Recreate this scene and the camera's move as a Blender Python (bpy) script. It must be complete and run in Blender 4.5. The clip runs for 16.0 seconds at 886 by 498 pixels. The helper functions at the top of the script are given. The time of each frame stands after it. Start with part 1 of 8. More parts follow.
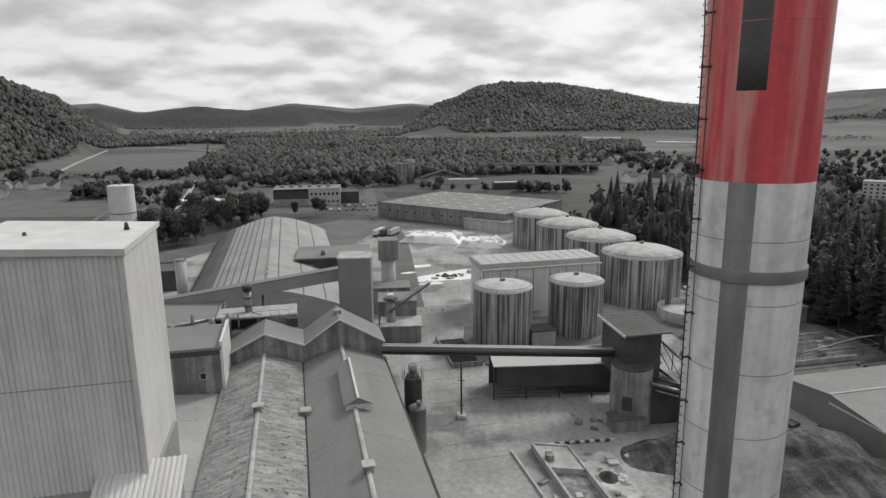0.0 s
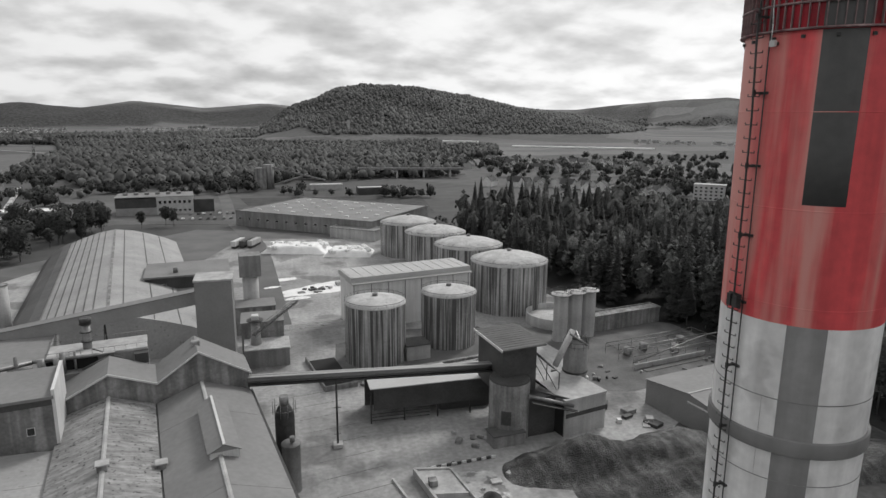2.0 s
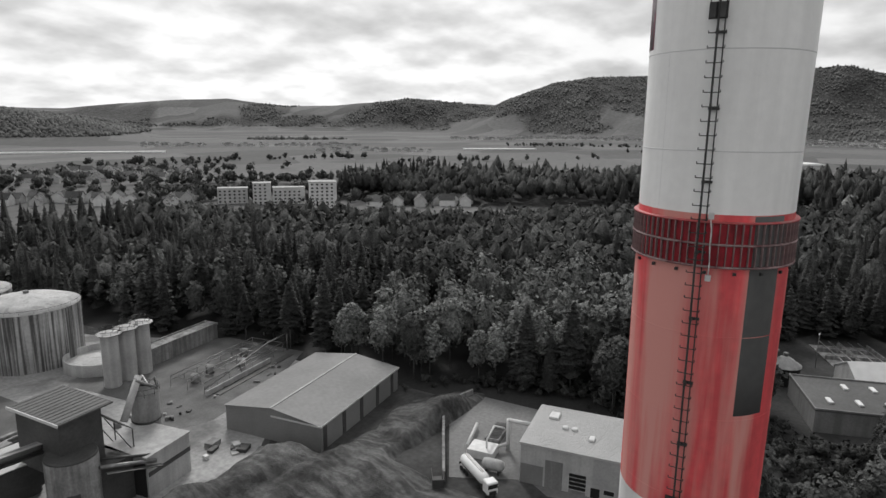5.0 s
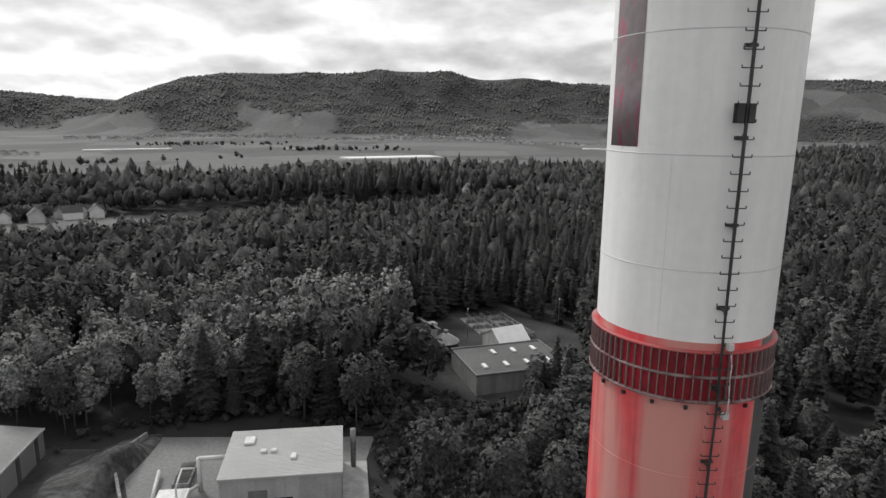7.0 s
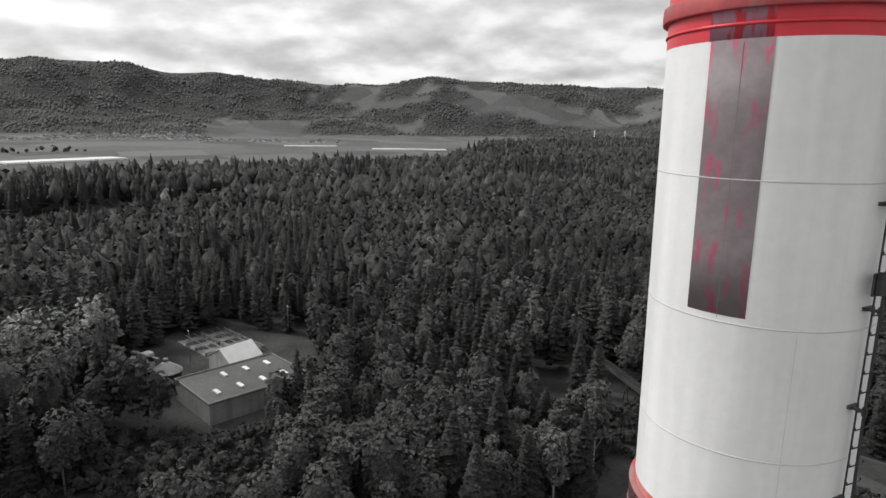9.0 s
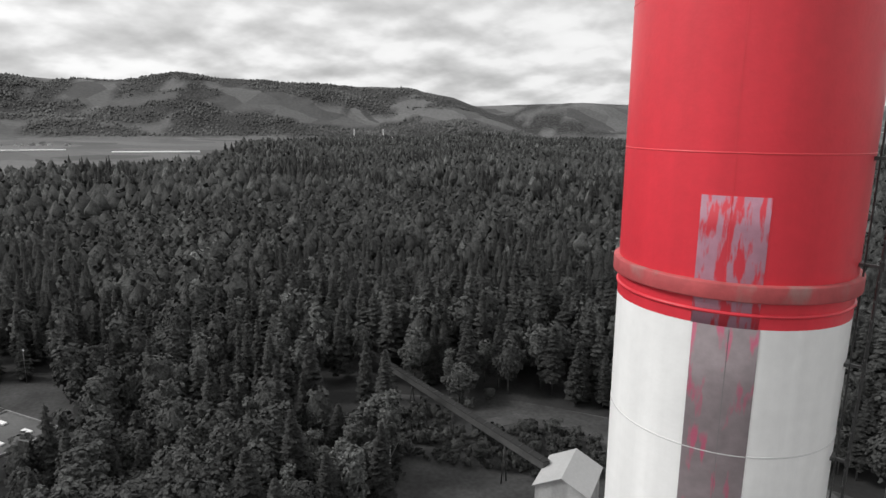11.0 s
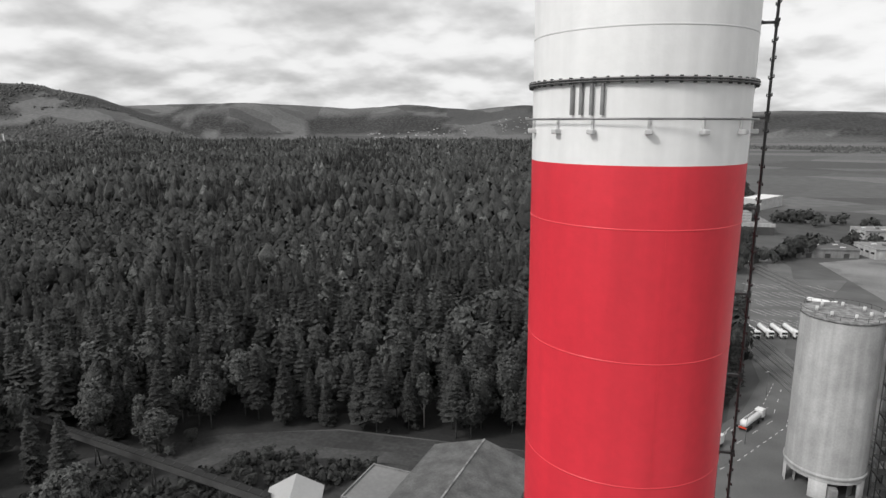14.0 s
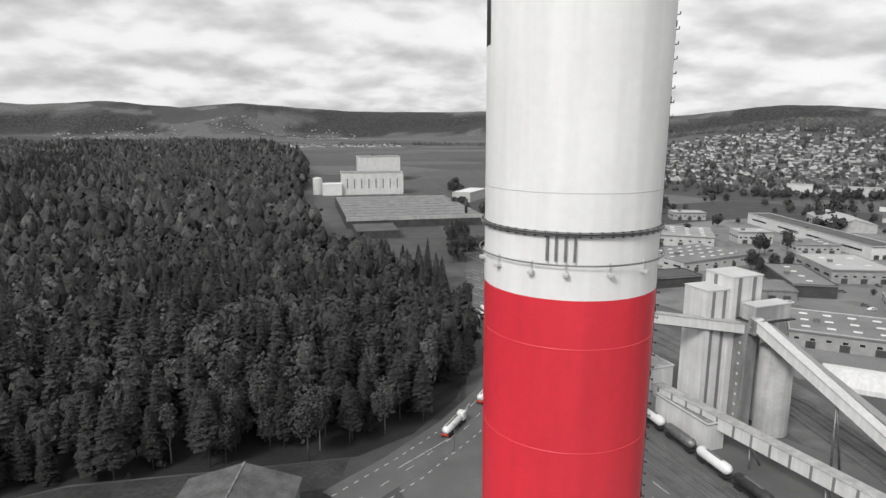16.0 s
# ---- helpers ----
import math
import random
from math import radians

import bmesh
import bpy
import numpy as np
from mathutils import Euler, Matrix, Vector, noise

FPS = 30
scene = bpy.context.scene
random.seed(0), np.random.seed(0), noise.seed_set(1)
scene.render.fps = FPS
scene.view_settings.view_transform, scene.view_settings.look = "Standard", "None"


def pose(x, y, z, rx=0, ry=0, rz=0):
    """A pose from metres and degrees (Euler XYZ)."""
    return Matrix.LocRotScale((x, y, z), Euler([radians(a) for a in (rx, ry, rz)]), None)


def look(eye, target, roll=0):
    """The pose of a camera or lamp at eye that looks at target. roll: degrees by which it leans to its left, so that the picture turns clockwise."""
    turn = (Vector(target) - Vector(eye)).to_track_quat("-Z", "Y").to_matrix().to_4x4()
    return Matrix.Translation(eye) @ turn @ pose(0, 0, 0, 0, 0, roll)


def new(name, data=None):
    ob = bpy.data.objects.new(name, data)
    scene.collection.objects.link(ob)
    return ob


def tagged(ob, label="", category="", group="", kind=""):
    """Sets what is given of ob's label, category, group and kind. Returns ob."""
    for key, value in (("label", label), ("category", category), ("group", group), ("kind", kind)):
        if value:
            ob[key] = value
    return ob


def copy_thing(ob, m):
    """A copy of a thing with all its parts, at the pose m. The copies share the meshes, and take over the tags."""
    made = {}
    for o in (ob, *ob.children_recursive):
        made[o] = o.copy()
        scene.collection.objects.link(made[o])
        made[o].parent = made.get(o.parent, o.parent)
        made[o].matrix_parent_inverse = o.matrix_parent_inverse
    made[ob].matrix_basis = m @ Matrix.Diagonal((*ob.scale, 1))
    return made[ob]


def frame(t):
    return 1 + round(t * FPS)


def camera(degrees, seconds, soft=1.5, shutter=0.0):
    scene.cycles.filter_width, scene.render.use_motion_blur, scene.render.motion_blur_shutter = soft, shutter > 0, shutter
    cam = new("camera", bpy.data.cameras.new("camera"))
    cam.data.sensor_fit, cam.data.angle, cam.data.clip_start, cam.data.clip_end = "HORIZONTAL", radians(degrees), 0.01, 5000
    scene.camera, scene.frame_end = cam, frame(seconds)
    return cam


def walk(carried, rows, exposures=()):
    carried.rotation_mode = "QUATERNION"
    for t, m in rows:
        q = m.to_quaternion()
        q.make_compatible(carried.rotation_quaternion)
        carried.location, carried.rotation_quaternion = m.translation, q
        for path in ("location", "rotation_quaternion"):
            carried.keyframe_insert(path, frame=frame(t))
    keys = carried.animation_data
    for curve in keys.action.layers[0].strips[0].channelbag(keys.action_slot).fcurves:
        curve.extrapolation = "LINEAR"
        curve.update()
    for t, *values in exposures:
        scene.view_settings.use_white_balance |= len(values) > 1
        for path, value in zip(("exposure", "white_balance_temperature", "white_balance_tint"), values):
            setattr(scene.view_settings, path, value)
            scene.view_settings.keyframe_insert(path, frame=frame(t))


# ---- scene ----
cam = camera(69.83, 16.0)
PATH = [
    (0, pose(-8.824, -17.939, 67.925, 77.909, 0.582, -0.170)),
    (0.5, pose(-8.924, -15.874, 68.706, 77.980, 0.140, -1.963)),
    (1, pose(-9.267, -14.010, 69.224, 77.999, 0.027, -3.887)),
    (1.5, pose(-9.719, -12.414, 69.471, 77.970, -0.035, -6.682)),
    (2, pose(-10.310, -11.101, 70.024, 78.053, -0.366, -12.498)),
    (2.5, pose(-11.051, -9.953, 71.048, 78.127, -0.578, -17.707)),
    (3, pose(-11.954, -8.765, 71.920, 78.142, -0.701, -24.008)),
    (3.5, pose(-12.822, -7.608, 72.450, 78.272, -0.643, -32.594)),
    (4.0, pose(-13.641, -6.320, 73.043, 78.366, -0.622, -40.569)),
    (4.5, pose(-14.288, -4.815, 73.711, 78.409, -0.659, -47.680)),
    (5.0, pose(-14.644, -3.159, 74.382, 78.426, -0.734, -54.463)),
    (5.5, pose(-14.594, -1.418, 74.986, 78.443, -0.826, -61.453)),
    (6, pose(-14.019, 0.340, 75.449, 78.488, -0.914, -69.184)),
    (6.5, pose(-13.144, 2.086, 75.819, 78.555, -0.993, -77.465)),
    (7, pose(-12.010, 3.751, 76.220, 78.582, -0.829, -85.756)),
    (7.5, pose(-10.759, 5.097, 76.582, 78.597, -0.876, -93.086)),
    (8, pose(-9.451, 6.239, 76.976, 78.616, -0.909, -100.262)),
    (8.5, pose(-8.162, 7.270, 77.541, 78.624, -0.899, -106.699)),
    (9.0, pose(-6.949, 8.085, 78.368, 78.621, -0.826, -112.040)),
    (9.5, pose(-5.865, 8.696, 79.333, 78.619, -0.731, -116.855)),
    (10.0, pose(-4.968, 9.113, 80.315, 78.631, -0.653, -121.714)),
    (10.5, pose(-4.312, 9.346, 81.191, 78.668, -0.631, -127.190)),
    (11, pose(-3.796, 9.491, 81.974, 78.723, -0.650, -133.164)),
    (11.5, pose(-3.286, 9.565, 82.783, 78.804, -0.557, -139.095)),
    (12, pose(-2.805, 9.871, 83.608, 78.856, -0.570, -144.478)),
    (12.5, pose(-2.243, 10.076, 84.522, 78.911, -0.584, -150.004)),
    (13, pose(-1.674, 10.177, 85.398, 78.935, -0.533, -154.440)),
    (13.5, pose(-1.014, 10.418, 86.268, 78.887, -0.278, -158.042)),
    (14, pose(-0.201, 10.771, 87.057, 78.840, -0.064, -162.240)),
    (14.5, pose(0.752, 11.187, 87.757, 78.834, -0.089, -167.312)),
    (15, pose(1.737, 11.424, 88.344, 78.860, -0.151, -172.883)),
    (15.5, pose(2.786, 11.611, 88.918, 78.809, -0.106, -179.980)),
    (16, pose(3.888, 11.746, 89.479, 78.766, -0.181, 173.206)),
]
EXPOSURES = [(0, 0.12), (3.5, 0.12), (7, 0.3), (10.5, 0.36), (16, 0.34)]
walk(cam, PATH, EXPOSURES)

# ---------------------------------------------------------------- world and sun
SUN_AZ, SUN_EL = 42.0, 40.0
SKY_RELIEF = 0.3
world = bpy.data.worlds.new("world")
scene.world = world
world.use_nodes = True
wn, wl = world.node_tree.nodes, world.node_tree.links
wn.clear()


def wnode(kind, **kw):
    n = wn.new(kind)
    for k, v in kw.items():
        n.inputs[k].default_value = v
    return n


sky = wn.new("ShaderNodeTexSky")
sky.sky_type, sky.sun_disc = "NISHITA", False
sky.sun_elevation, sky.sun_rotation = radians(SUN_EL), radians(SUN_AZ)
grey = wnode("ShaderNodeHueSaturation", Saturation=0.0, Value=0.11)
wl.new(sky.outputs[0], grey.inputs["Color"])
geo = wn.new("ShaderNodeTexCoord")
sep = wn.new("ShaderNodeSeparateXYZ")
wl.new(geo.outputs["Generated"], sep.inputs[0])


def wmath(op, a, b):
    n = wn.new("ShaderNodeMath")
    n.operation = op
    for i, v in enumerate((a, b)):
        if isinstance(v, (int, float)):
            n.inputs[i].default_value = v
        else:
            wl.new(v, n.inputs[i])
    return n.outputs[0]


height = wmath("ADD", wmath("MAXIMUM", sep.outputs[2], 0.0), 0.30)
comb = wn.new("ShaderNodeCombineXYZ")
wl.new(wmath("DIVIDE", sep.outputs[0], height), comb.inputs[0])
wl.new(wmath("DIVIDE", sep.outputs[1], height), comb.inputs[1])
# two decks of cloud; each puff is lit from above and behind, with a greyer belly
shift = wn.new("ShaderNodeVectorMath")
shift.operation = "MULTIPLY"
shift.inputs[1].default_value = (0.965, 0.965, 1.0)
wl.new(comb.outputs[0], shift.inputs[0])


def deck(scale, detail, rough, warp, vec):
    n = wnode("ShaderNodeTexNoise", Scale=scale, Detail=detail, Roughness=rough, Distortion=warp)
    wl.new(vec, n.inputs["Vector"])
    return n.outputs[0]


puff = deck(3.3, 7.0, 0.47, 0.05, comb.outputs[0])
puff_up = deck(3.3, 7.0, 0.47, 0.05, shift.outputs[0])
broad = deck(0.6, 3.0, 0.5, 0.0, comb.outputs[0])
body = wmath("ADD", wmath("MULTIPLY", puff, 0.74), wmath("MULTIPLY", broad, 0.26))
both = wmath("ADD", body, wmath("MULTIPLY", wmath("SUBTRACT", puff, puff_up), SKY_RELIEF))
ramp = wn.new("ShaderNodeValToRGB")
els = ramp.color_ramp.elements
els[0].position, els[0].color = 0.34, (0.97, 0.97, 0.97, 1)
els[1].position, els[1].color = 0.70, (0.44, 0.44, 0.44, 1)
for pos, v in ((0.42, 0.93), (0.475, 0.82), (0.53, 0.70), (0.60, 0.58)):
    e = els.new(pos)
    e.color = (v, v, v, 1)
wl.new(both, ramp.inputs[0])
# the cloud deck is brighter towards the veiled sun
sd = Vector((math.sin(radians(SUN_AZ)) * math.cos(radians(SUN_EL)), math.cos(radians(SUN_AZ)) * math.cos(radians(SUN_EL)), math.sin(radians(SUN_EL))))
dot = wn.new("ShaderNodeVectorMath")
dot.operation = "DOT_PRODUCT"
wl.new(geo.outputs["Generated"], dot.inputs[0])
dot.inputs[1].default_value = sd
gain = wmath("ADD", wmath("MULTIPLY", wmath("MAXIMUM", dot.outputs["Value"], 0.0), 0.18), 0.86)
cl = wn.new("ShaderNodeVectorMath")
cl.operation = "SCALE"
wl.new(ramp.outputs[0], cl.inputs[0])
wl.new(gain, cl.inputs["Scale"])
mixs = wn.new("ShaderNodeMixRGB")
mixs.inputs[0].default_value = 0.82
wl.new(grey.outputs[0], mixs.inputs[1])
wl.new(cl.outputs[0], mixs.inputs[2])
bg = wn.new("ShaderNodeBackground")
bg.inputs[1].default_value = 0.91
wl.new(mixs.outputs[0], bg.inputs[0])
wo = wn.new("ShaderNodeOutputWorld")
wl.new(bg.outputs[0], wo.inputs[0])

sun = new("sun", bpy.data.lights.new("sun", "SUN"))
sun.data.energy, sun.data.angle = 1.8, radians(14)
sun.data.color = (1.0, 0.985, 0.965)
sun.matrix_world = look(sd * 300, (0, 0, 0))

# ---------------------------------------------------------------- materials


def mat(name, col, rough=0.8, var=0.25, big_s=0.15, fine_s=2.5, bump=0.15, metal=0.0, streak=0.0, streak_s=(0.9, 0.9, 0.04), rand=0.0, island=0.0,
        stain_shade=None, wave=None, tint=None, cell=None):
    """A node material: base colour varied by two sizes of noise, optional vertical streaks, stains, painted leaf-gap
    shade and ribs, with fine relief.
    """
    m = bpy.data.materials.new(name)
    m.use_nodes = True
    nt = m.node_tree
    N, L = nt.nodes, nt.links
    b = N["Principled BSDF"]
    b.inputs["Roughness"].default_value, b.inputs["Metallic"].default_value = rough, metal
    if isinstance(col, (int, float)):
        col = (col, col, col)
    tc = N.new("ShaderNodeTexCoord")

    def noise_f(scale, detail=4.0, vec=None):
        n = N.new("ShaderNodeTexNoise")
        n.inputs["Scale"].default_value, n.inputs["Detail"].default_value = scale, detail
        L.new(vec or tc.outputs["Object"], n.inputs["Vector"])
        return n.outputs[0]

    def rng(src, a, bb, lo, hi):
        n = N.new("ShaderNodeMapRange")
        for i, v in enumerate((a, bb, lo, hi)):
            n.inputs[i + 1].default_value = v
        L.new(src, n.inputs[0])
        return n.outputs[0]

    def mul(x, y):
        n = N.new("ShaderNodeMath")
        n.operation = "MULTIPLY"
        L.new(x, n.inputs[0])
        L.new(y, n.inputs[1])
        return n.outputs[0]

    f = mul(rng(noise_f(big_s, 5.0), 0.3, 0.7, 1 - var, 1 + var), rng(noise_f(fine_s, 6.0), 0.3, 0.7, 1 - var * 0.6, 1 + var * 0.6))
    if streak:
        mp = N.new("ShaderNodeMapping")
        mp.inputs["Scale"].default_value = streak_s
        L.new(tc.outputs["Object"], mp.inputs[0])
        f = mul(f, rng(noise_f(1.0, 5.0, mp.outputs[0]), 0.42, 0.62, 1 - streak, 1.0))
    # blotches scale the colour: stains, and in foliage the painted shade of gaps
    if stain_shade:
        f = mul(f, rng(noise_f(stain_shade[0], 3.0), stain_shade[1], stain_shade[1] + 0.08, 1.0, stain_shade[2]))
    if cell:
        # a tone of its own for each patch of about this size: (patches per metre, spread)
        mp = N.new("ShaderNodeMapping")
        mp.inputs["Scale"].default_value = (1, 1, 0)
        L.new(tc.outputs["Object"], mp.inputs[0])
        vo = N.new("ShaderNodeTexVoronoi")
        vo.inputs["Scale"].default_value = cell[0]
        L.new(mp.outputs[0], vo.inputs["Vector"])
        sp = N.new("ShaderNodeSeparateColor")
        L.new(vo.outputs["Color"], sp.inputs[0])
        f = mul(f, rng(sp.outputs[0], 0, 1, 1 - cell[1], 1 + cell[1]))
    if rand:
        oi = N.new("ShaderNodeObjectInfo")
        f = mul(f, rng(oi.outputs["Random"], 0, 1, 1 - rand, 1 + rand))
    if island:
        gi = N.new("ShaderNodeNewGeometry")
        f = mul(f, rng(gi.outputs["Random Per Island"], 0, 1, 1 - island, 1 + island))
    sc = N.new("ShaderNodeVectorMath")
    sc.operation = "SCALE"
    sc.inputs[0].default_value = col
    L.new(f, sc.inputs["Scale"])
    out = sc.outputs[0]
    if tint:
        # patches of a second paint colour: (colour, noise scale vector, from, to)
        mp = N.new("ShaderNodeMapping")
        mp.inputs["Scale"].default_value = tint[1]
        L.new(tc.outputs["Object"], mp.inputs[0])
        mx = N.new("ShaderNodeMixRGB")
        L.new(rng(noise_f(1.0, 5.0, mp.outputs[0]), tint[2], tint[3], 0.0, 1.0), mx.inputs[0])
        L.new(out, mx.inputs[1])
        mx.inputs[2].default_value = (*tint[0], 1)
        out = mx.outputs[0]
    L.new(out, b.inputs["Base Color"])
    if bump or wave:
        h = noise_f(fine_s * 3, 6.0)
        bp = N.new("ShaderNodeBump")
        bp.inputs["Strength"].default_value = max(bump, 0.05)
        bp.inputs["Distance"].default_value = 0.05
        if wave:
            wv = N.new("ShaderNodeTexWave")
            wv.inputs["Scale"].default_value = wave[0]
            wv.bands_direction = wave[1]
            L.new(tc.outputs["Object"], wv.inputs["Vector"])
            ad = N.new("ShaderNodeMath")
            ad.operation = "MULTIPLY_ADD"
            ad.inputs[1].default_value = 0.25
            L.new(h, ad.inputs[0])
            L.new(wv.outputs[1], ad.inputs[2])
            h = ad.outputs[0]
            bp.inputs["Strength"].default_value = wave[2]
        L.new(h, bp.inputs["Height"])
        L.new(bp.outputs[0], b.inputs["Normal"])
    return m


M_WHITE = mat("white_chimney_paint", (0.86, 0.86, 0.855), 0.45, 0.04, 0.5, 6, 0.05, streak=0.09, streak_s=(2.2, 2.2, 0.12))
M_WHITE_OLD = mat("weathered_white_paint", (0.78, 0.78, 0.78), 0.6, 0.12, 0.6, 5, 0.08, streak=0.2, streak_s=(1.8, 1.8, 0.10), stain_shade=(1.1, 0.60, 0.8))
M_RED = mat("red_chimney_paint", (0.72, 0.038, 0.058), 0.38, 0.06, 0.4, 6, 0.04, streak=0.10, streak_s=(1.6, 1.6, 0.1))
M_RED_OLD = mat("faded_red_paint", (0.70, 0.085, 0.095), 0.55, 0.14, 0.5, 4, 0.08, streak=0.2, streak_s=(2.4, 2.4, 0.10), tint=((0.62, 0.27, 0.24), (1.6, 1.6, 0.12), 0.46, 0.62))
M_RED_DARK = mat("dirty_red_paint", (0.40, 0.012, 0.028), 0.6, 0.4, 0.9, 6, 0.1, streak=0.4, streak_s=(3, 3, 0.6))
M_SOOT = mat("sooty_fin", (0.24, 0.17, 0.17), 0.7, 0.4, 2, 9, 0.1, tint=((0.12, 0.04, 0.045), (3, 3, 3), 0.5, 0.65))
M_RED_SEAM = mat("pale_red_weld_seam", (0.70, 0.05, 0.065), 0.4, 0.1)
M_RED_FLANGE = mat("dusty_red_flange", (0.42, 0.07, 0.075), 0.6, 0.2, 0.8, 6, 0.08, tint=((0.30, 0.18, 0.17), (2.5, 2.5, 1.5), 0.5, 0.7))
M_STRIPE = mat("dark_grey_patch", 0.095, 0.6, 0.15, 0.8, 5, 0.06, streak=0.2, streak_s=(2, 2, .2))
M_STRIPE_LIGHT = mat("grey_patch", 0.20, 0.6, 0.12, 0.8, 5, 0.06, streak=0.25, streak_s=(2, 2, .15))
M_STRIPE_WORN = mat("worn_dark_patch", (0.21, 0.175, 0.185), 0.6, 0.2, 0.8, 6, 0.08, tint=((0.40, 0.09, 0.15), (6.5, 6.5, 1.6), 0.56, 0.66))
M_STRIPE_FADED = mat("faded_lilac_patch", (0.38, 0.19, 0.25), 0.5, 0.14, 1.2, 8, 0.05, tint=((0.56, 0.035, 0.055), (11, 11, 2.2), 0.49, 0.58))
M_STEEL = mat("galvanised_steel", 0.22, 0.45, 0.25, 1, 9, 0.05, 0.6)
M_STEEL_DARK = mat("dark_steel", 0.05, 0.5, 0.3, 1, 8, 0.06, 0.4)
M_SEAM = mat("white_weld_seam", 0.60, 0.5, 0.1)
M_BOXW = mat("pale_box", 0.55, 0.5, 0.1)
M_CLAD = mat("light_cladding", 0.66, 0.42, 0.08, 0.2, 2, 0.03, streak=0.12, streak_s=(0.8, 0.8, 0.05))
M_CLAD_DARK = mat("mid_grey_cladding", 0.27, 0.45, 0.1, 0.2, 2, 0.03)
M_CLAD_STRIPE = mat("grey_cladding_stripe", 0.20, 0.5, 0.1, 0.2, 2)
M_CONC = mat("pale_concrete", 0.43, 0.85, 0.14, 0.2, 2.2, 0.12, streak=0.2, streak_s=(0.5, 0.5, 0.03))
M_CONC_D = mat("stained_concrete", 0.27, 0.9, 0.25, 0.25, 2, 0.15, streak=0.45, streak_s=(0.6, 0.6, 0.05))
M_SILO = mat("streaked_silo_concrete", 0.40, 0.9, 0.22, 0.12, 1.6, 0.12, streak=0.80, streak_s=(1.5, 1.5, 0.03))
M_SILO_CAP = mat("dusty_silo_cap", 0.46, 0.85, 0.22, 0.25, 1.6, 0.1, stain_shade=(0.5, 0.58, 0.7))
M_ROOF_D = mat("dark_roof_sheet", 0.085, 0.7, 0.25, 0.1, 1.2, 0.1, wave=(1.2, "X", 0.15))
M_ROOF_M = mat("grey_roof_sheet", 0.185, 0.65, 0.2, 0.08, 1.4, 0.08, wave=(1.5, "X", 0.2))
M_ROOF_SM = mat("smooth_grey_roofing", 0.19, 0.75, 0.14, 0.06, 1.0, 0.06)
M_ROOF_OLD = mat("lichen_stained_roof_sheet", 0.29, 0.9, 0.22, 0.12, 1.3, 0.15, stain_shade=(1.5, 0.60, 0.25), wave=(1.6, "Y", 0.25), streak=0.35, streak_s=(0.10, 1.3, 1))
M_ROOF_PALE = mat("dusty_pale_roof_sheet", 0.31, 0.85, 0.14, 0.1, 1.4, 0.08, stain_shade=(0.9, 0.66, 0.55), wave=(1.6, "Y", 0.2))
M_ROOF_P = mat("pale_ribbed_roof", 0.42, 0.45, 0.08, 0.1, 1.5, 0.05, wave=(2.0, "X", 0.3))
M_TILE = mat("roof_tiles", 0.14, 0.85, 0.35, 0.3, 2.5, 0.2, rand=0.35)
M_HOUSE = mat("white_house_render", 0.54, 0.85, 0.1, 0.3, 3, 0.05, rand=0.3, island=0.35)
M_HROOF = mat("dark_house_roof", 0.10, 0.85, 0.3, 0.3, 2.5, 0.2, rand=0.4, island=0.3)
M_WALL = mat("rendered_wall", 0.38, 0.85, 0.14, 0.3, 3, 0.08, rand=0.25)
M_DARKWALL = mat("dark_wall", 0.055, 0.7, 0.3, 0.2, 2, 0.08)
M_GREYWALL = mat("grey_wall", 0.23, 0.8, 0.2, 0.15, 2, 0.08, streak=0.25, streak_s=(0.6, 0.6, 0.06))
M_GLASS = mat("window_glass", 0.025, 0.12, 0.1, 1, 3, 0.0)
M_WIN = M_GLASS
# near-black: colour of dark sheets, and painted shade on panels standing for openings
M_BLACK = mat("dark_opening", 0.012, 0.9, 0.1)
M_ASPH = mat("asphalt", 0.115, 0.9, 0.18, 0.08, 3, 0.12)
M_YARD = mat("dusty_yard_concrete", 0.32, 0.95, 0.3, 0.045, 0.9, 0.12, stain_shade=(0.06, 0.53, 0.6), streak=0.10, streak_s=(0.5, 0.03, 1))
M_PAVED = mat("worn_pale_asphalt", 0.19, 0.9, 0.25, 0.03, 1.2, 0.1, stain_shade=(0.05, 0.55, 0.75))
M_SLAB = mat("broken_pale_slab", 0.42, 0.95, 0.3, 0.2, 1.2, 0.3, stain_shade=(0.35, 0.5, 0.45))
M_PAINT = mat("road_paint", 0.55, 0.7, 0.15, 2, 8)
M_GRASS = mat("grass", 0.085, 0.95, 0.35, 0.03, 0.8, 0.3)
M_EARTH = mat("bare_earth", 0.135, 0.95, 0.45, 0.10, 1.1, 0.6, streak=0.55, streak_s=(0.55, 0.10, 0.3), stain_shade=(0.16, 0.55, 0.55))
M_ROUGH = mat("rough_grass", 0.042, 0.95, 0.4, 0.1, 0.8, 0.4)
M_FLOOR = mat("forest_floor", 0.022, 0.95, 0.4, 0.08, 0.9, 0.4)
M_TRACKE = mat("grassy_earth_track", 0.05, 0.95, 0.35, 0.12, 1.1, 0.4, stain_shade=(0.2, 0.55, 1.35))
for n in M_EARTH.node_tree.nodes:
    if n.type == "BUMP":
        n.inputs["Distance"].default_value, n.inputs["Strength"].default_value = 0.6, 1.0
M_TRACKB = mat("track_ballast", 0.12, 0.95, 0.3, 0.15, 3, 0.3)
M_SALT = mat("white_heap_cover", 0.78, 0.7, 0.1, 0.2, 1.4, 0.25)
M_WHITE_SHEET = mat("white_sheeting", 0.75, 0.5, 0.1, 0.02, 0.5, 0.02)
M_BARK = mat("bark", 0.09, 0.95, 0.35, 1, 8, 0.4)


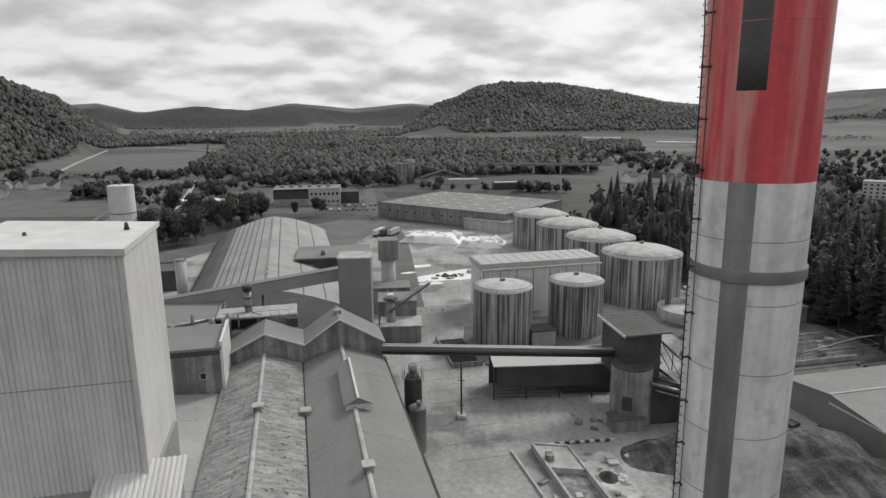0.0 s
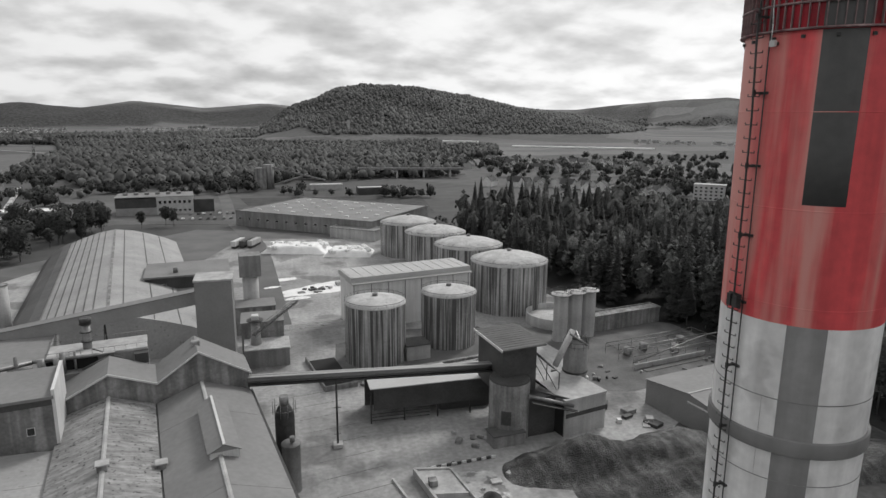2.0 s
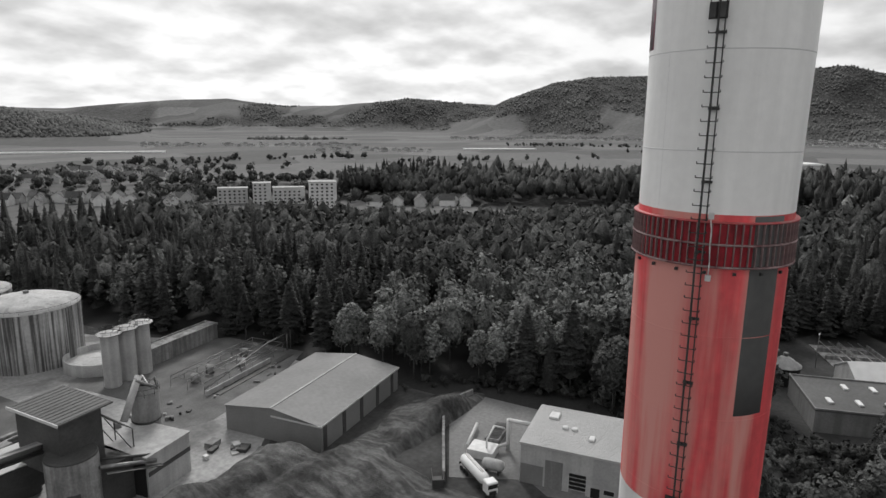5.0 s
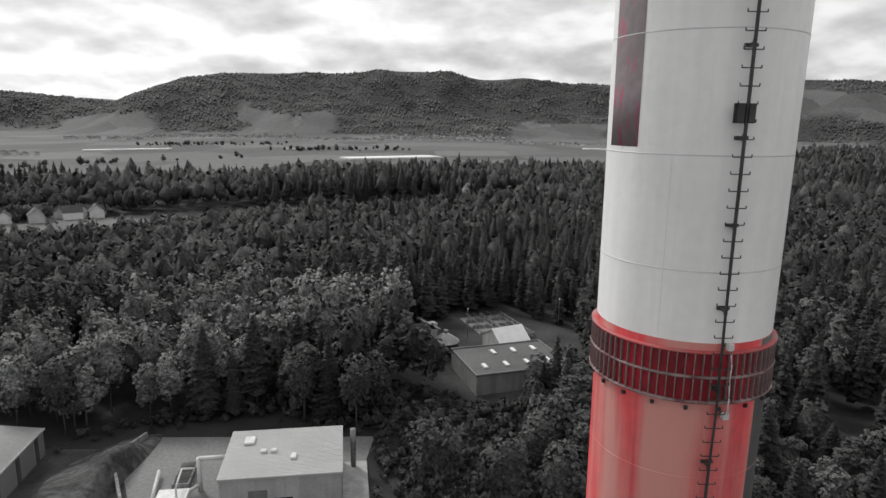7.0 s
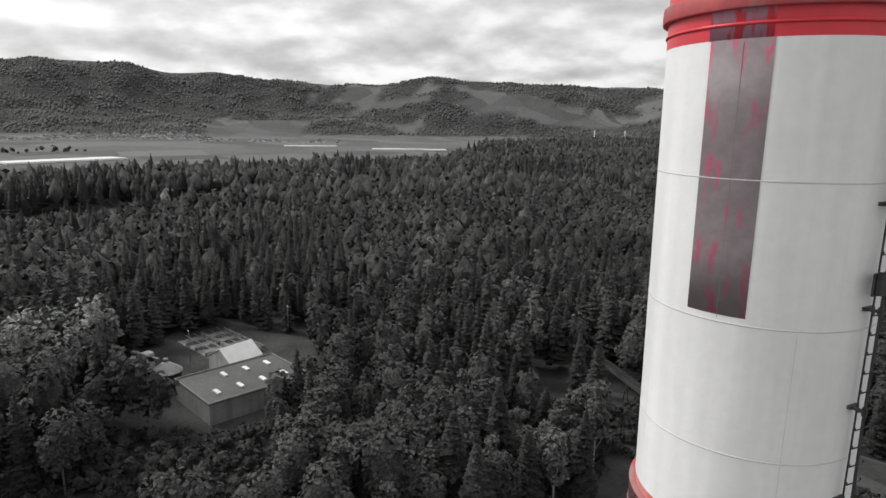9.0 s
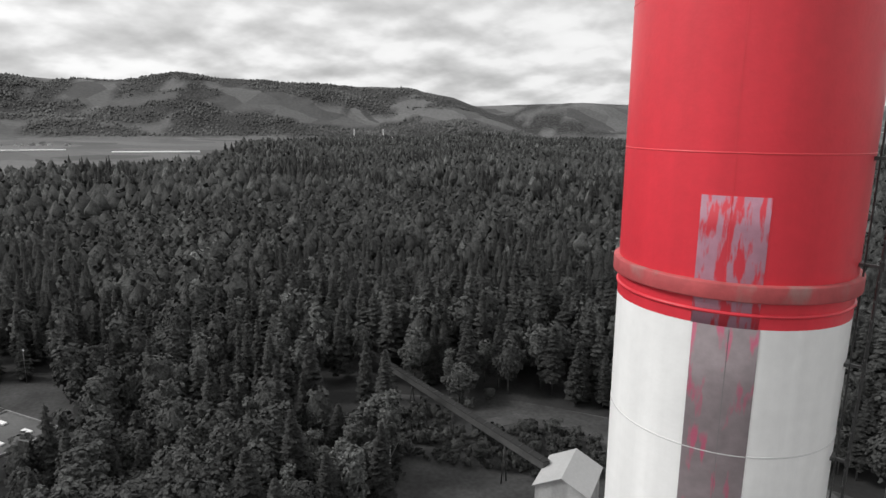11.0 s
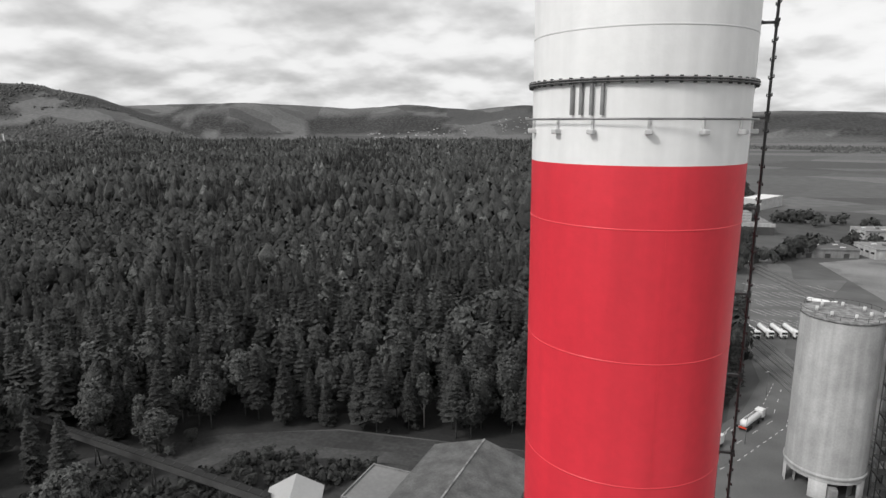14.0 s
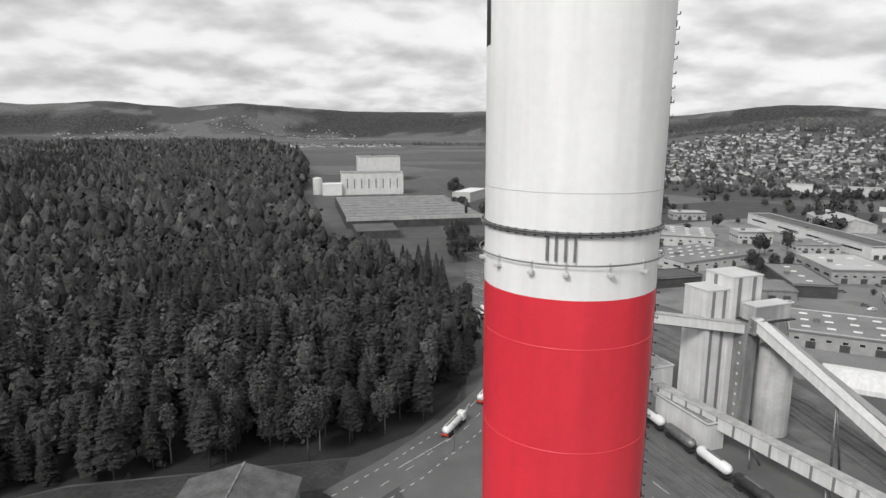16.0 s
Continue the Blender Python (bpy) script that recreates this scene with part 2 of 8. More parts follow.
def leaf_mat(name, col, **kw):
    """Foliage: leaf masses of two sizes in tone and in deep relief, the shade of gaps darkened into the colour."""
    m = mat(name, (col, col * 1.03, col), 0.85, 0.55, 0.03, 0.55, 1.0, stain_shade=(1.3, 0.47, 0.55), **kw)
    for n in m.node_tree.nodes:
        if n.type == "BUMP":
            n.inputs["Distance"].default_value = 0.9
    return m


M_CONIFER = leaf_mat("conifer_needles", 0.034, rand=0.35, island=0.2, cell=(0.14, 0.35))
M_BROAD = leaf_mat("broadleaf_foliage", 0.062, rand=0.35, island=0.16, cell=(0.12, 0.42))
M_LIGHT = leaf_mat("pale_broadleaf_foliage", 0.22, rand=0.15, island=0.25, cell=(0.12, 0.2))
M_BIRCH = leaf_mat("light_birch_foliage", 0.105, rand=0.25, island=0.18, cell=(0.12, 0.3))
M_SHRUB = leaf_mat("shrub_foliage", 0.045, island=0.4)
M_HILLWOOD = mat("hillside_foliage", (0.072, 0.073, 0.072), 0.85, 0.5, 0.006, 0.15, 0.0, island=0.3)
M_RUST_RED = mat("orange_red_paint", (0.55, 0.06, 0.03), 0.5, 0.1)
M_TYRE = mat("tyre_rubber", 0.02, 0.85, 0.1)

# ---------------------------------------------------------------- building blocks
E13 = Matrix.Rotation(radians(13), 4, "Z")


def link(name, bm, material, parent=None, label=""):
    me = bpy.data.meshes.new(name)
    bm.to_mesh(me)
    bm.free()
    ob = new(name, me)
    if material:
        me.materials.append(material)
    if parent:
        ob.parent = parent
    if label:
        ob["label"] = label
    return ob


def part(name, bm, material, parent, label=""):
    return link(name, bm, material, parent, label)


def thing(name, label, category, x=0.0, y=0.0, z=0.0, rot=0.0, group="", kind=""):
    ob = new(name)
    ob.empty_display_size = 0.5
    ob.matrix_basis = pose(x, y, z, 0, 0, rot)
    return tagged(ob, label, category, group, kind)


def bx(bm, x0, x1, y0, y1, z0, z1):
    v = [bm.verts.new(c) for c in ((x0, y0, z0), (x1, y0, z0), (x1, y1, z0), (x0, y1, z0), (x0, y0, z1), (x1, y0, z1), (x1, y1, z1), (x0, y1, z1))]
    for f in ((3, 2, 1, 0), (4, 5, 6, 7), (0, 1, 5, 4), (1, 2, 6, 5), (2, 3, 7, 6), (3, 0, 4, 7)):
        bm.faces.new([v[i] for i in f])
    return bm


def box(x0, x1, y0, y1, z0, z1, bev=0.0):
    bm = bx(bmesh.new(), x0, x1, y0, y1, z0, z1)
    if bev:
        bmesh.ops.bevel(bm, geom=bm.edges[:], offset=bev, segments=1, affect="EDGES")
    return bm


def lathe(prof, seg=32, a0=0.0, a1=2 * math.pi, bm=None, cx=0.0, cy=0.0):
    """A surface turned round the z axis from (radius, height) pairs; angles by the compass (0 = +y, clockwise)."""
    bm = bm or bmesh.new()
    full = abs(a1 - a0 - 2 * math.pi) < 1e-6
    n = seg if full else seg + 1
    rows = []
    for r, z in prof:
        rows.append([bm.verts.new((cx + r * math.sin(a0 + (a1 - a0) * i / seg), cy + r * math.cos(a0 + (a1 - a0) * i / seg), z)) for i in range(n)])
    for a, b in zip(rows, rows[1:]):
        for i in range(seg):
            j = (i + 1) % n
            f = bm.faces.new((a[j], a[i], b[i], b[j]))
            f.smooth = True
    return bm


def cyl(r, z0, z1, seg=24, r1=None, cx=0.0, cy=0.0, bm=None):
    r1 = r if r1 is None else r1
    bm = lathe([(r, z0), (r1, z1)], seg, bm=bm, cx=cx, cy=cy)
    bm.verts.ensure_lookup_table()
    n = len(bm.verts)
    bm.faces.new([bm.verts[i] for i in range(n - seg, n)][::-1])
    bm.faces.new([bm.verts[i] for i in range(n - 2 * seg, n - seg)])
    return bm


def rod(bm, p, q, r=0.05, seg=6):
    """A round bar from p to q."""
    p, q = Vector(p), Vector(q)
    d = (q - p)
    m = d.to_track_quat("Z", "Y").to_matrix()
    ring = []
    for base in (p, q):
        ring.append([bm.verts.new(base + m @ Vector((r * math.cos(2 * math.pi * i / seg), r * math.sin(2 * math.pi * i / seg), 0))) for i in range(seg)])
    for i in range(seg):
        j = (i + 1) % seg
        bm.faces.new((ring[0][i], ring[0][j], ring[1][j], ring[1][i])).smooth = True
    bm.faces.new(ring[0][::-1])
    bm.faces.new(ring[1])
    return bm


def beam(bm, p, q, w, h):
    """A rectangular beam from p to q, w wide and h high, standing on the line."""
    p, q = Vector(p), Vector(q)
    d = (q - p).normalized()
    s = d.cross(Vector((0, 0, 1))).normalized() * (w / 2)
    up = s.cross(d).normalized() * h
    v = [bm.verts.new(b + o) for b in (p, q) for o in (-s, s, s + up, -s + up)]
    for f in ((3, 2, 1, 0), (4, 5, 6, 7), (0, 1, 5, 4), (1, 2, 6, 5), (2, 3, 7, 6), (3, 0, 4, 7)):
        bm.faces.new([v[i] for i in f])
    return bm


def prism(poly, z0, z1, bm=None):
    bm = bm or bmesh.new()
    a = [bm.verts.new((x, y, z0)) for x, y in poly]
    b = [bm.verts.new((x, y, z1)) for x, y in poly]
    bm.faces.new(a[::-1])
    bm.faces.new(b)
    for i in range(len(poly)):
        j = (i + 1) % len(poly)
        bm.faces.new((a[i], a[j], b[j], b[i]))
    bmesh.ops.recalc_face_normals(bm, faces=bm.faces[:])
    return bm


def extrude_y(prof, y0, y1, bm=None):
    """A profile of (x, z) drawn out along y."""
    bm = bm or bmesh.new()
    a = [bm.verts.new((x, y0, z)) for x, z in prof]
    b = [bm.verts.new((x, y1, z)) for x, z in prof]
    bm.faces.new(a)
    bm.faces.new(b[::-1])
    for i in range(len(prof)):
        j = (i + 1) % len(prof)
        bm.faces.new((a[j], a[i], b[i], b[j]))
    bmesh.ops.recalc_face_normals(bm, faces=bm.faces[:])
    return bm


def ribbed(w, z0, z1, pitch, depth, thick=0.06):
    """A ribbed sheet across x from 0 to w, its ribs towards -y."""
    bm = bmesh.new()
    xs = []
    n = int(w / pitch)
    p = w / n
    for i in range(n):
        xs += [(i * p, 0), (i * p + 0.30 * p, 0), (i * p + 0.42 * p, -depth), (i * p + 0.88 * p, -depth)]
    xs += [(w, 0)]
    lo = [bm.verts.new((x, y, z0)) for x, y in xs]
    hi = [bm.verts.new((x, y, z1)) for x, y in xs]
    for i in range(len(xs) - 1):
        bm.faces.new((lo[i], lo[i + 1], hi[i + 1], hi[i]))
    return bm


def gable_roof(w, y0, y1, ze, zr, over=0.4, t=0.18):
    """Two sloping slabs with their ridge along y at x = 0."""
    s = (zr - ze) / (w / 2)
    e, z = w / 2 + over, ze - s * over
    return extrude_y([(-e, z), (0, zr), (e, z), (e, z + t), (0, zr + t), (-e, z + t)], y0 - over, y1 + over)


def gable_walls(w, y0, y1, z0, ze, zr):
    return extrude_y([(-w / 2, z0), (w / 2, z0), (w / 2, ze), (0, zr), (-w / 2, ze)], y0, y1)

# ---------------------------------------------------------------- terrain
# skyline by compass: azimuth, elevation in degrees, distance of the crest
RIDGES = [
    (2700, 0.45, [(-160, -2.0), (-152, -0.4), (-145, 0.5), (-135, 0.5), (-118, 0.3), (-108, -2)]),
    (1400, 0.66, [(-120, 1.5), (-70, 2.8), (-45, 3.1), (-36, 2.8), (-31, 1.0), (-27, -1.4), (-23, -3.6)]),
    (2500, 0.66, [(-4, -1.9), (-1, 0.0), (1, 0.7), (3, 1.8), (5.5, 2.2), (9, 2.15), (14, 1.6), (19, 0.55), (25, -0.4), (31, -1.9)]),
    (4150, 0.70, [(52, -1.7), (57, 0.1), (60, 1.5), (64, 3.0), (67, 3.5), (76, 3.8), (80, 4.2), (86, 4.0), (89, 3.5), (93, 3.7), (97, 3.1), (107, 2.9), (111, 3.6), (119, 3.2),
                  (130, 3.0), (134, 2.2), (138, 0.7), (144, -1.7)]),
    (4450, 0.80, [(-180, 1.2), (-167, 1.0), (-153, 0.9), (-145, 1.5), (-138, 1.3), (-100, 1.5), (-32, 0.9), (-28, 1.1), (-25, 0.2), (-21, 0.6), (-17, 0.2), (-13, 0.8), (-8, 0.4), (-3, 0.8), (0, 0.5), (24, 0.4), (32, 1.2), (36, 1.4), (41, 0.8), (51, 1.4),
                  (60, 1.2), (100, 1.2), (137, 1.5), (146, 1.8), (154, 1.5), (159, 1.8), (165, 1.3), (169, 1.6), (173, 1.4), (180, 1.2)]),
]


def sstep(x):
    x = np.clip(x, 0, 1)
    return x * x * (3 - 2 * x)


def fbm(x, y, s, seed=0.0):
    v, a = np.zeros_like(x), 1.0
    r = np.random.RandomState(7 + int(seed))
    for k in range(5):
        for _ in range(3):
            t, ph = r.uniform(0, 2 * np.pi), r.uniform(0, 6.28)
            v += a * np.sin((x * np.cos(t) + y * np.sin(t)) / s * 2 ** k + ph) / 3
        a *= 0.55
    return v


def terrain(x, y):
    x, y = np.asarray(x, float), np.asarray(y, float)
    az, r = np.degrees(np.arctan2(x, y)), np.hypot(x, y)
    rough = fbm(x, y, 260.0)
    z = np.zeros_like(r)
    for d, r0, prof in RIDGES:
        el = np.interp(az, [p[0] for p in prof], [p[1] for p in prof], left=-6, right=-6)
        if d == 1400:
            d = np.interp(az, [-120, -45, -35, -31, -28, -24], [1150, 1250, 1400, 1750, 2270, 2700])
        top = np.maximum(76 + d * np.tan(np.radians(el)), 0)
        up = sstep((r / d + 0.035 * rough - r0) / (1 - r0))
        back = 1 - 0.5 * sstep((r / d - 1.06) / 0.8)
        z = np.maximum(z, top * up * back + np.where(top > 5, rough * 9.0 * up, 0))
    return z


def inside(poly, x, y):
    c = np.zeros(x.shape, bool)
    n = len(poly)
    for i in range(n):
        (x0, y0), (x1, y1) = poly[i], poly[(i + 1) % n]
        if y0 == y1:
            continue
        c ^= ((y0 > y) != (y1 > y)) & (x < (x1 - x0) * (y - y0) / (y1 - y0) + x0)
    return c


# the outline of the great wood, with the river's gap before its northern belt
WOOD = [(120, 140), (108, 186), (92, 218), (84, 262), (74, 330), (80, 352), (140, 388), (225, 370), (280, 300), (335, 228), (395, 165), (470, 70), (560, -30), (640, -40), (600, 64), (528, 196), (463, 276), (425, 400), (375, 550),
        (335, 640), (395, 640), (527, 530), (625, 375), (752, 210), (815, 85), (900, -60), (900, -200), (1000, -400), (1500, -700), (1900, -900), (2300, -1650),
        (2150, -2250), (1500, -2600), (900, -2800), (420, -2700), (170, -1700), (95, -1000), (88, -800), (62, -560), (40, -500), (45, -420), (10, -400), (-34, -330), (-38, -262), (-36, -215), (-24, -183), (-8, -160),
        (8, -149), (40, -146), (80, -143), (110, -130), (138, -106), (134, -96), (110, -84), (92, -66), (86, -40), (90, -16), (92, 6), (100, 22), (128, 26), (136, 60), (128, 88), (122, 100)]
FLOOR = [(-34, -330), (-38, -262), (-36, -215), (-24, -183), (-8, -160), (8, -149), (40, -146), (80, -143), (110, -130), (138, -106), (134, -96), (110, -84), (92, -66), (86, -40), (90, -16), (92, 6), (100, 22), (118, 40), (118, 88), (116, 110), (104, 186),
         (90, 218), (84, 262), (74, 330), (80, 352), (140, 388), (225, 370), (280, 300), (335, 228), (395, 165), (470, 70), (470, -400), (10, -400)]


def wooded(x, y):
    """Where woods cover the hills and the valley beyond the great wood."""
    r, a, h = np.hypot(x, y), np.degrees(np.arctan2(x, y)), terrain(x, y)
    n1, n2 = fbm(x, y, 190.0, 15), fbm(x, y, 105.0, 18)
    m = (h > np.where(a < -20, 3.5, 14)) & (r < 4250) & (a > -78) & (a < 30) & (n1 > np.where(a < -15, -9, -1.1))
    m |= (h > 20) & (r < 4450) & (a > 25) & (a < 56) & (n1 > -0.3)
    m |= (h > 10) & (r < 4250) & (a > 52) & (a < 142) & ((n1 > -0.9) & (a < 99) | (n2 > -0.12) | (h < 45) & (n2 > -0.6))
    m |= (h < 14) & (r > 650) & (n1 > 0.15) & (a > -40) & (a < 12)
    m |= (h < 14) & (r > 560) & (r < 900) & (a > 2) & (a < 14) & (n1 > -0.4)
    m |= (r > 1000) & (r < 1350) & (a > -4) & (a < 17) & (n1 > 0.0)
    m |= (r > 1450) & (r < 2300) & (a > 20) & (a < 50) & (n1 > 0.85)
    m |= (r > 1700) & ((a > 150) | (a < -140)) & (n1 > 0.6)
    m |= (h > 25) & (r > 2500) & ((a > 140) | (a < -78)) & (n1 > 0.0)
    aw, hw = a + 1.6 * n2, h + 22 * n1 - 14 * np.abs(a - 72.5) * ((a > 68) & (a < 77))
    m &= ~((hw < 85) & (((aw > 69) & (aw < 75.5)) | ((aw > 92) & (aw < 100)) | ((aw > 55) & (aw < 60))))
    m |= (h < 14) & (r > 600) & (a > -19) & (a < 2) & (n1 > -0.45)
    m &= ~inside([(-478, 700), (-760, 1336), (-640, 1420), (-400, 1186), (-320, 735)], x, y)
    m &= ~((r > 2450) & (r < 3600) & (a > -27) & (a < -2) & (n2 < 0.9))
    m |= (h > 60) & (r > 2200) & (a < -135) & (n1 > -0.3)
    return m & (np.minimum(np.hypot(x - 305, y - 835), np.hypot(x - 245, y - 560)) > 170)


def grid_mesh(name, verts, quads, material):
    me = bpy.data.meshes.new(name)
    me.vertices.add(len(verts))
    me.vertices.foreach_set("co", np.asarray(verts, np.float32).ravel())
    k = quads.shape[1]
    me.loops.add(quads.size)
    me.loops.foreach_set("vertex_index", quads.astype(np.int32).ravel())
    me.polygons.add(len(quads))
    me.polygons.foreach_set("loop_start", np.arange(0, quads.size, k, dtype=np.int32))
    me.update(calc_edges=True)
    me.materials.append(material)
    return new(name, me)


NA = 540
rad = np.concatenate([[3, 100, 250, 420], np.geomspace(520, 4650, 92)])
aa, rr = np.meshgrid(np.linspace(0, 2 * np.pi, NA, endpoint=False), rad)
gx, gy = rr * np.sin(aa), rr * np.cos(aa)
gz = terrain(gx, gy)
gi = np.arange(NA * len(rad)).reshape(len(rad), NA)
gq = np.stack([gi[:-1], gi[1:], np.roll(gi[1:], -1, 1), np.roll(gi[:-1], -1, 1)], -1).reshape(-1, 4)


def ground_material():
    m = bpy.data.materials.new("meadows_and_woods")
    m.use_nodes = True
    N, L = m.node_tree.nodes, m.node_tree.links
    b = N["Principled BSDF"]
    b.inputs["Roughness"].default_value = 0.95
    tc = N.new("ShaderNodeTexCoord")
    mp = N.new("ShaderNodeMapping")
    mp.inputs["Scale"].default_value = (0.0042, 0.0075, 0.0)
    mp.inputs["Rotation"].default_value = (0, 0, 0.4)
    L.new(tc.outputs["Object"], mp.inputs[0])
    vo = N.new("ShaderNodeTexVoronoi")
    vo.inputs["Scale"].default_value = 1.0
    L.new(mp.outputs[0], vo.inputs["Vector"])
    parcels = N.new("ShaderNodeSeparateColor")
    L.new(vo.outputs["Color"], parcels.inputs[0])
    pr = N.new("ShaderNodeMapRange")
    pr.inputs[3].default_value, pr.inputs[4].default_value = 0.055, 0.135
    L.new(parcels.outputs[0], pr.inputs[0])
    wood = N.new("ShaderNodeTexNoise")
    wood.inputs["Scale"].default_value, wood.inputs["Detail"].default_value = 0.0035, 6.0
    L.new(tc.outputs["Object"], wood.inputs["Vector"])
    fine = N.new("ShaderNodeTexNoise")
    fine.inputs["Scale"].default_value, fine.inputs["Detail"].default_value = 0.07, 8.0
    L.new(tc.outputs["Object"], fine.inputs["Vector"])
    sp = N.new("ShaderNodeSeparateXYZ")
    L.new(tc.outputs["Object"], sp.inputs[0])
    hi = N.new("ShaderNodeMapRange")
    hi.inputs[1].default_value, hi.inputs[2].default_value, hi.inputs[3].default_value, hi.inputs[4].default_value = 6, 55, 0.0, 0.22
    L.new(sp.outputs[2], hi.inputs[0])
    ad = N.new("ShaderNodeMath")
    ad.operation = "ADD"
    L.new(wood.outputs[0], ad.inputs[0])
    L.new(hi.outputs[0], ad.inputs[1])
    mk = N.new("ShaderNodeMapRange")
    mk.inputs[1].default_value, mk.inputs[2].default_value = 0.545, 0.57
    L.new(ad.outputs[0], mk.inputs[0])
    wd = N.new("ShaderNodeMapRange")
    wd.inputs[1].default_value, wd.inputs[2].default_value, wd.inputs[3].default_value, wd.inputs[4].default_value = 0.35, 0.68, 0.016, 0.05
    L.new(fine.outputs[0], wd.inputs[0])
    mx = N.new("ShaderNodeMix")
    cov = N.new("ShaderNodeAttribute")
    cov.attribute_name = "wood_cover"
    L.new(cov.outputs["Fac"], mx.inputs[0])
    L.new(pr.outputs[0], mx.inputs[2])
    L.new(wd.outputs[0], mx.inputs[3])
    fm = N.new("ShaderNodeMapRange")
    fm.inputs[1].default_value, fm.inputs[2].default_value, fm.inputs[3].default_value, fm.inputs[4].default_value = 0.3, 0.7, 0.8, 1.2
    L.new(fine.outputs[0], fm.inputs[0])
    mu = N.new("ShaderNodeMath")
    mu.operation = "MULTIPLY"
    L.new(mx.outputs[0], mu.inputs[0])
    L.new(fm.outputs[0], mu.inputs[1])
    L.new(mu.outputs[0], b.inputs["Base Color"])
    bp = N.new("ShaderNodeBump")
    bp.inputs["Strength"].default_value, bp.inputs["Distance"].default_value = 0.8, 8.0
    bm2 = N.new("ShaderNodeMath")
    bm2.operation = "MULTIPLY"
    L.new(fine.outputs[0], bm2.inputs[0])
    L.new(cov.outputs["Fac"], bm2.inputs[1])
    L.new(bm2.outputs[0], bp.inputs["Height"])
    L.new(bp.outputs[0], b.inputs["Normal"])
    return m


ground = grid_mesh("ground", np.stack([gx, gy, gz], -1).reshape(-1, 3), gq, ground_material())
cover = ground.data.attributes.new("wood_cover", "FLOAT", "POINT")
cover.data.foreach_set("value", (wooded(gx, gy) | inside(WOOD, gx, gy)).astype(np.float32).ravel())
ground.data.polygons.foreach_set("use_smooth", np.ones(len(gq), bool))
tagged(ground, "valley floor of meadows rising into wooded hills", "ground", kind="structure")


def sheet(name, poly, z, material, label, category, kind="structure"):
    bm = prism(poly, z - 0.3, z)
    ob = link(name, bm, material)
    return tagged(ob, label, category, kind=kind)


def strip(name, line, w, z, material, label, category):
    """A flat band of width w along a line."""
    bm = bmesh.new()
    pts = [Vector((x, y, 0)) for x, y in line]
    rows = []
    for i, p in enumerate(pts):
        d = (pts[min(i + 1, len(pts) - 1)] - pts[max(i - 1, 0)]).normalized()
        s = Vector((d.y, -d.x, 0)) * (w / 2)
        rows.append([bm.verts.new((q.x, q.y, zz)) for q in (p - s, p + s) for zz in (z - 0.25, z)])
    for a, b in zip(rows, rows[1:]):
        bm.faces.new((a[1], a[3], b[3], b[1]))
        bm.faces.new((a[0], a[1], b[1], b[0]))
        bm.faces.new((a[3], a[2], b[2], b[3]))
    bmesh.ops.recalc_face_normals(bm, faces=bm.faces[:])
    return tagged(link(name, bm, material), label, category, kind="structure")


sheet("yard", [(-60, 20), (30, 20), (60, 100), (112, 140), (100, 190), (85, 215), (60, 300), (40, 345), (-45, 360), (-60, 300), (-115, 330), (-150, 240), (-90, 60)], 0.06, M_YARD,
      "dusty pale concrete works yard with tyre marks", "yard")
sheet("south_yard", [(-8, -100), (-2, -137), (-24, -172), (-50, -215), (-80, -215), (-128, -120), (-90, -60), (-30, -60)], 0.06, M_ASPH, "worn grey asphalt yard below the silos", "yard")
strip("road", [(12, -128), (-4, -143), (-22, -163), (-38, -187), (-48, -218), (-48, -250), (-56, -285), (-70, -340), (-82, -420), (-60, -560)], 13, 0.10, M_ASPH, "asphalt access road with lane markings", "road")
sheet("car_park", [(-62, -382), (-112, -392), (-70, -287), (-47, -284)], 0.12, M_ASPH, "asphalt lorry park with slanted bay lines", "car park")
sheet("rough_verge", [(20, -60), (20, -100), (10, -148), (80, -142), (111, -130), (139, -106), (133, -97), (110, -83), (91, -66), (85, -40), (60, -40)], 0.02, M_ROUGH, "rough dark grass below the wood", "grass")
sheet("rough_margin", [(58, 30), (60, 98), (112, 138), (117, 88), (117, 40), (99, 23), (90, 10), (60, 10)], 0.02, M_ROUGH, "rough dark grass at the wood's edge", "grass")
sheet("forest_floor", FLOOR, 0.03, M_FLOOR, "dark leaf-strewn floor of the wood", "forest floor")
strip("field_track", [(118, -88), (108, -97), (107, -110), (103, -121), (94, -126), (80, -129), (61, -132), (40, -134), (12, -137)], 5.5, 0.08, M_TRACKE, "earth track curving along the wood's edge", "track")
sheet("estate_paving", [(-148, -185), (-150, -262), (-120, -330), (-108, -440), (-190, -500), (-300, -540), (-380, -560), (-450, -470), (-350, -300), (-240, -170)], 0.05, M_PAVED, "worn pale asphalt between the trading halls", "paving")
sheet("scrub_field", [(-62, 545), (92, 540), (84, 440), (40, 448), (-20, 470), (-52, 500)], 0.05, M_ROUGH, "rough scrubby field beyond the dispatch hall", "field")
strip("farm_track", [(-470, 735), (-560, 950), (-690, 1290)], 5, 0.35, M_CONC, "pale gravel farm track along the hill's foot", "track")
strip("farm_track", [(-640, 1400), (-520, 1300), (-410, 1190), (-350, 900)], 5, 0.35, M_CONC, "pale gravel farm track across the meadow", "track")
sheet("plant_ground", [(57, 132), (66, 150), (60, 178), (84, 198), (112, 176), (118, 146), (100, 136), (72, 128)], 0.09, M_TRACKB, "dark gravelly ground under the pipe racks", "ground")
sheet("silo_apron", [(-4, 149), (28, 143), (46, 138), (50, 158), (46, 186), (20, 188), (-2, 178)], 0.09, M_TRACKB, "dark dirty ground round the silo feet", "ground")
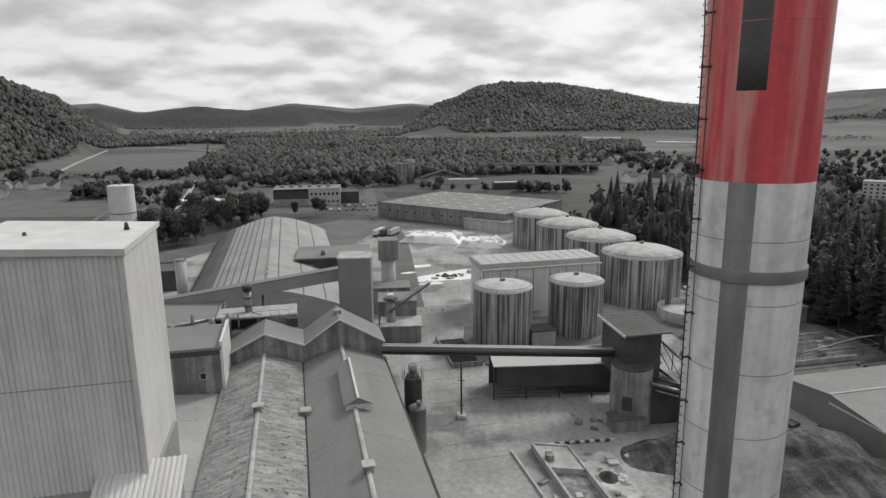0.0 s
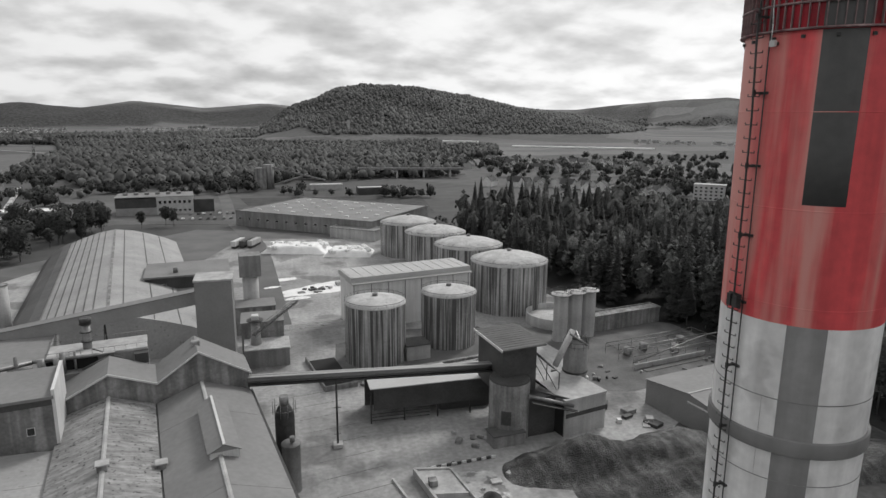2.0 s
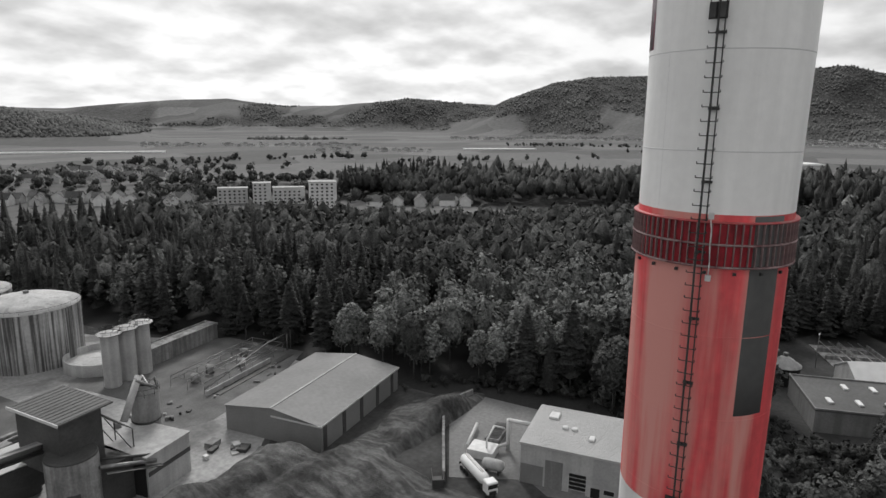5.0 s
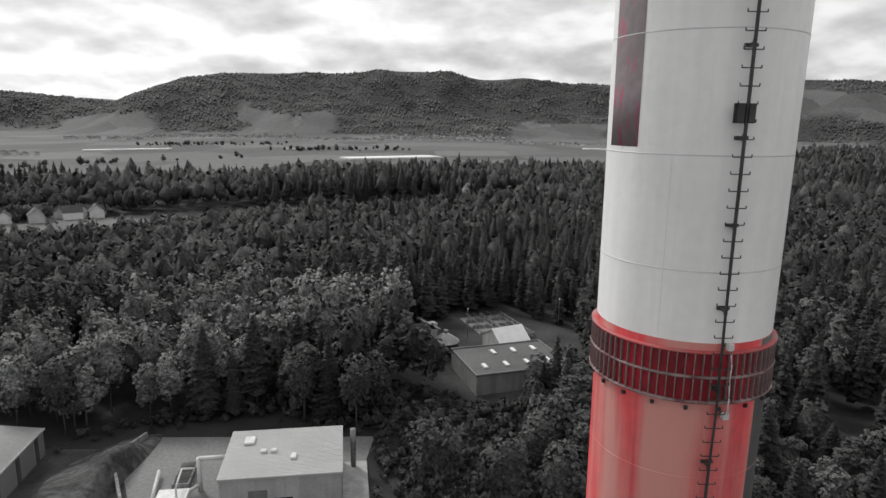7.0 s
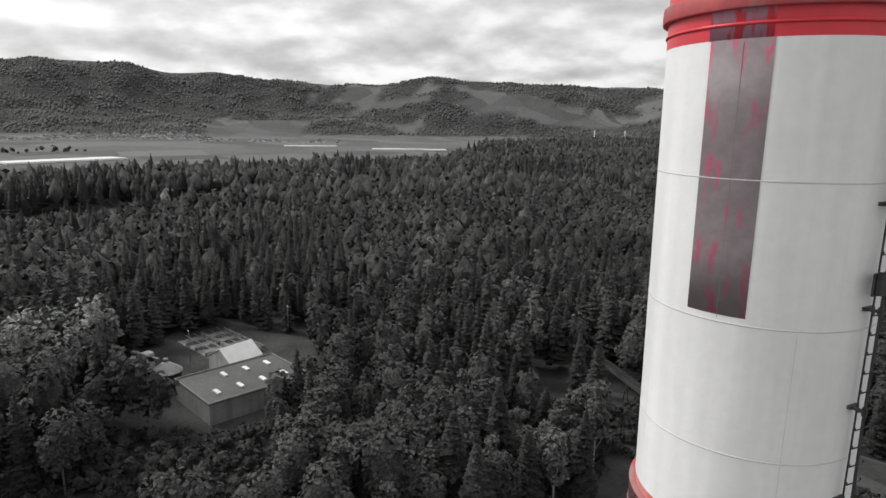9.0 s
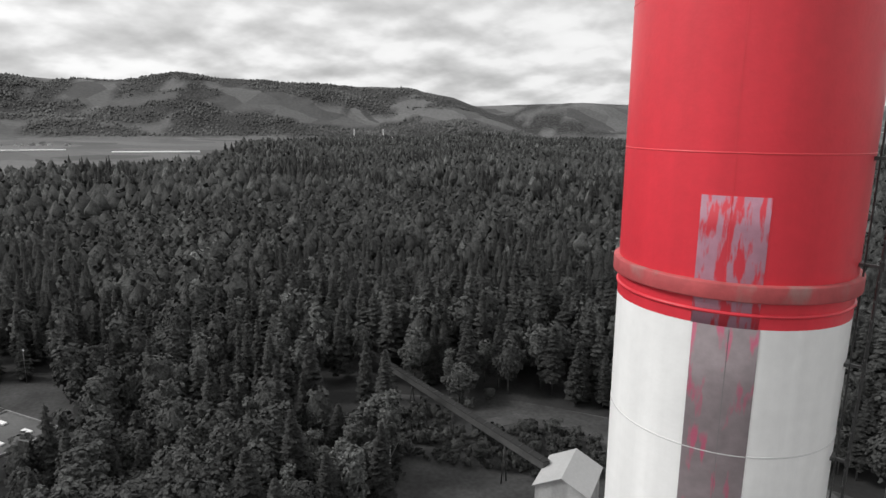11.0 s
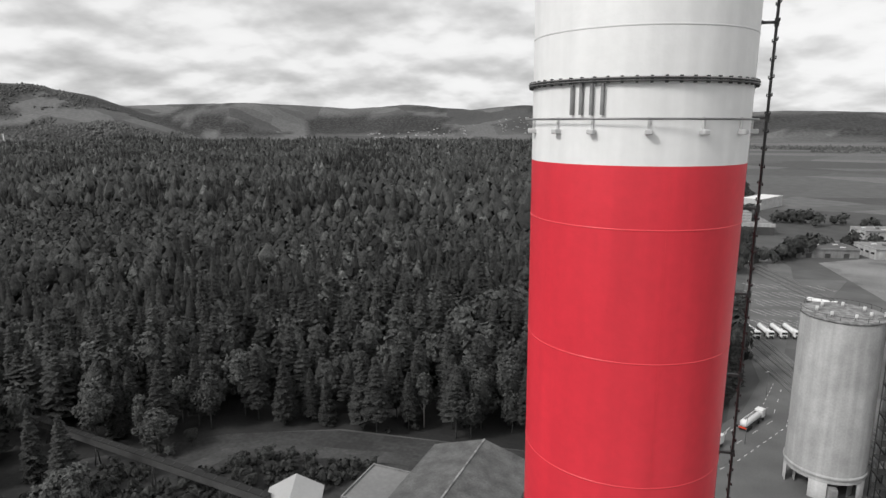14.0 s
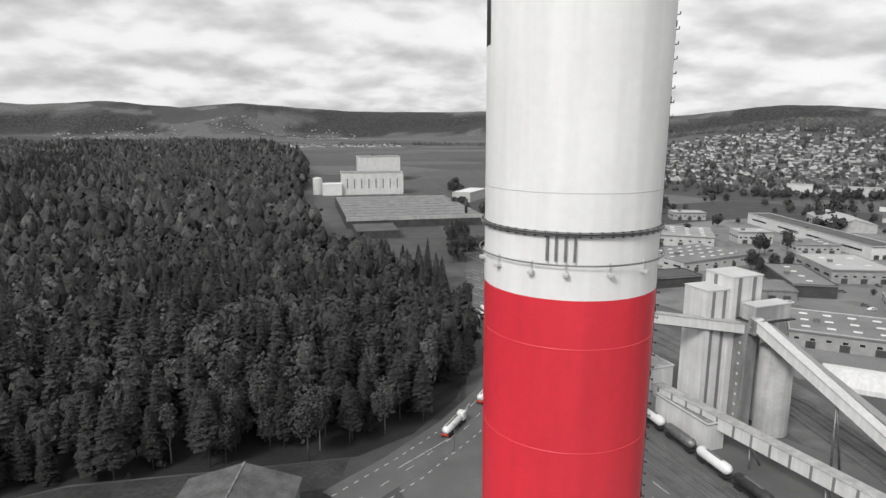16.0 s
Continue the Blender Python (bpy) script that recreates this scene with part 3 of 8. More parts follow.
strip("north_road", [(-20, 200), (-30, 300), (-36, 345), (-58, 430), (-70, 520), (-90, 650), (-120, 760)], 9, 0.10, M_ASPH, "grey asphalt road leading out of the works", "road")
strip("cross_road", [(-200, 440), (-140, 432), (-80, 425), (-40, 415)], 16, 0.12, M_GRASS, "mown verge along the road", "verge")

# ---------------------------------------------------------------- chimney
chimney = thing("chimney", "tall round steel chimney with red and white bands and grey patches", "chimney")


def cr(z):
    return 1.59 + 0.0052 * (z - 75.8) if z > 45 else 1.43


def shell(name, z0, z1, material, off=0.0, th=None, n=None, label=""):
    a0, a1 = (0, 2 * math.pi) if th is None else (radians(th[1]), radians(th[0]))
    zs = [z0 + (z1 - z0) * i / 4 for i in range(5)]
    prof = [(cr(z) + off, z) for z in zs]
    if off:
        prof = [(cr(z0) - 0.01, z0)] + prof + [(cr(z1) - 0.01, z1)]
    return part(name, lathe(prof, n or (72 if th is None else 14), a0, a1), material, chimney, label)


shell("lower_shaft", 0, 45, M_WHITE_OLD, label="weathered white lower shaft")
shell("white_band", 45, 66.04, M_WHITE_OLD, label="weathered white band")
shell("red_band", 66.04, 72.62, M_RED_OLD, label="faded blotchy red band")
shell("white_band", 72.62, 79.44, M_WHITE, label="clean white band")
shell("red_band", 79.44, 86.49, M_RED, label="bright red band")
shell("white_band", 86.49, 104, M_WHITE, label="clean white band")
shell("grey_patch", 48, 66.04, M_STRIPE_LIGHT, 0.004, (-131, -157.5), label="mid grey vertical patch")
shell("grey_patch", 68.41, 72.6, M_STRIPE, 0.004, (-131, -157.5), label="dark grey vertical patch")
shell("grey_patch", 75.84, 79.44, M_STRIPE_WORN, 0.004, (-8, -36.8), label="worn grey patch with red showing through")
shell("grey_patch", 79.44, 81.12, M_STRIPE_FADED, 0.004, (-7, -35.8), label="scraped lilac-grey patch on red paint")
shell("grey_patch", 90.85, 100, M_STRIPE_LIGHT, 0.004, (104, 84), label="mid grey vertical patch")
for z, m in ((54.8, M_STEEL), (56.8, M_STEEL), (58.76, M_STEEL), (60.69, M_STEEL), (62.7, M_STEEL), (64.47, M_STEEL), (66.4, M_RED_OLD), (68.3, M_RED_OLD), (70.12, M_RED_OLD), (73.84, M_SEAM), (75.74, M_SEAM),
             (77.68, M_SEAM), (81.65, M_RED_SEAM), (83.63, M_RED_SEAM), (85.60, M_RED_SEAM), (88.34, M_SEAM)):
    part("weld_seam", lathe([(cr(z), z - 0.012), (cr(z) + 0.006, z - 0.006), (cr(z) + 0.006, z + 0.006), (cr(z), z + 0.012)], 72), m, chimney)
for z0, z1, th, m in ((79.9, 81.65, -20.0, M_RED_SEAM), (81.65, 83.63, -19, M_RED_SEAM), (83.63, 86.46, -18, M_RED_SEAM), (75.8, 79.4, -24, M_STRIPE_LIGHT), (62.7, 64.47, -120, M_STEEL), (72.7, 75.7, -60, M_SEAM)):
    part("vertical_seam", lathe([(cr(z0) + 0.004, z0), (cr(z1) + 0.006, z1)], 1, radians(th), radians(th + 0.25)), m, chimney)


def flange(name, z0, z1, out, material, label=""):
    r = cr((z0 + z1) / 2)
    return part(name, lathe([(r - 0.01, z0), (r + out, z0), (r + out + 0.006, z0 + 0.015), (r + out + 0.006, z1 - 0.015), (r + out, z1), (r - 0.01, z1 + 0.01)], 72), material, chimney, label)


flange("flange", 63.33, 63.66, 0.055, M_GREYWALL, "weathered bolted ring")
flange("flange", 79.80, 80.02, 0.075, M_RED_FLANGE, "dusty red ring")
flange("drip_ring", 79.60, 79.64, 0.02, M_RED)
flange("flange", 87.615, 87.64, 0.07, M_STEEL, "thin steel flange with bolts")
flange("flange", 87.65, 87.675, 0.07, M_STEEL, "thin steel flange with bolts")
nut = box(-0.018, 0.018, -0.018, 0.018, -0.05, 0.05)
nut_me = bpy.data.meshes.new("bolt")
nut.to_mesh(nut_me)
nut.free()
nut_me.materials.append(M_STEEL_DARK)
for i in range(56):
    a = 2 * math.pi * i / 56
    o = new("bolt", nut_me)
    o.parent = chimney
    o.matrix_basis = pose((cr(87.6) + 0.045) * math.sin(a), (cr(87.6) + 0.045) * math.cos(a), 87.645, 0, 0, -math.degrees(a))
# cable ring with brackets and lightning cleats below the upper flange
part("cable_ring", lathe([(cr(87) + 0.10, 87.11), (cr(87) + 0.115, 87.125), (cr(87) + 0.10, 87.14), (cr(87) + 0.085, 87.125), (cr(87) + 0.10, 87.11)], 72), M_STEEL, chimney, "thin cable ring")
for k in range(14):
    a = radians(19.8 - 26.1 * k)
    bm = box(-0.05, 0.05, -0.02, 0.11, -0.035, 0.035, 0.012)
    bx(bm, -0.015, 0.015, 0.0, 0.03, 0.03, 0.20)
    o = part("bracket", bm, M_BOXW, chimney)
    o.matrix_basis = pose(cr(87) * math.sin(a), cr(87) * math.cos(a), 86.95, 0, 0, -math.degrees(a))
for th in (31.1, 26.0, 20.6, 15.2):
    bm = box(-0.02, 0.02, 0, 0.06, -0.42, 0.0)
    o = part("cleat", bm, M_STEEL, chimney)
    o.matrix_basis = pose(cr(87) * math.sin(radians(th)), cr(87) * math.cos(radians(th)), 87.6, 0, 0, -th)
# ribbed collar
rc = cr(72)
part("collar_drum", lathe([(rc + 0.02, 71.55), (rc + 0.03, 71.6), (rc + 0.03, 72.46)], 72), M_RED_DARK, chimney, "dirty red collar drum")
part("collar_drum_patch", lathe([(rc + 0.034, 71.6), (rc + 0.034, 72.46)], 12, radians(-157.5), radians(-131)), M_STRIPE, chimney, "dark grey patch on the collar")
for z in (71.58, 72.03, 72.47):
    part("collar_ring", lathe([(rc, z - 0.018), (rc + 0.095, z - 0.018), (rc + 0.10, z), (rc + 0.095, z + 0.018), (rc, z + 0.018)], 72), M_SOOT if z < 72.4 else M_RED_FLANGE, chimney, "sooty collar ring")
fin_me = bpy.data.meshes.new("collar_fin")
fb = box(-0.008, 0.008, 0.0, 0.068, 0.0, 0.41)
fb.to_mesh(fin_me)
fb.free()
fin_me.materials.append(M_SOOT)
for tier in (71.60, 72.05):
    for i in range(72):
        a = 2 * math.pi * (i + 0.5) / 72
        o = new("collar_fin", fin_me)
        o.parent = chimney
        o.matrix_basis = pose((rc + 0.02) * math.sin(a), (rc + 0.02) * math.cos(a), tier, 0, 0, -math.degrees(a))
for i in range(18):
    a = 2 * math.pi * i / 18
    o = part("stub", box(-0.03, 0.03, 0, 0.05, -0.03, 0.03), M_STEEL_DARK, chimney)
    o.matrix_basis = pose(cr(71) * math.sin(a), cr(71) * math.cos(a), 71.45, 0, 0, -math.degrees(a))

# ladder: one rail with step irons to both sides, a safety cable and brackets
ladder = thing("ladder", "dark steel single-rail ladder with step irons and brackets", "ladder")
LA = -94.5


def rad_pose(r, th, z):
    return pose(r * math.sin(radians(th)), r * math.cos(radians(th)), z, 0, 0, -th)


def lad_r(z):
    # the rail stands out further over the collar and at the top
    return cr(z) + 0.20 + 0.09 * math.exp(-((z - 72.0) / 0.9) ** 2) + 0.05 * float(sstep((z - 77.5) / 3.0))


def stave(name, radius, th, r, seg):
    """One continuous upright that follows the chimney's taper."""
    zs = np.arange(46.0, 100.01, 1.5)
    bm = bmesh.new()
    rings = []
    for z in zs:
        c = rad_pose(radius(z), th, z).translation
        rings.append([bm.verts.new((c.x + r * math.cos(6.2832 * i / seg), c.y + r * math.sin(6.2832 * i / seg), c.z)) for i in range(seg)])
    for a, b in zip(rings, rings[1:]):
        for i in range(seg):
            bm.faces.new((a[i], a[(i + 1) % seg], b[(i + 1) % seg], b[i])).smooth = True
    bm.faces.new(rings[0][::-1])
    bm.faces.new(rings[-1])
    part(name, bm, M_STEEL_DARK, ladder)


stave("rail", lad_r, LA, 0.022, 6)
stave("safety_cable", lambda z: cr(z) + 0.05, LA - 3.4, 0.014, 5)
iron = bmesh.new()
rod(iron, (-0.15, 0, 0), (0.15, 0, 0), 0.010, 5)
rod(iron, (-0.15, 0, 0), (-0.15, 0, 0.045), 0.010, 5)
rod(iron, (0.15, 0, 0), (0.15, 0, 0.045), 0.010, 5)
irons = bpy.data.meshes.new("step_iron")
iron.to_mesh(irons)
iron.free()
irons.materials.append(M_STEEL_DARK)
z = 52.0
while z < 99.5:
    o = new("step_iron", irons)
    o.parent = ladder
    o.matrix_basis = rad_pose(lad_r(z), LA, z)
    z += 0.2667
z = 52.4
while z < 99:
    bm = bmesh.new()
    d = lad_r(z) - cr(z)
    bx(bm, -0.025, 0.025, -d - 0.02, 0.02, -0.02, 0.02)
    bx(bm, -0.02, 0.02, -0.03, 0.03, -0.06, 0.06)
    bx(bm, -0.14, 0.06, -d - 0.01, -d + 0.05, -0.025, 0.025)
    o = part("bracket", bm, M_STEEL_DARK, ladder)
    o.matrix_basis = rad_pose(lad_r(z), LA, z)
    z += 1.39
for zc in (66.33, 76.40):
    bm = bmesh.new()
    for s in (-0.12, 0.05):
        bx(bm, s, s + 0.10, -0.04, 0.04, -0.13, 0.13)
    bx(bm, -0.15, 0.18, -0.06, -0.03, -0.15, 0.15)
    o = part("rest_platform", bm, M_STEEL_DARK, ladder, "folding rest platform")
    o.matrix_basis = rad_pose(lad_r(zc), LA, zc)
for zc, th in ((72.60, -101), (71.36, -102.5)):
    jb = thing("junction_box", "small pale junction box on the chimney wall", "box")
    jb.matrix_basis = rad_pose(cr(zc) + 0.12, th, zc)
    part("case", box(-0.055, 0.055, -0.05, 0.04, -0.06, 0.06, 0.01), M_BOXW, jb)
    part("mount", box(-0.03, 0.03, -0.14, -0.05, -0.03, 0.03), M_STEEL_DARK, jb)
conduit = bmesh.new()
pts = [rad_pose(cr(z) + 0.17, th, z).translation for z, th in ((72.54, -101), (72.3, -102), (72.0, -101.8), (71.7, -102.6), (71.42, -102.5))]
for a, b in zip(pts, pts[1:]):
    rod(conduit, a, b, 0.012, 5)
tagged(link("conduit", conduit, M_BOXW), "thin pale cable joining two junction boxes", "cable")

# ---------------------------------------------------------------- kinds of buildings and plant


def window(x, y, z, w, h, parent, face="-y", material=None):
    """A window with a frame and a pane, set 3 cm proud of a wall."""
    fr, pn = bmesh.new(), bmesh.new()
    t = 0.09
    if face in "-y+y":
        s = -1 if face == "-y" else 1
        for a in ((x - w / 2, x + w / 2, z, z + t), (x - w / 2, x + w / 2, z + h - t, z + h), (x - w / 2, x - w / 2 + t, z + t, z + h - t), (x + w / 2 - t, x + w / 2, z + t, z + h - t)):
            bx(fr, a[0], a[1], *sorted((y, y + s * 0.06)), a[2], a[3])
        bx(pn, x - w / 2 + t, x + w / 2 - t, *sorted((y, y + s * 0.03)), z + t, z + h - t)
    else:
        s = -1 if face == "-x" else 1
        for a in ((y - w / 2, y + w / 2, z, z + t), (y - w / 2, y + w / 2, z + h - t, z + h), (y - w / 2, y - w / 2 + t, z + t, z + h - t), (y + w / 2 - t, y + w / 2, z + t, z + h - t)):
            bx(fr, *sorted((x, x + s * 0.06)), a[0], a[1], a[2], a[3])
        bx(pn, *sorted((x, x + s * 0.03)), y - w / 2 + t, y + w / 2 - t, z + t, z + h - t)
    f = part("window_frame", fr, M_BOXW, parent)
    part("pane", pn, material or M_WIN, f)
    return f


def hall(name, label, x, y, w, d, h, rot, wall, roof, lights=0, lmat=None, parapet=0.4, windows=0, cat="hall", group="", north=False):
    """A flat-roofed hall with a parapet, roof lights and a row of windows."""
    t = thing(name, label, cat, x, y, 0, rot, group)
    part("wall", box(-w / 2, w / 2, -d / 2, d / 2, 0, h - 0.3), wall, t)
    part("roof", box(-w / 2 - 0.2, w / 2 + 0.2, -d / 2 - 0.2, d / 2 + 0.2, h - 0.3, h), roof, t)
    bm = bmesh.new()
    for a in ((-w / 2 - 0.2, w / 2 + 0.2, -d / 2 - 0.2, -d / 2 + 0.15), (-w / 2 - 0.2, w / 2 + 0.2, d / 2 - 0.15, d / 2 + 0.2), (-w / 2 - 0.2, -w / 2 + 0.15, -d / 2 + 0.15, d / 2 - 0.15), (w / 2 - 0.15, w / 2 + 0.2, -d / 2 + 0.15, d / 2 - 0.15)):
        bx(bm, *a, h, h + parapet)
    part("parapet", bm, wall, t)
    r = random.Random(int(abs(x * 7 + y)))
    for i in range(lights):
        cols = max(1, round(math.sqrt(lights * w / d)))
        rows_ = -(-lights // cols)
        cx, cy = ((i % cols + 0.5) / cols - 0.5) * w * 0.92, ((i // cols + 0.5) / rows_ - 0.5) * d * 0.9
        part("roof_light", box(cx - 1.6, cx + 1.6, cy - 0.6, cy + 0.6, h, h + 0.5, 0.1), lmat or M_WHITE_SHEET, t)
    for i in range(windows):
        cx = -w / 2 + (i + 0.5) * w / windows
        window(cx, d / 2 if north else -d / 2, h * 0.45, min(2.2, w / windows * 0.6), 1.3, t, "+y" if north else "-y")
    if north:
        for i in range(3):
            cx = (i - 1) * w * 0.3
            part("dock_door", box(cx - 1.8, cx + 1.8, d / 2, d / 2 + 0.07, 0, 3.0), M_DARKWALL, t)
        for i in range(4):
            cy = ((i + 0.5) / 4 - 0.5) * d
            part("side_window", box(w / 2, w / 2 + 0.07, cy - d * 0.07, cy + d * 0.07, h * 0.45, h * 0.45 + 1.3), M_WIN, t)
        part("eaves_band", box(-w / 2 - 0.3, w / 2 + 0.3, d / 2 + 0.2, d / 2 + 0.7, h - 0.5, h + 0.1), M_CLAD_STRIPE, t)
        part("roof_unit", box(w * 0.2, w * 0.2 + 2.4, -1.2, 1.2, h, h + 1.5, 0.1), M_STEEL, t)
    return t


def silo(name, label, x, y, r, h, cap, wall, capm, group="", rail=True):
    s = thing(name, label, "silo", x, y, 0, 0, group)
    part("wall", lathe([(r, 0), (r, h)], 56), wall, s)
    part("cap", lathe([(r + 0.12, h - 0.25), (r + 0.15, h), (r * 0.7, h + cap * 0.48), (r * 0.25, h + cap * 0.9), (0.02, h + cap)], 56), capm, s)
    part("hatch", cyl(0.8, h + cap * 0.9, h + cap + 0.7, 12), M_CONC_D, s)
    if rail:
        bm = lathe([(r + 0.02, h + 0.95), (r + 0.05, h + 1.0), (r - 0.01, h + 1.05), (r - 0.03, h + 1.0), (r + 0.02, h + 0.95)], 48)
        for i in range(24):
            a = 2 * math.pi * i / 24
            rod(bm, (r * math.sin(a), r * math.cos(a), h), (r * math.sin(a), r * math.cos(a), h + 1.0), 0.03, 4)
        part("handrail", bm, M_STEEL_DARK, s)
    return s


def lattice(bm, p, q, w, h, n):
    """An open lattice girder from p to q."""
    p, q = Vector(p), Vector(q)
    s = (q - p).normalized().cross(Vector((0, 0, 1))) * (w / 2)
    u = Vector((0, 0, h))
    for o in (s, -s, s + u, -s + u):
        rod(bm, p + o, q + o, 0.07, 4)
    for i in range(n):
        a, b = p.lerp(q, i / n), p.lerp(q, (i + 1) / n)
        for o in (s, -s):
            rod(bm, a + o + (u if i % 2 else Vector()), b + o + (Vector() if i % 2 else u), 0.05, 4)
            rod(bm, a + o, a + o + u, 0.05, 4)
        rod(bm, a - s + u, a + s + u, 0.05, 4)
    return bm


def tanker(x, y, rot, group="parked tanker lorries", red=False):
    t = thing("tanker_lorry", "white silo tanker lorry parked at the kerb", "lorry", x, y, 0.1, rot, group)
    cab = box(-1.2, 1.2, 5.3, 7.6, 0.9, 3.5, 0.18)
    c = part("cab", cab, M_WHITE_SHEET, t, "white cab")
    part("windscreen", box(-1.05, 1.05, 7.58, 7.63, 2.2, 3.1), M_GLASS, c)
    part("grille", box(-0.8, 0.8, 7.58, 7.63, 1.0, 1.7), M_STEEL_DARK, c)
    part("chassis", box(-0.5, 0.5, -5.4, 6.8, 0.75, 1.05), M_STEEL_DARK, t)
    tank = lathe([(0.05, -5.6), (0.9, -5.3), (1.22, -4.6), (1.22, 3.6), (0.9, 4.5), (0.05, 4.8)], 20)
    bmesh.ops.rotate(tank, verts=tank.verts, cent=(0, 0, 0), matrix=Matrix.Rotation(radians(-90), 3, "X"))
    bmesh.ops.translate(tank, verts=tank.verts, vec=(0, 0, 2.35))
    part("tank", tank, M_WHITE_SHEET, t, "white rounded tank")
    part("walkway", box(-0.3, 0.3, -4.6, 3.4, 3.56, 3.62), M_STEEL, t)
    part("rear_light_board", box(-1.1, 1.1, -5.55, -5.45, 1.0, 1.5), M_RUST_RED if red else M_STEEL_DARK, t)
    for yy in (6.4, 3.4, -1.9, -3.2, -4.5):
        for xx in (-1.05, 1.05):
            w = cyl(0.5, -0.17, 0.17, 14)
            bmesh.ops.rotate(w, verts=w.verts, cent=(0, 0, 0), matrix=Matrix.Rotation(radians(90), 3, "Y"))
            bmesh.ops.translate(w, verts=w.verts, vec=(xx, yy, 0.5))
            part("wheel", w, M_TYRE, t)
    return t


def car(x, y, rot, material, group="parked cars"):
    t = thing("car", "small parked car standing in the open yard", "car", x, y, 0.08, rot, group)
    part("body", extrude_y([(-2.1, 0.35), (2.1, 0.35), (2.15, 0.85), (1.2, 0.95), (0.6, 1.45), (-1.3, 1.45), (-2.0, 0.95), (-2.15, 0.8)], -0.85, 0.85), material, t)
    part("glass", extrude_y([(-1.75, 0.97), (1.1, 0.97), (0.6, 1.40), (-1.25, 1.40)], -0.87, 0.87), M_GLASS, t)
    for xx in (-1.35, 1.35):
        for yy in (-0.8, 0.8):
            w = cyl(0.32, -0.1, 0.1, 10)
            bmesh.ops.rotate(w, verts=w.verts, cent=(0, 0, 0), matrix=Matrix.Rotation(radians(90), 3, "X"))
            bmesh.ops.translate(w, verts=w.verts, vec=(xx, yy, 0.32))
            part("wheel", w, M_TYRE, t)
    return t


def lamp_post(x, y, rot, h=8.5):
    t = thing("street_lamp", "slim grey street lamp beside the road", "lamp", x, y, 0, rot, "street lamps")
    part("pole", cyl(0.10, 0, h, 8, 0.06), M_STEEL, t)
    part("head", box(-0.15, 0.15, -0.1, 1.2, h - 0.05, h + 0.12, 0.03), M_BOXW, t)


# ---------------------------------------------------------------- north works
# tall clad tower
tower = thing("clad_tower", "tall light-grey ribbed metal clad process tower", "tower", -23.95, 11.25, 0, 13)
part("core", extrude_y([(-7.5, 30), (0, 30), (0, 61.6), (-7.5, 62.0)], 0.1, 7.8), M_CLAD, tower)
f = part("front_cladding", ribbed(7.5, 30, 61.55, 0.25, 0.07), M_CLAD, tower, "light ribbed cladding")
f.location = (-7.5, 0.08, 0)
f = part("side_cladding", ribbed(7.9, 30, 61.7, 0.42, 0.025), M_CLAD, tower, "light smooth cladding")
f.matrix_basis = pose(0.02, 0.0, 0, 0, 0, 90)
part("roof", extrude_y([(-7.7, 62.12), (0.15, 61.72), (0.15, 61.84), (-7.7, 62.26)], -0.15, 8.0), M_CLAD, tower)
part("eaves_trim", extrude_y([(-7.7, 61.94), (0.17, 61.53), (0.17, 61.87), (-7.7, 62.29)], -0.21, -0.155), M_BOXW, tower)
part("eaves_trim", box(0.155, 0.21, -0.15, 8.05, 61.56, 61.88), M_BOXW, tower)
part("cladding_joint", box(-7.5, 0, -0.012, -0.002, 55.2, 55.24), M_CLAD_STRIPE, tower)
part("corner_trim", box(-0.1, 0.12, -0.12, 0.14, 30, 61.55), M_BOXW, tower)
for x, y in ((-5.2, 3.4), (-0.9, 5.2)):
    part("roof_hook", cyl(0.16, 61.9, 62.3, 8, 0.08, x, y), M_STEEL_DARK, tower)
part("hatch", box(-7.4, -5.6, 0.4, 1.4, 62.2, 62.6, 0.05), M_STEEL, tower)
annex = thing("clad_annex", "lower ribbed annex roof beside the tower", "annex", -24.0, 11.2, 0, 13)
part("wall", box(-6.5, 0.3, -3.4, 7.0, 20, 49.6), M_CLAD_DARK, annex)
f = part("roof", ribbed(4.2, 0, 4.6, 0.25, 0.07), M_CLAD, annex, "ribbed sloping roof sheet")
f.matrix_basis = pose(-2.3, -3.6, 49.1, -72, 0, 0)
w2 = thing("clad_stair_tower", "narrow ribbed stair tower with open steel below", "tower", -31.2, 9.6, 0, 13)
part("wall", box(-3, 0, 0, 6, 30, 51.5), M_CLAD_DARK, w2)
f = part("cladding", ribbed(3, 42.5, 51.5, 0.25, 0.06), M_CLAD, w2)
f.location = (-3, -0.02, 0)
bm = bmesh.new()
for z in (30, 33.5, 37, 40.5):
    bx(bm, -3.2, 0.2, -1.2, -0.1, z, z + 0.2)
    rod(bm, (-3.2, -1.1, z + 1.1), (0.2, -1.1, z + 1.1), 0.04, 5)
    rod(bm, (-3.1, -1.0, z + 0.2), (0.1, -1.0, z + 3.5), 0.06, 5)
part("steel_platforms", bm, M_STEEL_DARK, w2)

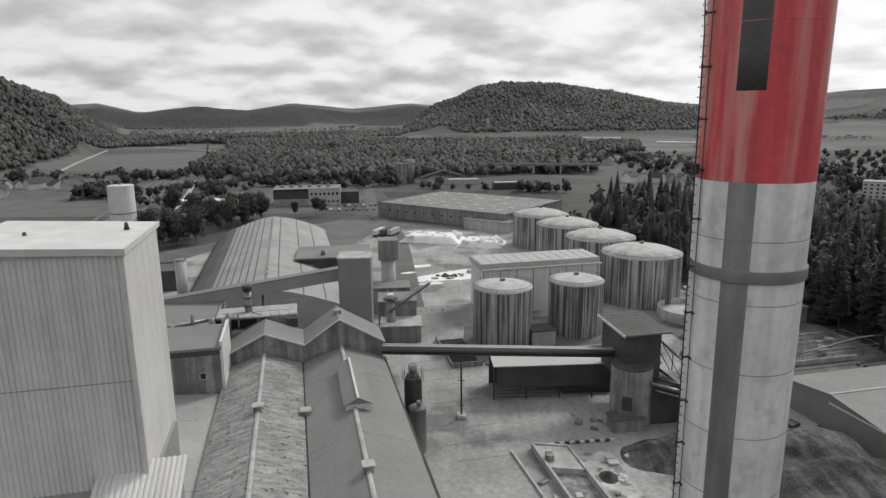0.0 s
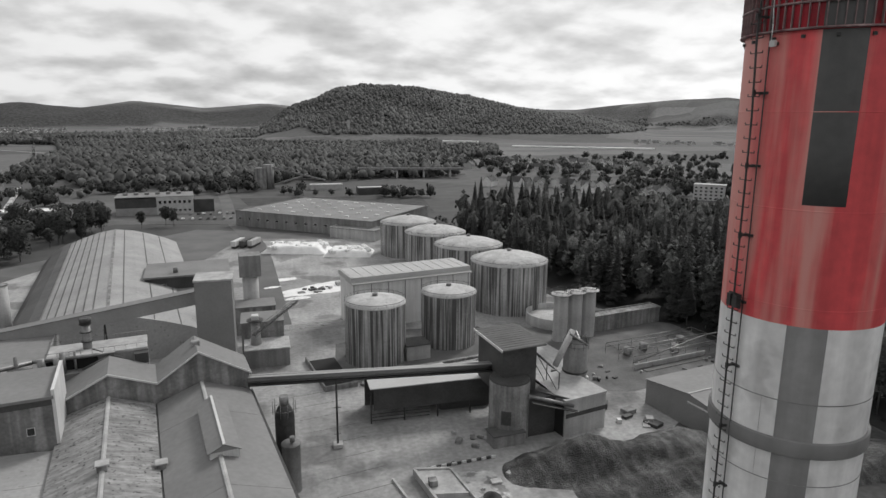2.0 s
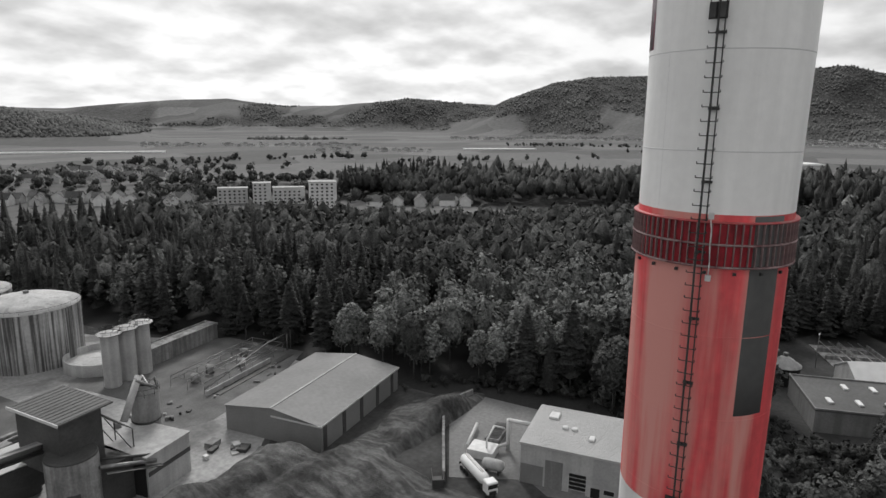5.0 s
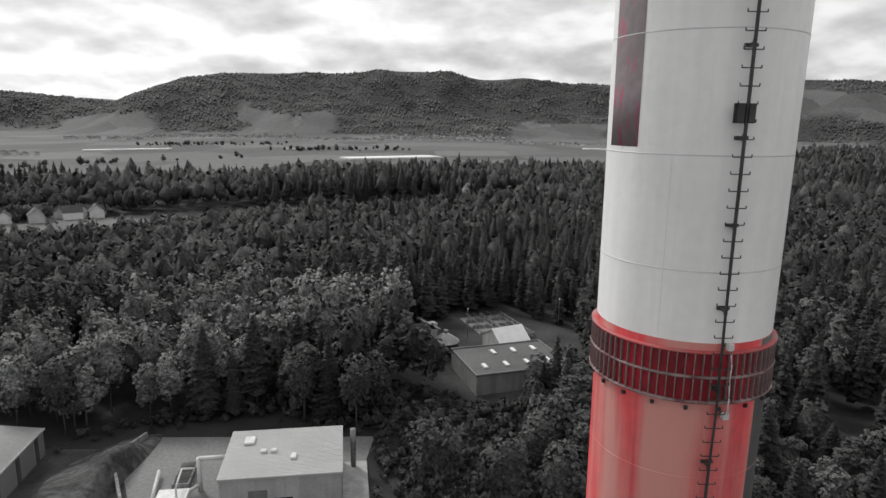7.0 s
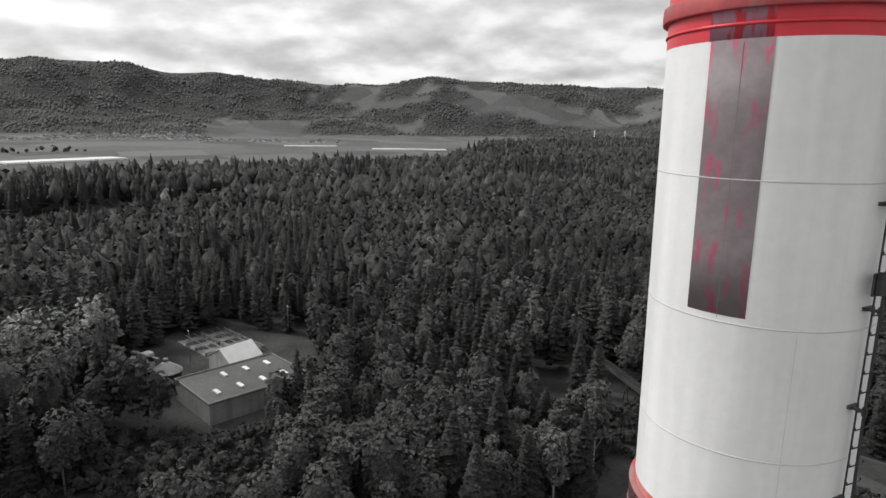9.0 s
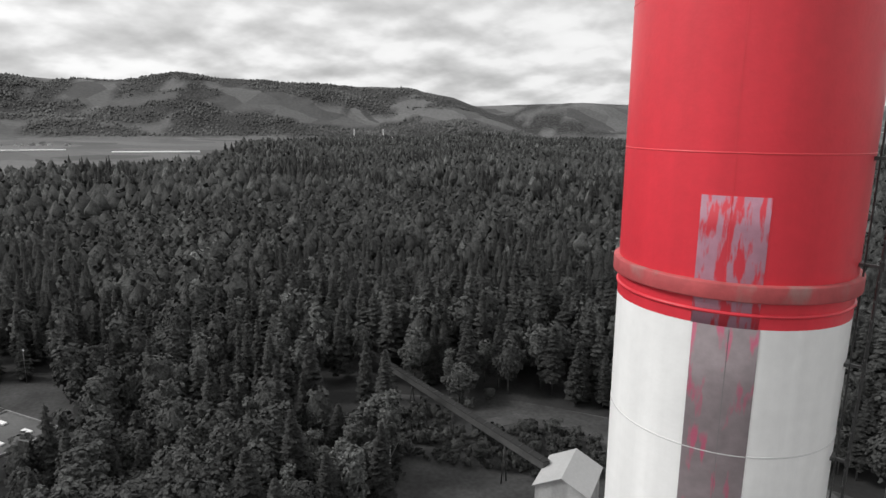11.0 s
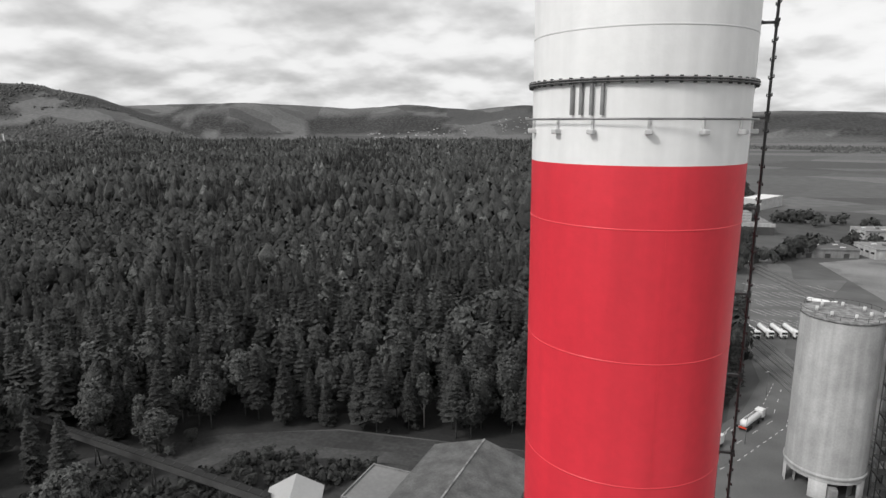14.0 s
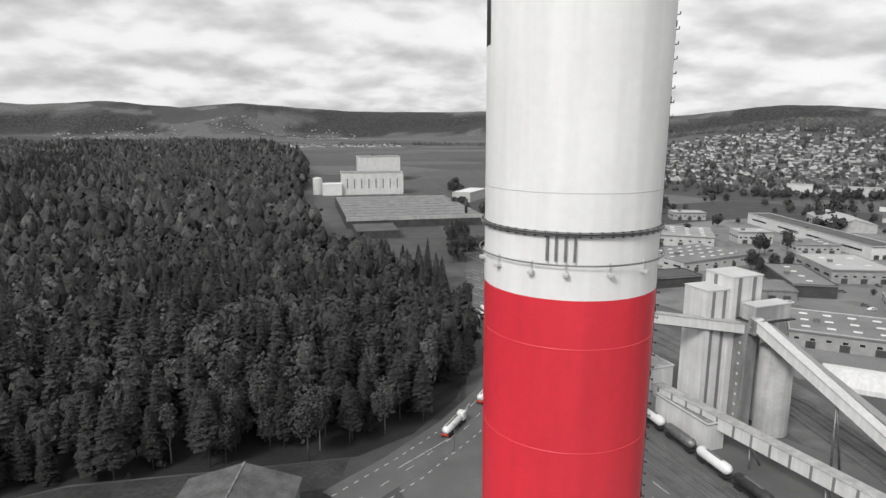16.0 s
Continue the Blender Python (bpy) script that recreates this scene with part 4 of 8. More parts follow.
# zigzag-gabled mill building and its long roofs
W = thing("mill_building", "mill building with a zigzag gabled concrete front", "building", -22.2, 114.5, 0, 13)
zig = [(-32.3, 0), (0, 0), (0, 19.0), (-9.3, 24.6), (-16.9, 19.5), (-25.0, 22.7), (-32.3, 19.0)]
part("wall", extrude_y(zig, 0.2, 9.5), M_CONC_D, W)
for nm, a, b, c, za, zb, zc in (("roof", -16.9, -9.3, 0.5, 19.5, 24.6, 18.7), ("roof", -32.8, -25.0, -16.9, 18.8, 22.7, 19.5)):
    part(nm, extrude_y([(a, za), (b, zb), (c, zc), (c, zc + 0.35), (b, zb + 0.35), (a, za + 0.35)], -0.3, 9.8), M_ROOF_SM, W)
    part("verge", extrude_y([(a, za + 0.05), (b, zb + 0.05), (c, zc + 0.05), (c, zc + 0.42), (b, zb + 0.42), (a, za + 0.42)], -0.42, -0.28), M_BOXW, W)
part("ridge_cap", box(-10.3, -8.5, 4, 5.8, 24.5, 25.6, 0.2), M_CONC_D, W)


def long_roof(name, label, a0, a1, ridge, b0, b1, ze0, zr, ze1, roofm):
    t = thing(name, label, "building", -22.2, 114.5, 0, 13)
    part("wall", extrude_y([(a0, 0), (a1, 0), (a1, ze1 - 0.2), (ridge, zr - 0.2), (a0, ze0 - 0.2)], b0, b1), M_GREYWALL, t)
    n = 6
    for k in range(n):
        y0, y1 = b0 + (b1 - b0) * k / n, b0 + (b1 - b0) * (k + 1) / n - 0.03
        s = 0.02 * (k % 2)
        for q in ((a0, ridge, ze0, zr), (ridge, a1, zr, ze1)):
            part("roof_sheet", extrude_y([(q[0], q[2] + s), (q[1], q[3] + s), (q[1], q[3] + 0.15 + s), (q[0], q[2] + 0.15 + s)], y0, y1), roofm, t)
    part("ridge_capping", extrude_y([(ridge - 0.35, zr + 0.1), (ridge, zr + 0.2), (ridge + 0.35, zr + 0.1), (ridge + 0.3, zr + 0.27), (ridge, zr + 0.36), (ridge - 0.3, zr + 0.27)], b0, b1), M_CONC, t)
    return t


R1 = long_roof("long_mill_hall", "long mill hall under a smooth grey gabled roof", -17.2, 0, -9.0, -78, -0.1, 15.6, 18.6, 15.4, M_ROOF_SM)
R2 = long_roof("old_mill_hall", "old mill hall under a lichen-stained corrugated roof", -33, -17.5, -25.2, -78, -0.1, 16.0, 18.4, 15.7, M_ROOF_OLD)
R3 = long_roof("side_mill_hall", "side hall under a dusty stained roof", -54, -33.2, -49, -78, -11.2, 15.2, 16.6, 15.3, M_ROOF_PALE)
part("eaves_gutter", box(0.0, 0.5, -78, 0, 15.0, 15.35), M_STEEL_DARK, R1)
part("valley_gutter", box(-17.55, -17.15, -78, -0.2, 15.5, 15.62), M_STEEL_DARK, R1)
for k in range(26):
    part("rail_post", cyl(0.03, 15.3, 16.3, 5, cx=0.3, cy=-45 - k * 1.25), M_STEEL_DARK, R1)
vent = thing("ridge_ventilator", "gabled ridge ventilator straddling the smooth roof", "ventilator", -22.2, 114.5, 0, 13)
part("wall", extrude_y([(-10.6, 17.4), (-6.2, 16.9), (-6.2, 19.3), (-8.4, 20.4), (-10.6, 19.3)], -30.5, -12.5), M_CLAD_DARK, vent)
part("roof", extrude_y([(-10.9, 19.2), (-8.4, 20.45), (-5.9, 19.2), (-5.9, 19.35), (-8.4, 20.62), (-10.9, 19.35)], -30.9, -12.1), M_ROOF_SM, vent)
part("ridge_capping", box(-8.6, -8.2, -30.9, -12.1, 20.55, 20.72), M_BOXW, vent)
f = part("louvre_front", ribbed(4.3, 17.0, 19.3, 0.28, 0.06), M_CLAD, vent)
f.location = (-10.55, -30.52, 0)
for a, b, z in ((-9.0, -50.5, 18.6), (-25.2, -27, 18.4), (-25.2, -58, 18.4), (-17.3, -25, 15.6)):
    cp = thing("roof_cowl", "small square roof cowl on a ridge", "cowl", -22.2, 114.5, 0, 13)
    part("shaft", box(a - 0.7, a + 0.7, b - 0.7, b + 0.7, z, z + 1.0, 0.06), M_CONC_D, cp)
    part("lid", box(a - 0.95, a + 0.95, b - 0.95, b + 0.95, z + 1.0, z + 1.25, 0.08), M_CONC, cp)
blk = thing("flat_roofed_block", "stained concrete block with a flat dusty roof", "building", -22.2, 114.5, 0, 13)
part("wall", box(-60, -32.6, -11, 3, 0, 24.4), M_CONC_D, blk)
part("roof", box(-60.3, -32.3, -11.3, 3.2, 24.4, 24.9), M_ROOF_SM, blk)
part("side_panel", box(-32.6, -32.1, -11, 3, 15, 25.9), M_CLAD, blk)
part("dark_band", box(-60, -32.6, -11.08, -11, 23.3, 24.3), M_DARKWALL, blk)
window(-36, -11, 18.5, 1.2, 1.4, blk)
back = thing("plant_gallery", "cluttered plant gallery with pipes behind the block", "gallery", -22.2, 114.5, 0, 13)
part("deck", box(-58, -18, 9.6, 22, 14, 20.5), M_GREYWALL, back)
part("canopy", box(-36, -18, 12, 20, 22.6, 23.2, 0.1), M_CONC, back)
part("front_wall", box(-27, -18, 12.0, 12.3, 20.5, 22.6), M_GREYWALL, back)
# flat black panel paints the shade of a recess below the canopy
part("dark_recess", box(-36, -27.1, 12.0, 12.2, 20.5, 22.6), M_BLACK, back)
for y in (12.1, 19.9):
    part("guard_rail", rod(bmesh.new(), (-36, y, 24.2), (-18, y, 24.2), 0.05, 5), M_STEEL, back)
    for i in range(10):
        part("rail_post", rod(bmesh.new(), (-36 + 2 * i, y, 23.2), (-36 + 2 * i, y, 24.2), 0.04, 4), M_STEEL, back)
for k, (p, q, w) in enumerate((((-39, 9.8, 21.2), (-34, 9.8, 21.2), 0.7), ((-34, 9.8, 21.2), (-34, 9.8, 24.0), 0.5), ((-40.5, 10.4, 20.5), (-40.5, 10.4, 25.2), 0.35), ((-42, 10.2, 22.5), (-38, 10.2, 22.5), 0.3), ((-31, 11.4, 20.6), (-31, 11.4, 24.4), 0.22), ((-45, 9.6, 20.6), (-45, 9.6, 23.4), 0.5), ((-28, 11.6, 24.4), (-22, 11.6, 21.4), 0.12))):
    part("pipe", rod(bmesh.new(), p, q, w, 9), M_STEEL if k % 2 else M_CONC_D, back)
for z in (24.6, 26.6, 28.3):
    part("stack_ring", cyl(1.15, z, z + 0.18, 14, cx=-29, cy=16), M_STEEL_DARK, back)
part("penthouse", box(-20.5, -18, 10, 16, 20.5, 22.6), M_DARKWALL, back)
bm = bmesh.new()
rod(bm, (-60, 8, 21.6), (-38, 11, 23.4), 0.45, 8)
rod(bm, (-38, 11, 23.4), (-24, 11.5, 23.0), 0.35, 8)
rod(bm, (-33, 10.5, 20.5), (-33, 10.5, 24.8), 0.5, 8)
rod(bm, (-36.5, 10, 20.5), (-36.5, 10, 24.2), 0.6, 8)
rod(bm, (-30, 11, 20.6), (-24, 12, 22.8), 0.18, 6)
part("pipework", bm, M_STEEL, back)
part("exhaust_stack", cyl(0.85, 20.5, 28.5, 14, cx=-29, cy=16), M_STEEL, back, "round steel exhaust with a cowl")
part("exhaust_cowl", cyl(1.1, 28.5, 29.6, 14, cx=-29, cy=16), M_STEEL_DARK, back)
hall("silo_roof_shed", "broad low shed with a dusty flat roof", -83, 139, 32, 22, 18.5, 13, M_GREYWALL, M_ROOF_SM)

dt = thing("dark_tower", "dark square bucket elevator tower", "tower", -32, 146, 0, 3)
part("wall", box(-4.2, 4.2, -4, 4, 0, 31.2), M_CLAD_STRIPE, dt, "dark grey sheet walls")
part("roof", box(-4.4, 4.4, -4.2, 4.2, 31.2, 31.6), M_CONC, dt)
gal = thing("inclined_gallery", "dark inclined conveyor gallery into the tower", "conveyor")
part("tube", beam(bmesh.new(), (-92, 147, 15), (-36, 152, 23.5), 3.2, 3.2), M_CLAD_DARK, gal)
part("roof", beam(bmesh.new(), (-92, 147, 18.25), (-36, 152, 26.75), 3.6, 0.2), M_ROOF_SM, gal)
for f in (0.25, 0.6):
    p = Vector((-92, 147, 15)).lerp(Vector((-36, 152, 23.5)), f)
    part("trestle", rod(rod(bmesh.new(), (p.x - 1.2, p.y, 0), p, 0.2, 6), (p.x + 1.2, p.y, 0), p, 0.2, 6), M_STEEL_DARK, gal)
g2 = thing("works_building", "low works building with a pale flat roof", "building", -52, 234, 0, 8)
part("wall", box(-15, 13, -11, 11, 0, 13), M_DARKWALL, g2)
part("roof", box(-15.6, 13.6, -11.6, 11.6, 13, 13.6), M_ROOF_M, g2)
part("roof_vent", cyl(0.9, 13.6, 15.6, 10, cx=-5, cy=-6), M_STEEL, g2)
part("lower_lean_to", box(-15, 13, -20, -11.1, 0, 8.5), M_GREYWALL, g2)
part("lean_to_roof", box(-15.4, 13.4, -20.6, -11.1, 8.5, 8.9), M_ROOF_M, g2)
window(-9, -11, 9.2, 1.5, 1.6, g2)
window(6, -11, 9.2, 1.5, 1.6, g2)
hop = thing("hopper_tower", "square concrete hopper on a round column", "hopper", -28.5, 205, 0, 6)
part("column", cyl(2.6, 0, 17, 24), M_CONC, hop)
part("hopper", box(-3.5, 3.5, -3.5, 3.5, 17, 24.2, 0.15), M_GREYWALL, hop)
part("foot_building", box(-9, 7, -12, -2.7, 0, 9), M_CONC_D, hop)
part("foot_roof", box(-9.3, 7.3, -12.3, -2.7, 9, 9.3), M_ROOF_SM, hop)
cb = thing("crusher_building", "stained concrete crusher building with an open top", "building", -22.5, 178, 0, 4)
part("wall", box(-7, 5, -4.5, 6, 0, 10), M_CONC_D, cb)
part("roof", box(-7.2, 5.2, -4.7, 6.2, 10, 10.4), M_ROOF_SM, cb)
part("lower_tier", box(-6, 6, -14, -4.6, 0, 5.2), M_GREYWALL, cb)
part("lower_roof", box(-6.3, 6.3, -14.3, -4.6, 5.2, 5.5), M_SILO_CAP, cb)
part("cone_chimney", cyl(1.5, 5.5, 12.5, 16, 1.1, -3, -9.5), M_CONC, cb)
part("ring_platform", cyl(2.3, 12.5, 12.8, 16, cx=-3, cy=-9.5), M_STEEL_DARK, cb)
part("motor_cover", box(-4.0, -2.0, -10.6, -8.4, 12.8, 14.2, 0.15), M_BOXW, cb)
cv = thing("belt_conveyor", "open inclined belt conveyor on a lattice frame", "conveyor")
part("lattice", lattice(bmesh.new(), (-25, 163, 9.5), (-13, 176, 15), 1.6, 1.4, 9), M_STEEL, cv)
part("belt", beam(bmesh.new(), (-25, 163, 9.9), (-13, 176, 15.4), 1.2, 0.2), M_STEEL_DARK, cv)

bh = thing("storage_hall", "long storage hall under a sweeping ribbed roof", "hall", -83, 250, 0, 13.5)
part("roof", extrude_y([(-30, 0.5), (-27, 4.2), (-22, 7.6), (-14, 10.8), (-7, 13.1), (0, 14.2), (8, 13.0), (15, 10.9), (22, 8.3), (27, 5.6), (27, 0), (-30, 0)], -78, 74), M_ROOF_PALE, bh, "pale grey ribbed roof sheets")
part("ridge_strip", box(-0.4, 0.4, -78, 74, 14.1, 14.35), M_CONC_D, bh)
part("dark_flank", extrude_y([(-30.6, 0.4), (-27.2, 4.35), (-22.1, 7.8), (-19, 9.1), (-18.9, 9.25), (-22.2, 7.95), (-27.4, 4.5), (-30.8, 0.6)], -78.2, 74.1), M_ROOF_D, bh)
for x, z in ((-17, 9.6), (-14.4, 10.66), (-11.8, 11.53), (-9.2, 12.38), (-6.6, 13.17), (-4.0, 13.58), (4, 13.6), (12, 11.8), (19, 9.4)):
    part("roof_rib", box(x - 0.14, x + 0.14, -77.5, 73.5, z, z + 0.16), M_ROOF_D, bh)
ts = thing("thin_stack", "slender pale stack beside the track", "stack", -103, 204)
part("shaft", cyl(2.0, 0, 17.5, 20), M_CONC, ts)
part("lip", cyl(2.15, 17.3, 17.7, 20), M_CONC_D, ts)
ws = silo("white_silo", "tall white silo on a braced skirt", -171, 302, 6.2, 34, 0.6, M_CLAD, M_CLAD)
part("skirt_ring", lathe([(6.3, 13), (6.45, 13.2), (6.3, 13.4)], 40), M_STEEL_DARK, ws)
part("skirt_ring", lathe([(6.3, 20), (6.45, 20.2), (6.3, 20.4)], 40), M_STEEL_DARK, ws)
hall("dark_store", "low dark-roofed store beside a lorry yard", -128, 230, 26, 16, 8, 13, M_DARKWALL, M_ROOF_D)
hall("long_store", "long white-roofed store among trees", -188, 453, 54, 18, 6.5, 3, M_GREYWALL, M_WHITE_SHEET, windows=8)

# process vessel, bridge and yard plant
pv = thing("process_vessel", "dark cylindrical process vessel with a cluttered head", "vessel", -15.4, 108)
part("drum", lathe([(1.9, 0), (1.9, 12.4), (1.2, 14.0), (0.3, 14.8)], 24), M_STEEL_DARK, pv)
part("neck", cyl(0.9, 14, 16.2, 12), M_STEEL, pv)
bm = bmesh.new()
for i in range(10):
    a = 0.63 * i
    rod(bm, (2.2 * math.cos(a), 2.2 * math.sin(a), 12.4), (2.2 * math.cos(a), 2.2 * math.sin(a), 15.2), 0.06, 4)
    rod(bm, (2.2 * math.cos(a), 2.2 * math.sin(a), 13.6), (2.2 * math.cos(a + 0.63), 2.2 * math.sin(a + 0.63), 13.6), 0.05, 4)
part("head_frame", bm, M_STEEL, pv)
v2 = thing("process_vessel", "pale lower process vessel with round manholes", "vessel", -14.2, 101)
part("drum", lathe([(1.7, 0), (1.7, 9.6), (1.8, 9.6), (1.8, 9.85), (0.02, 10.1)], 24), M_GREYWALL, v2)
part("manhole", cyl(0.5, 10.4, 11.4, 12, cx=0.3, cy=-0.6), M_STEEL, v2)
br = thing("pipe_conveyor_bridge", "long closed conveyor bridge spanning the yard", "conveyor")
p, q = Vector((-22.5, 114.2, 16.4)), Vector((31, 119.8, 12.8))
part("floor_beam", beam(bmesh.new(), p, q, 2.2, 0.35), M_STEEL_DARK, br)
part("tube", rod(bmesh.new(), p + Vector((0, 0.2, 1.15)), q + Vector((0, 0.2, 1.15)), 0.75, 14), M_CLAD_STRIPE, br)
part("top_plate", beam(bmesh.new(), p + Vector((0, 0, 1.75)), q + Vector((0, 0, 1.75)), 1.7, 0.12), M_CLAD_DARK, br)
part("side_rail", rod(rod(bmesh.new(), p + Vector((0, -1.1, 1.3)), q + Vector((0, -1.1, 1.3)), 0.05, 5), p + Vector((0, -1.1, 0.8)), q + Vector((0, -1.1, 0.8)), 0.05, 5), M_STEEL, br)
part("support_post", rod(bmesh.new(), (-4.9, 115.5, 0), (-4.9, 115.9, 15.2), 0.22, 8), M_STEEL_DARK, br)
part("cross_arms", rod(rod(bmesh.new(), (-5.8, 115.7, 9), (-4.0, 115.7, 9), 0.08, 5), (-5.6, 115.5, 3), (-4.2, 115.5, 3), 0.08, 5), M_STEEL_DARK, br)
part("footing", box(-5.9, -3.9, 114.5, 116.5, 0, 0.9, 0.1), M_CONC, br)
os_ = thing("open_shed", "open-fronted dark shed with a pale sloping roof", "shed", 3.0, 124.8, 0, 2)
part("roof", extrude_y([(0, 8.5), (31, 8.7), (31, 8.9), (0, 8.7)], -0.8, 9.5), M_ROOF_P, os_)
part("front_sheet", box(0.8, 31, -0.9, -0.7, 3.4, 8.5), M_DARKWALL, os_, "dark sheeted front")
part("back_wall", box(0, 31, 9.2, 9.5, 0, 8.4), M_DARKWALL, os_)
for x in (0.2, 8, 16, 24, 30.8):
    part("post", box(x - 0.15, x + 0.15, -0.6, -0.3, 0, 8.5), M_STEEL_DARK, os_)
for z in (0.8, 1.6, 2.4):
    part("guard_rail", box(0.2, 14, -0.75, -0.65, z, z + 0.12), M_STEEL_DARK, os_)
part("stored_bulk", box(17, 30, 2, 9, 0, 2.4, 0.5), M_DARKWALL, os_)

ct = thing("coal_hopper_tower", "round concrete bunker with a dark sheeted head house", "tower", 32.8, 113.6, 0, 8)
part("drum", lathe([(4.5, 0), (4.5, 13.2)], 36), M_CONC_D, ct, "patched streaked concrete drum")
part("head_house", box(-1.7, 6.6, 0.2, 13.4, 8.5, 19.6), M_DARKWALL, ct)
part("drum_cover", cyl(4.5, 13.2, 13.6, 36, 4.2), M_DARKWALL, ct)
part("drum_patch", lathe([(4.53, 4.2), (4.53, 7.4)], 5, radians(-160), radians(-132)), M_DARKWALL, ct, "dark repair patch")
part("head_roof", extrude_y([(-2.5, 20.0), (8.3, 20.3), (8.3, 20.6), (-2.5, 20.3)], -1.2, 14.3), M_ROOF_D, ct, "broad dark sloping roof")
part("roof_edge", extrude_y([(-2.7, 19.9), (-2.51, 19.9), (-2.51, 20.45), (-2.7, 20.45)], -1.3, 14.4), M_BOXW, ct)
for k in range(12):
    part("roof_rib", extrude_y([(-2.4, 20.31), (8.2, 20.61), (8.2, 20.69), (-2.4, 20.39)], -0.9 + k * 1.3, -0.78 + k * 1.3), M_ROOF_D, ct)
part("lean_roof", extrude_y([(6.6, 18.2), (12.6, 12.6), (12.6, 12.75), (6.6, 18.4)], -0.6, 5.4), M_ROOF_M, ct, "lower corrugated roof")
for y in (-0.4, 5.2):
    part("prop", rod(bmesh.new(), (12.3, y, 0), (12.3, y, 12.8), 0.14, 6), M_STEEL_DARK, ct)
    part("brace", rod(bmesh.new(), (6.7, y, 17.6), (12.3, y, 8.0), 0.10, 5), M_STEEL_DARK, ct)
part("chute", rod(bmesh.new(), (2.6, -4.0, 10.4), (12.5, -6.6, 7.6), 0.42, 8), M_STEEL, ct)
part("chute", rod(bmesh.new(), (3.6, -3.2, 11.4), (12.5, -5.6, 8.6), 0.28, 8), M_STEEL_DARK, ct)
part("walkway", beam(bmesh.new(), (3.0, -5.2, 9.2), (13, -7.6, 6.6), 1.1, 0.15), M_STEEL_DARK, ct)
part("low_annex", box(-6, 1.2, -5.4, -1.5, 0, 2.8), M_GREYWALL, ct)
part("annex_roof", box(-6.3, 1.4, -5.7, -1.3, 2.8, 3.05), M_ROOF_D, ct)
part("dark_bay", box(3.4, 10, -3, 7, 0, 9), M_DARKWALL, ct)
hb = thing("batching_building", "pale block house with a dark band below a silo", "building", 44.2, 108.9, 0, 15)
part("wall", box(0, 11.5, 0, 14, 0, 8.6), M_CONC, hb)
part("roof", box(-0.2, 11.7, -0.2, 14.2, 8.6, 9.0), M_CONC, hb)
part("dark_band", box(0.2, 11.54, -0.05, 0.0, 4.6, 5.6), M_DARKWALL, hb)
part("dark_band", box(11.5, 11.55, 0, 6, 4.9, 5.9), M_DARKWALL, hb)
# black panel on the solid wall, painting the unlit inside of an open side
part("open_side", box(-0.05, 0.0, 0.4, 13, 0.2, 7.5), M_BLACK, hb)
ms = thing("batching_silo", "small metal batching silo with pipes on top", "silo", 53.0, 124)
part("wall", lathe([(2.9, 0), (2.9, 15.5), (1.0, 17.2)], 28), M_GREYWALL, ms)
part("skirt_ring", lathe([(3.0, 9.2), (3.15, 9.4), (3.0, 9.6)], 28), M_STEEL_DARK, ms)
r = random.Random(4)
for i in range(14):
    a, b = r.uniform(0, 6.28), r.uniform(0, 6.28)
    part("pipe", rod(bmesh.new(), (2.6 * math.cos(a), 2.6 * math.sin(a), r.uniform(15.2, 16)), (2.4 * math.cos(b), 2.4 * math.sin(b), r.uniform(16.5, 19.5)), r.choice((0.08, 0.14, 0.3)), 6), M_STEEL, ms)
part("feed_pipe", rod(bmesh.new(), (-6.5, -3, 12), (-1.0, 0, 19.5), 0.75, 10), M_CONC, ms, "pale sloping feed pipe")
for k in range(2):
    z = 15.8 + 1.1 * k
    part("rail_ring", lathe([(3.1, z), (3.14, z + 0.05), (3.1, z + 0.1), (3.06, z + 0.05), (3.1, z)], 24), M_STEEL_DARK, ms)
for i in range(9):
    a = 0.698 * i
    part("rail_post", rod(bmesh.new(), (3.1 * math.cos(a), 3.1 * math.sin(a), 15.2), (3.1 * math.cos(a), 3.1 * math.sin(a), 17.0), 0.05, 4), M_STEEL_DARK, ms)

for x, y, rr_, h, nm in ((9.0, 165.0, 8.8, 17.4, "a"), (33.0, 174.4, 8.5, 16.6, "b")):
    silo("silo", "round concrete silo with dark vertical streaks", x, y, rr_, h, 1.6, M_SILO, M_SILO_CAP, "yard silos")
for x, y, h in ((63.6, 207.6, 17.9), (56.5, 240, 17.6), (49.5, 274, 17.0), (42, 306, 16.6)):
    silo("large_silo", "wide concrete silo streaked with dark stains", x, y, 14.2, h, 3.2, M_SILO, M_SILO_CAP, "row of large silos")
wh = thing("steel_warehouse", "tall pale sheeted warehouse behind the silos", "warehouse", 4.8, 190, 0, 13)
part("wall", box(0, 43, 0, 15, 0, 15.6), M_CLAD, wh, "pale sheeted panels")
part("roof", extrude_y([(-0.5, 15.5), (43.5, 15.5), (43.5, 15.9), (-0.5, 15.9)], -0.6, 7.5), M_ROOF_P, wh)
part("upper_roof", extrude_y([(-0.5, 15.9), (43.5, 15.9), (43.5, 17.6), (-0.5, 17.6)], 1.2, 15.5), M_ROOF_P, wh)
for i in range(8):
    part("wall_rib", box(i * 6.0, i * 6.0 + 0.25, -0.12, 0, 0, 15.5), M_CLAD_STRIPE, wh)
for i in range(12):
    part("roof_rib", box(i * 3.7, i * 3.7 + 0.12, 1.1, 15.5, 17.6, 17.72), M_CONC, wh)
eh = thing("small_pump_house", "small pale pump house between the silos", "building", 20.5, 163.5, 0, 10)
part("wall", box(-3.6, 3.6, -3, 3.5, 0, 4.4), M_CONC, eh)
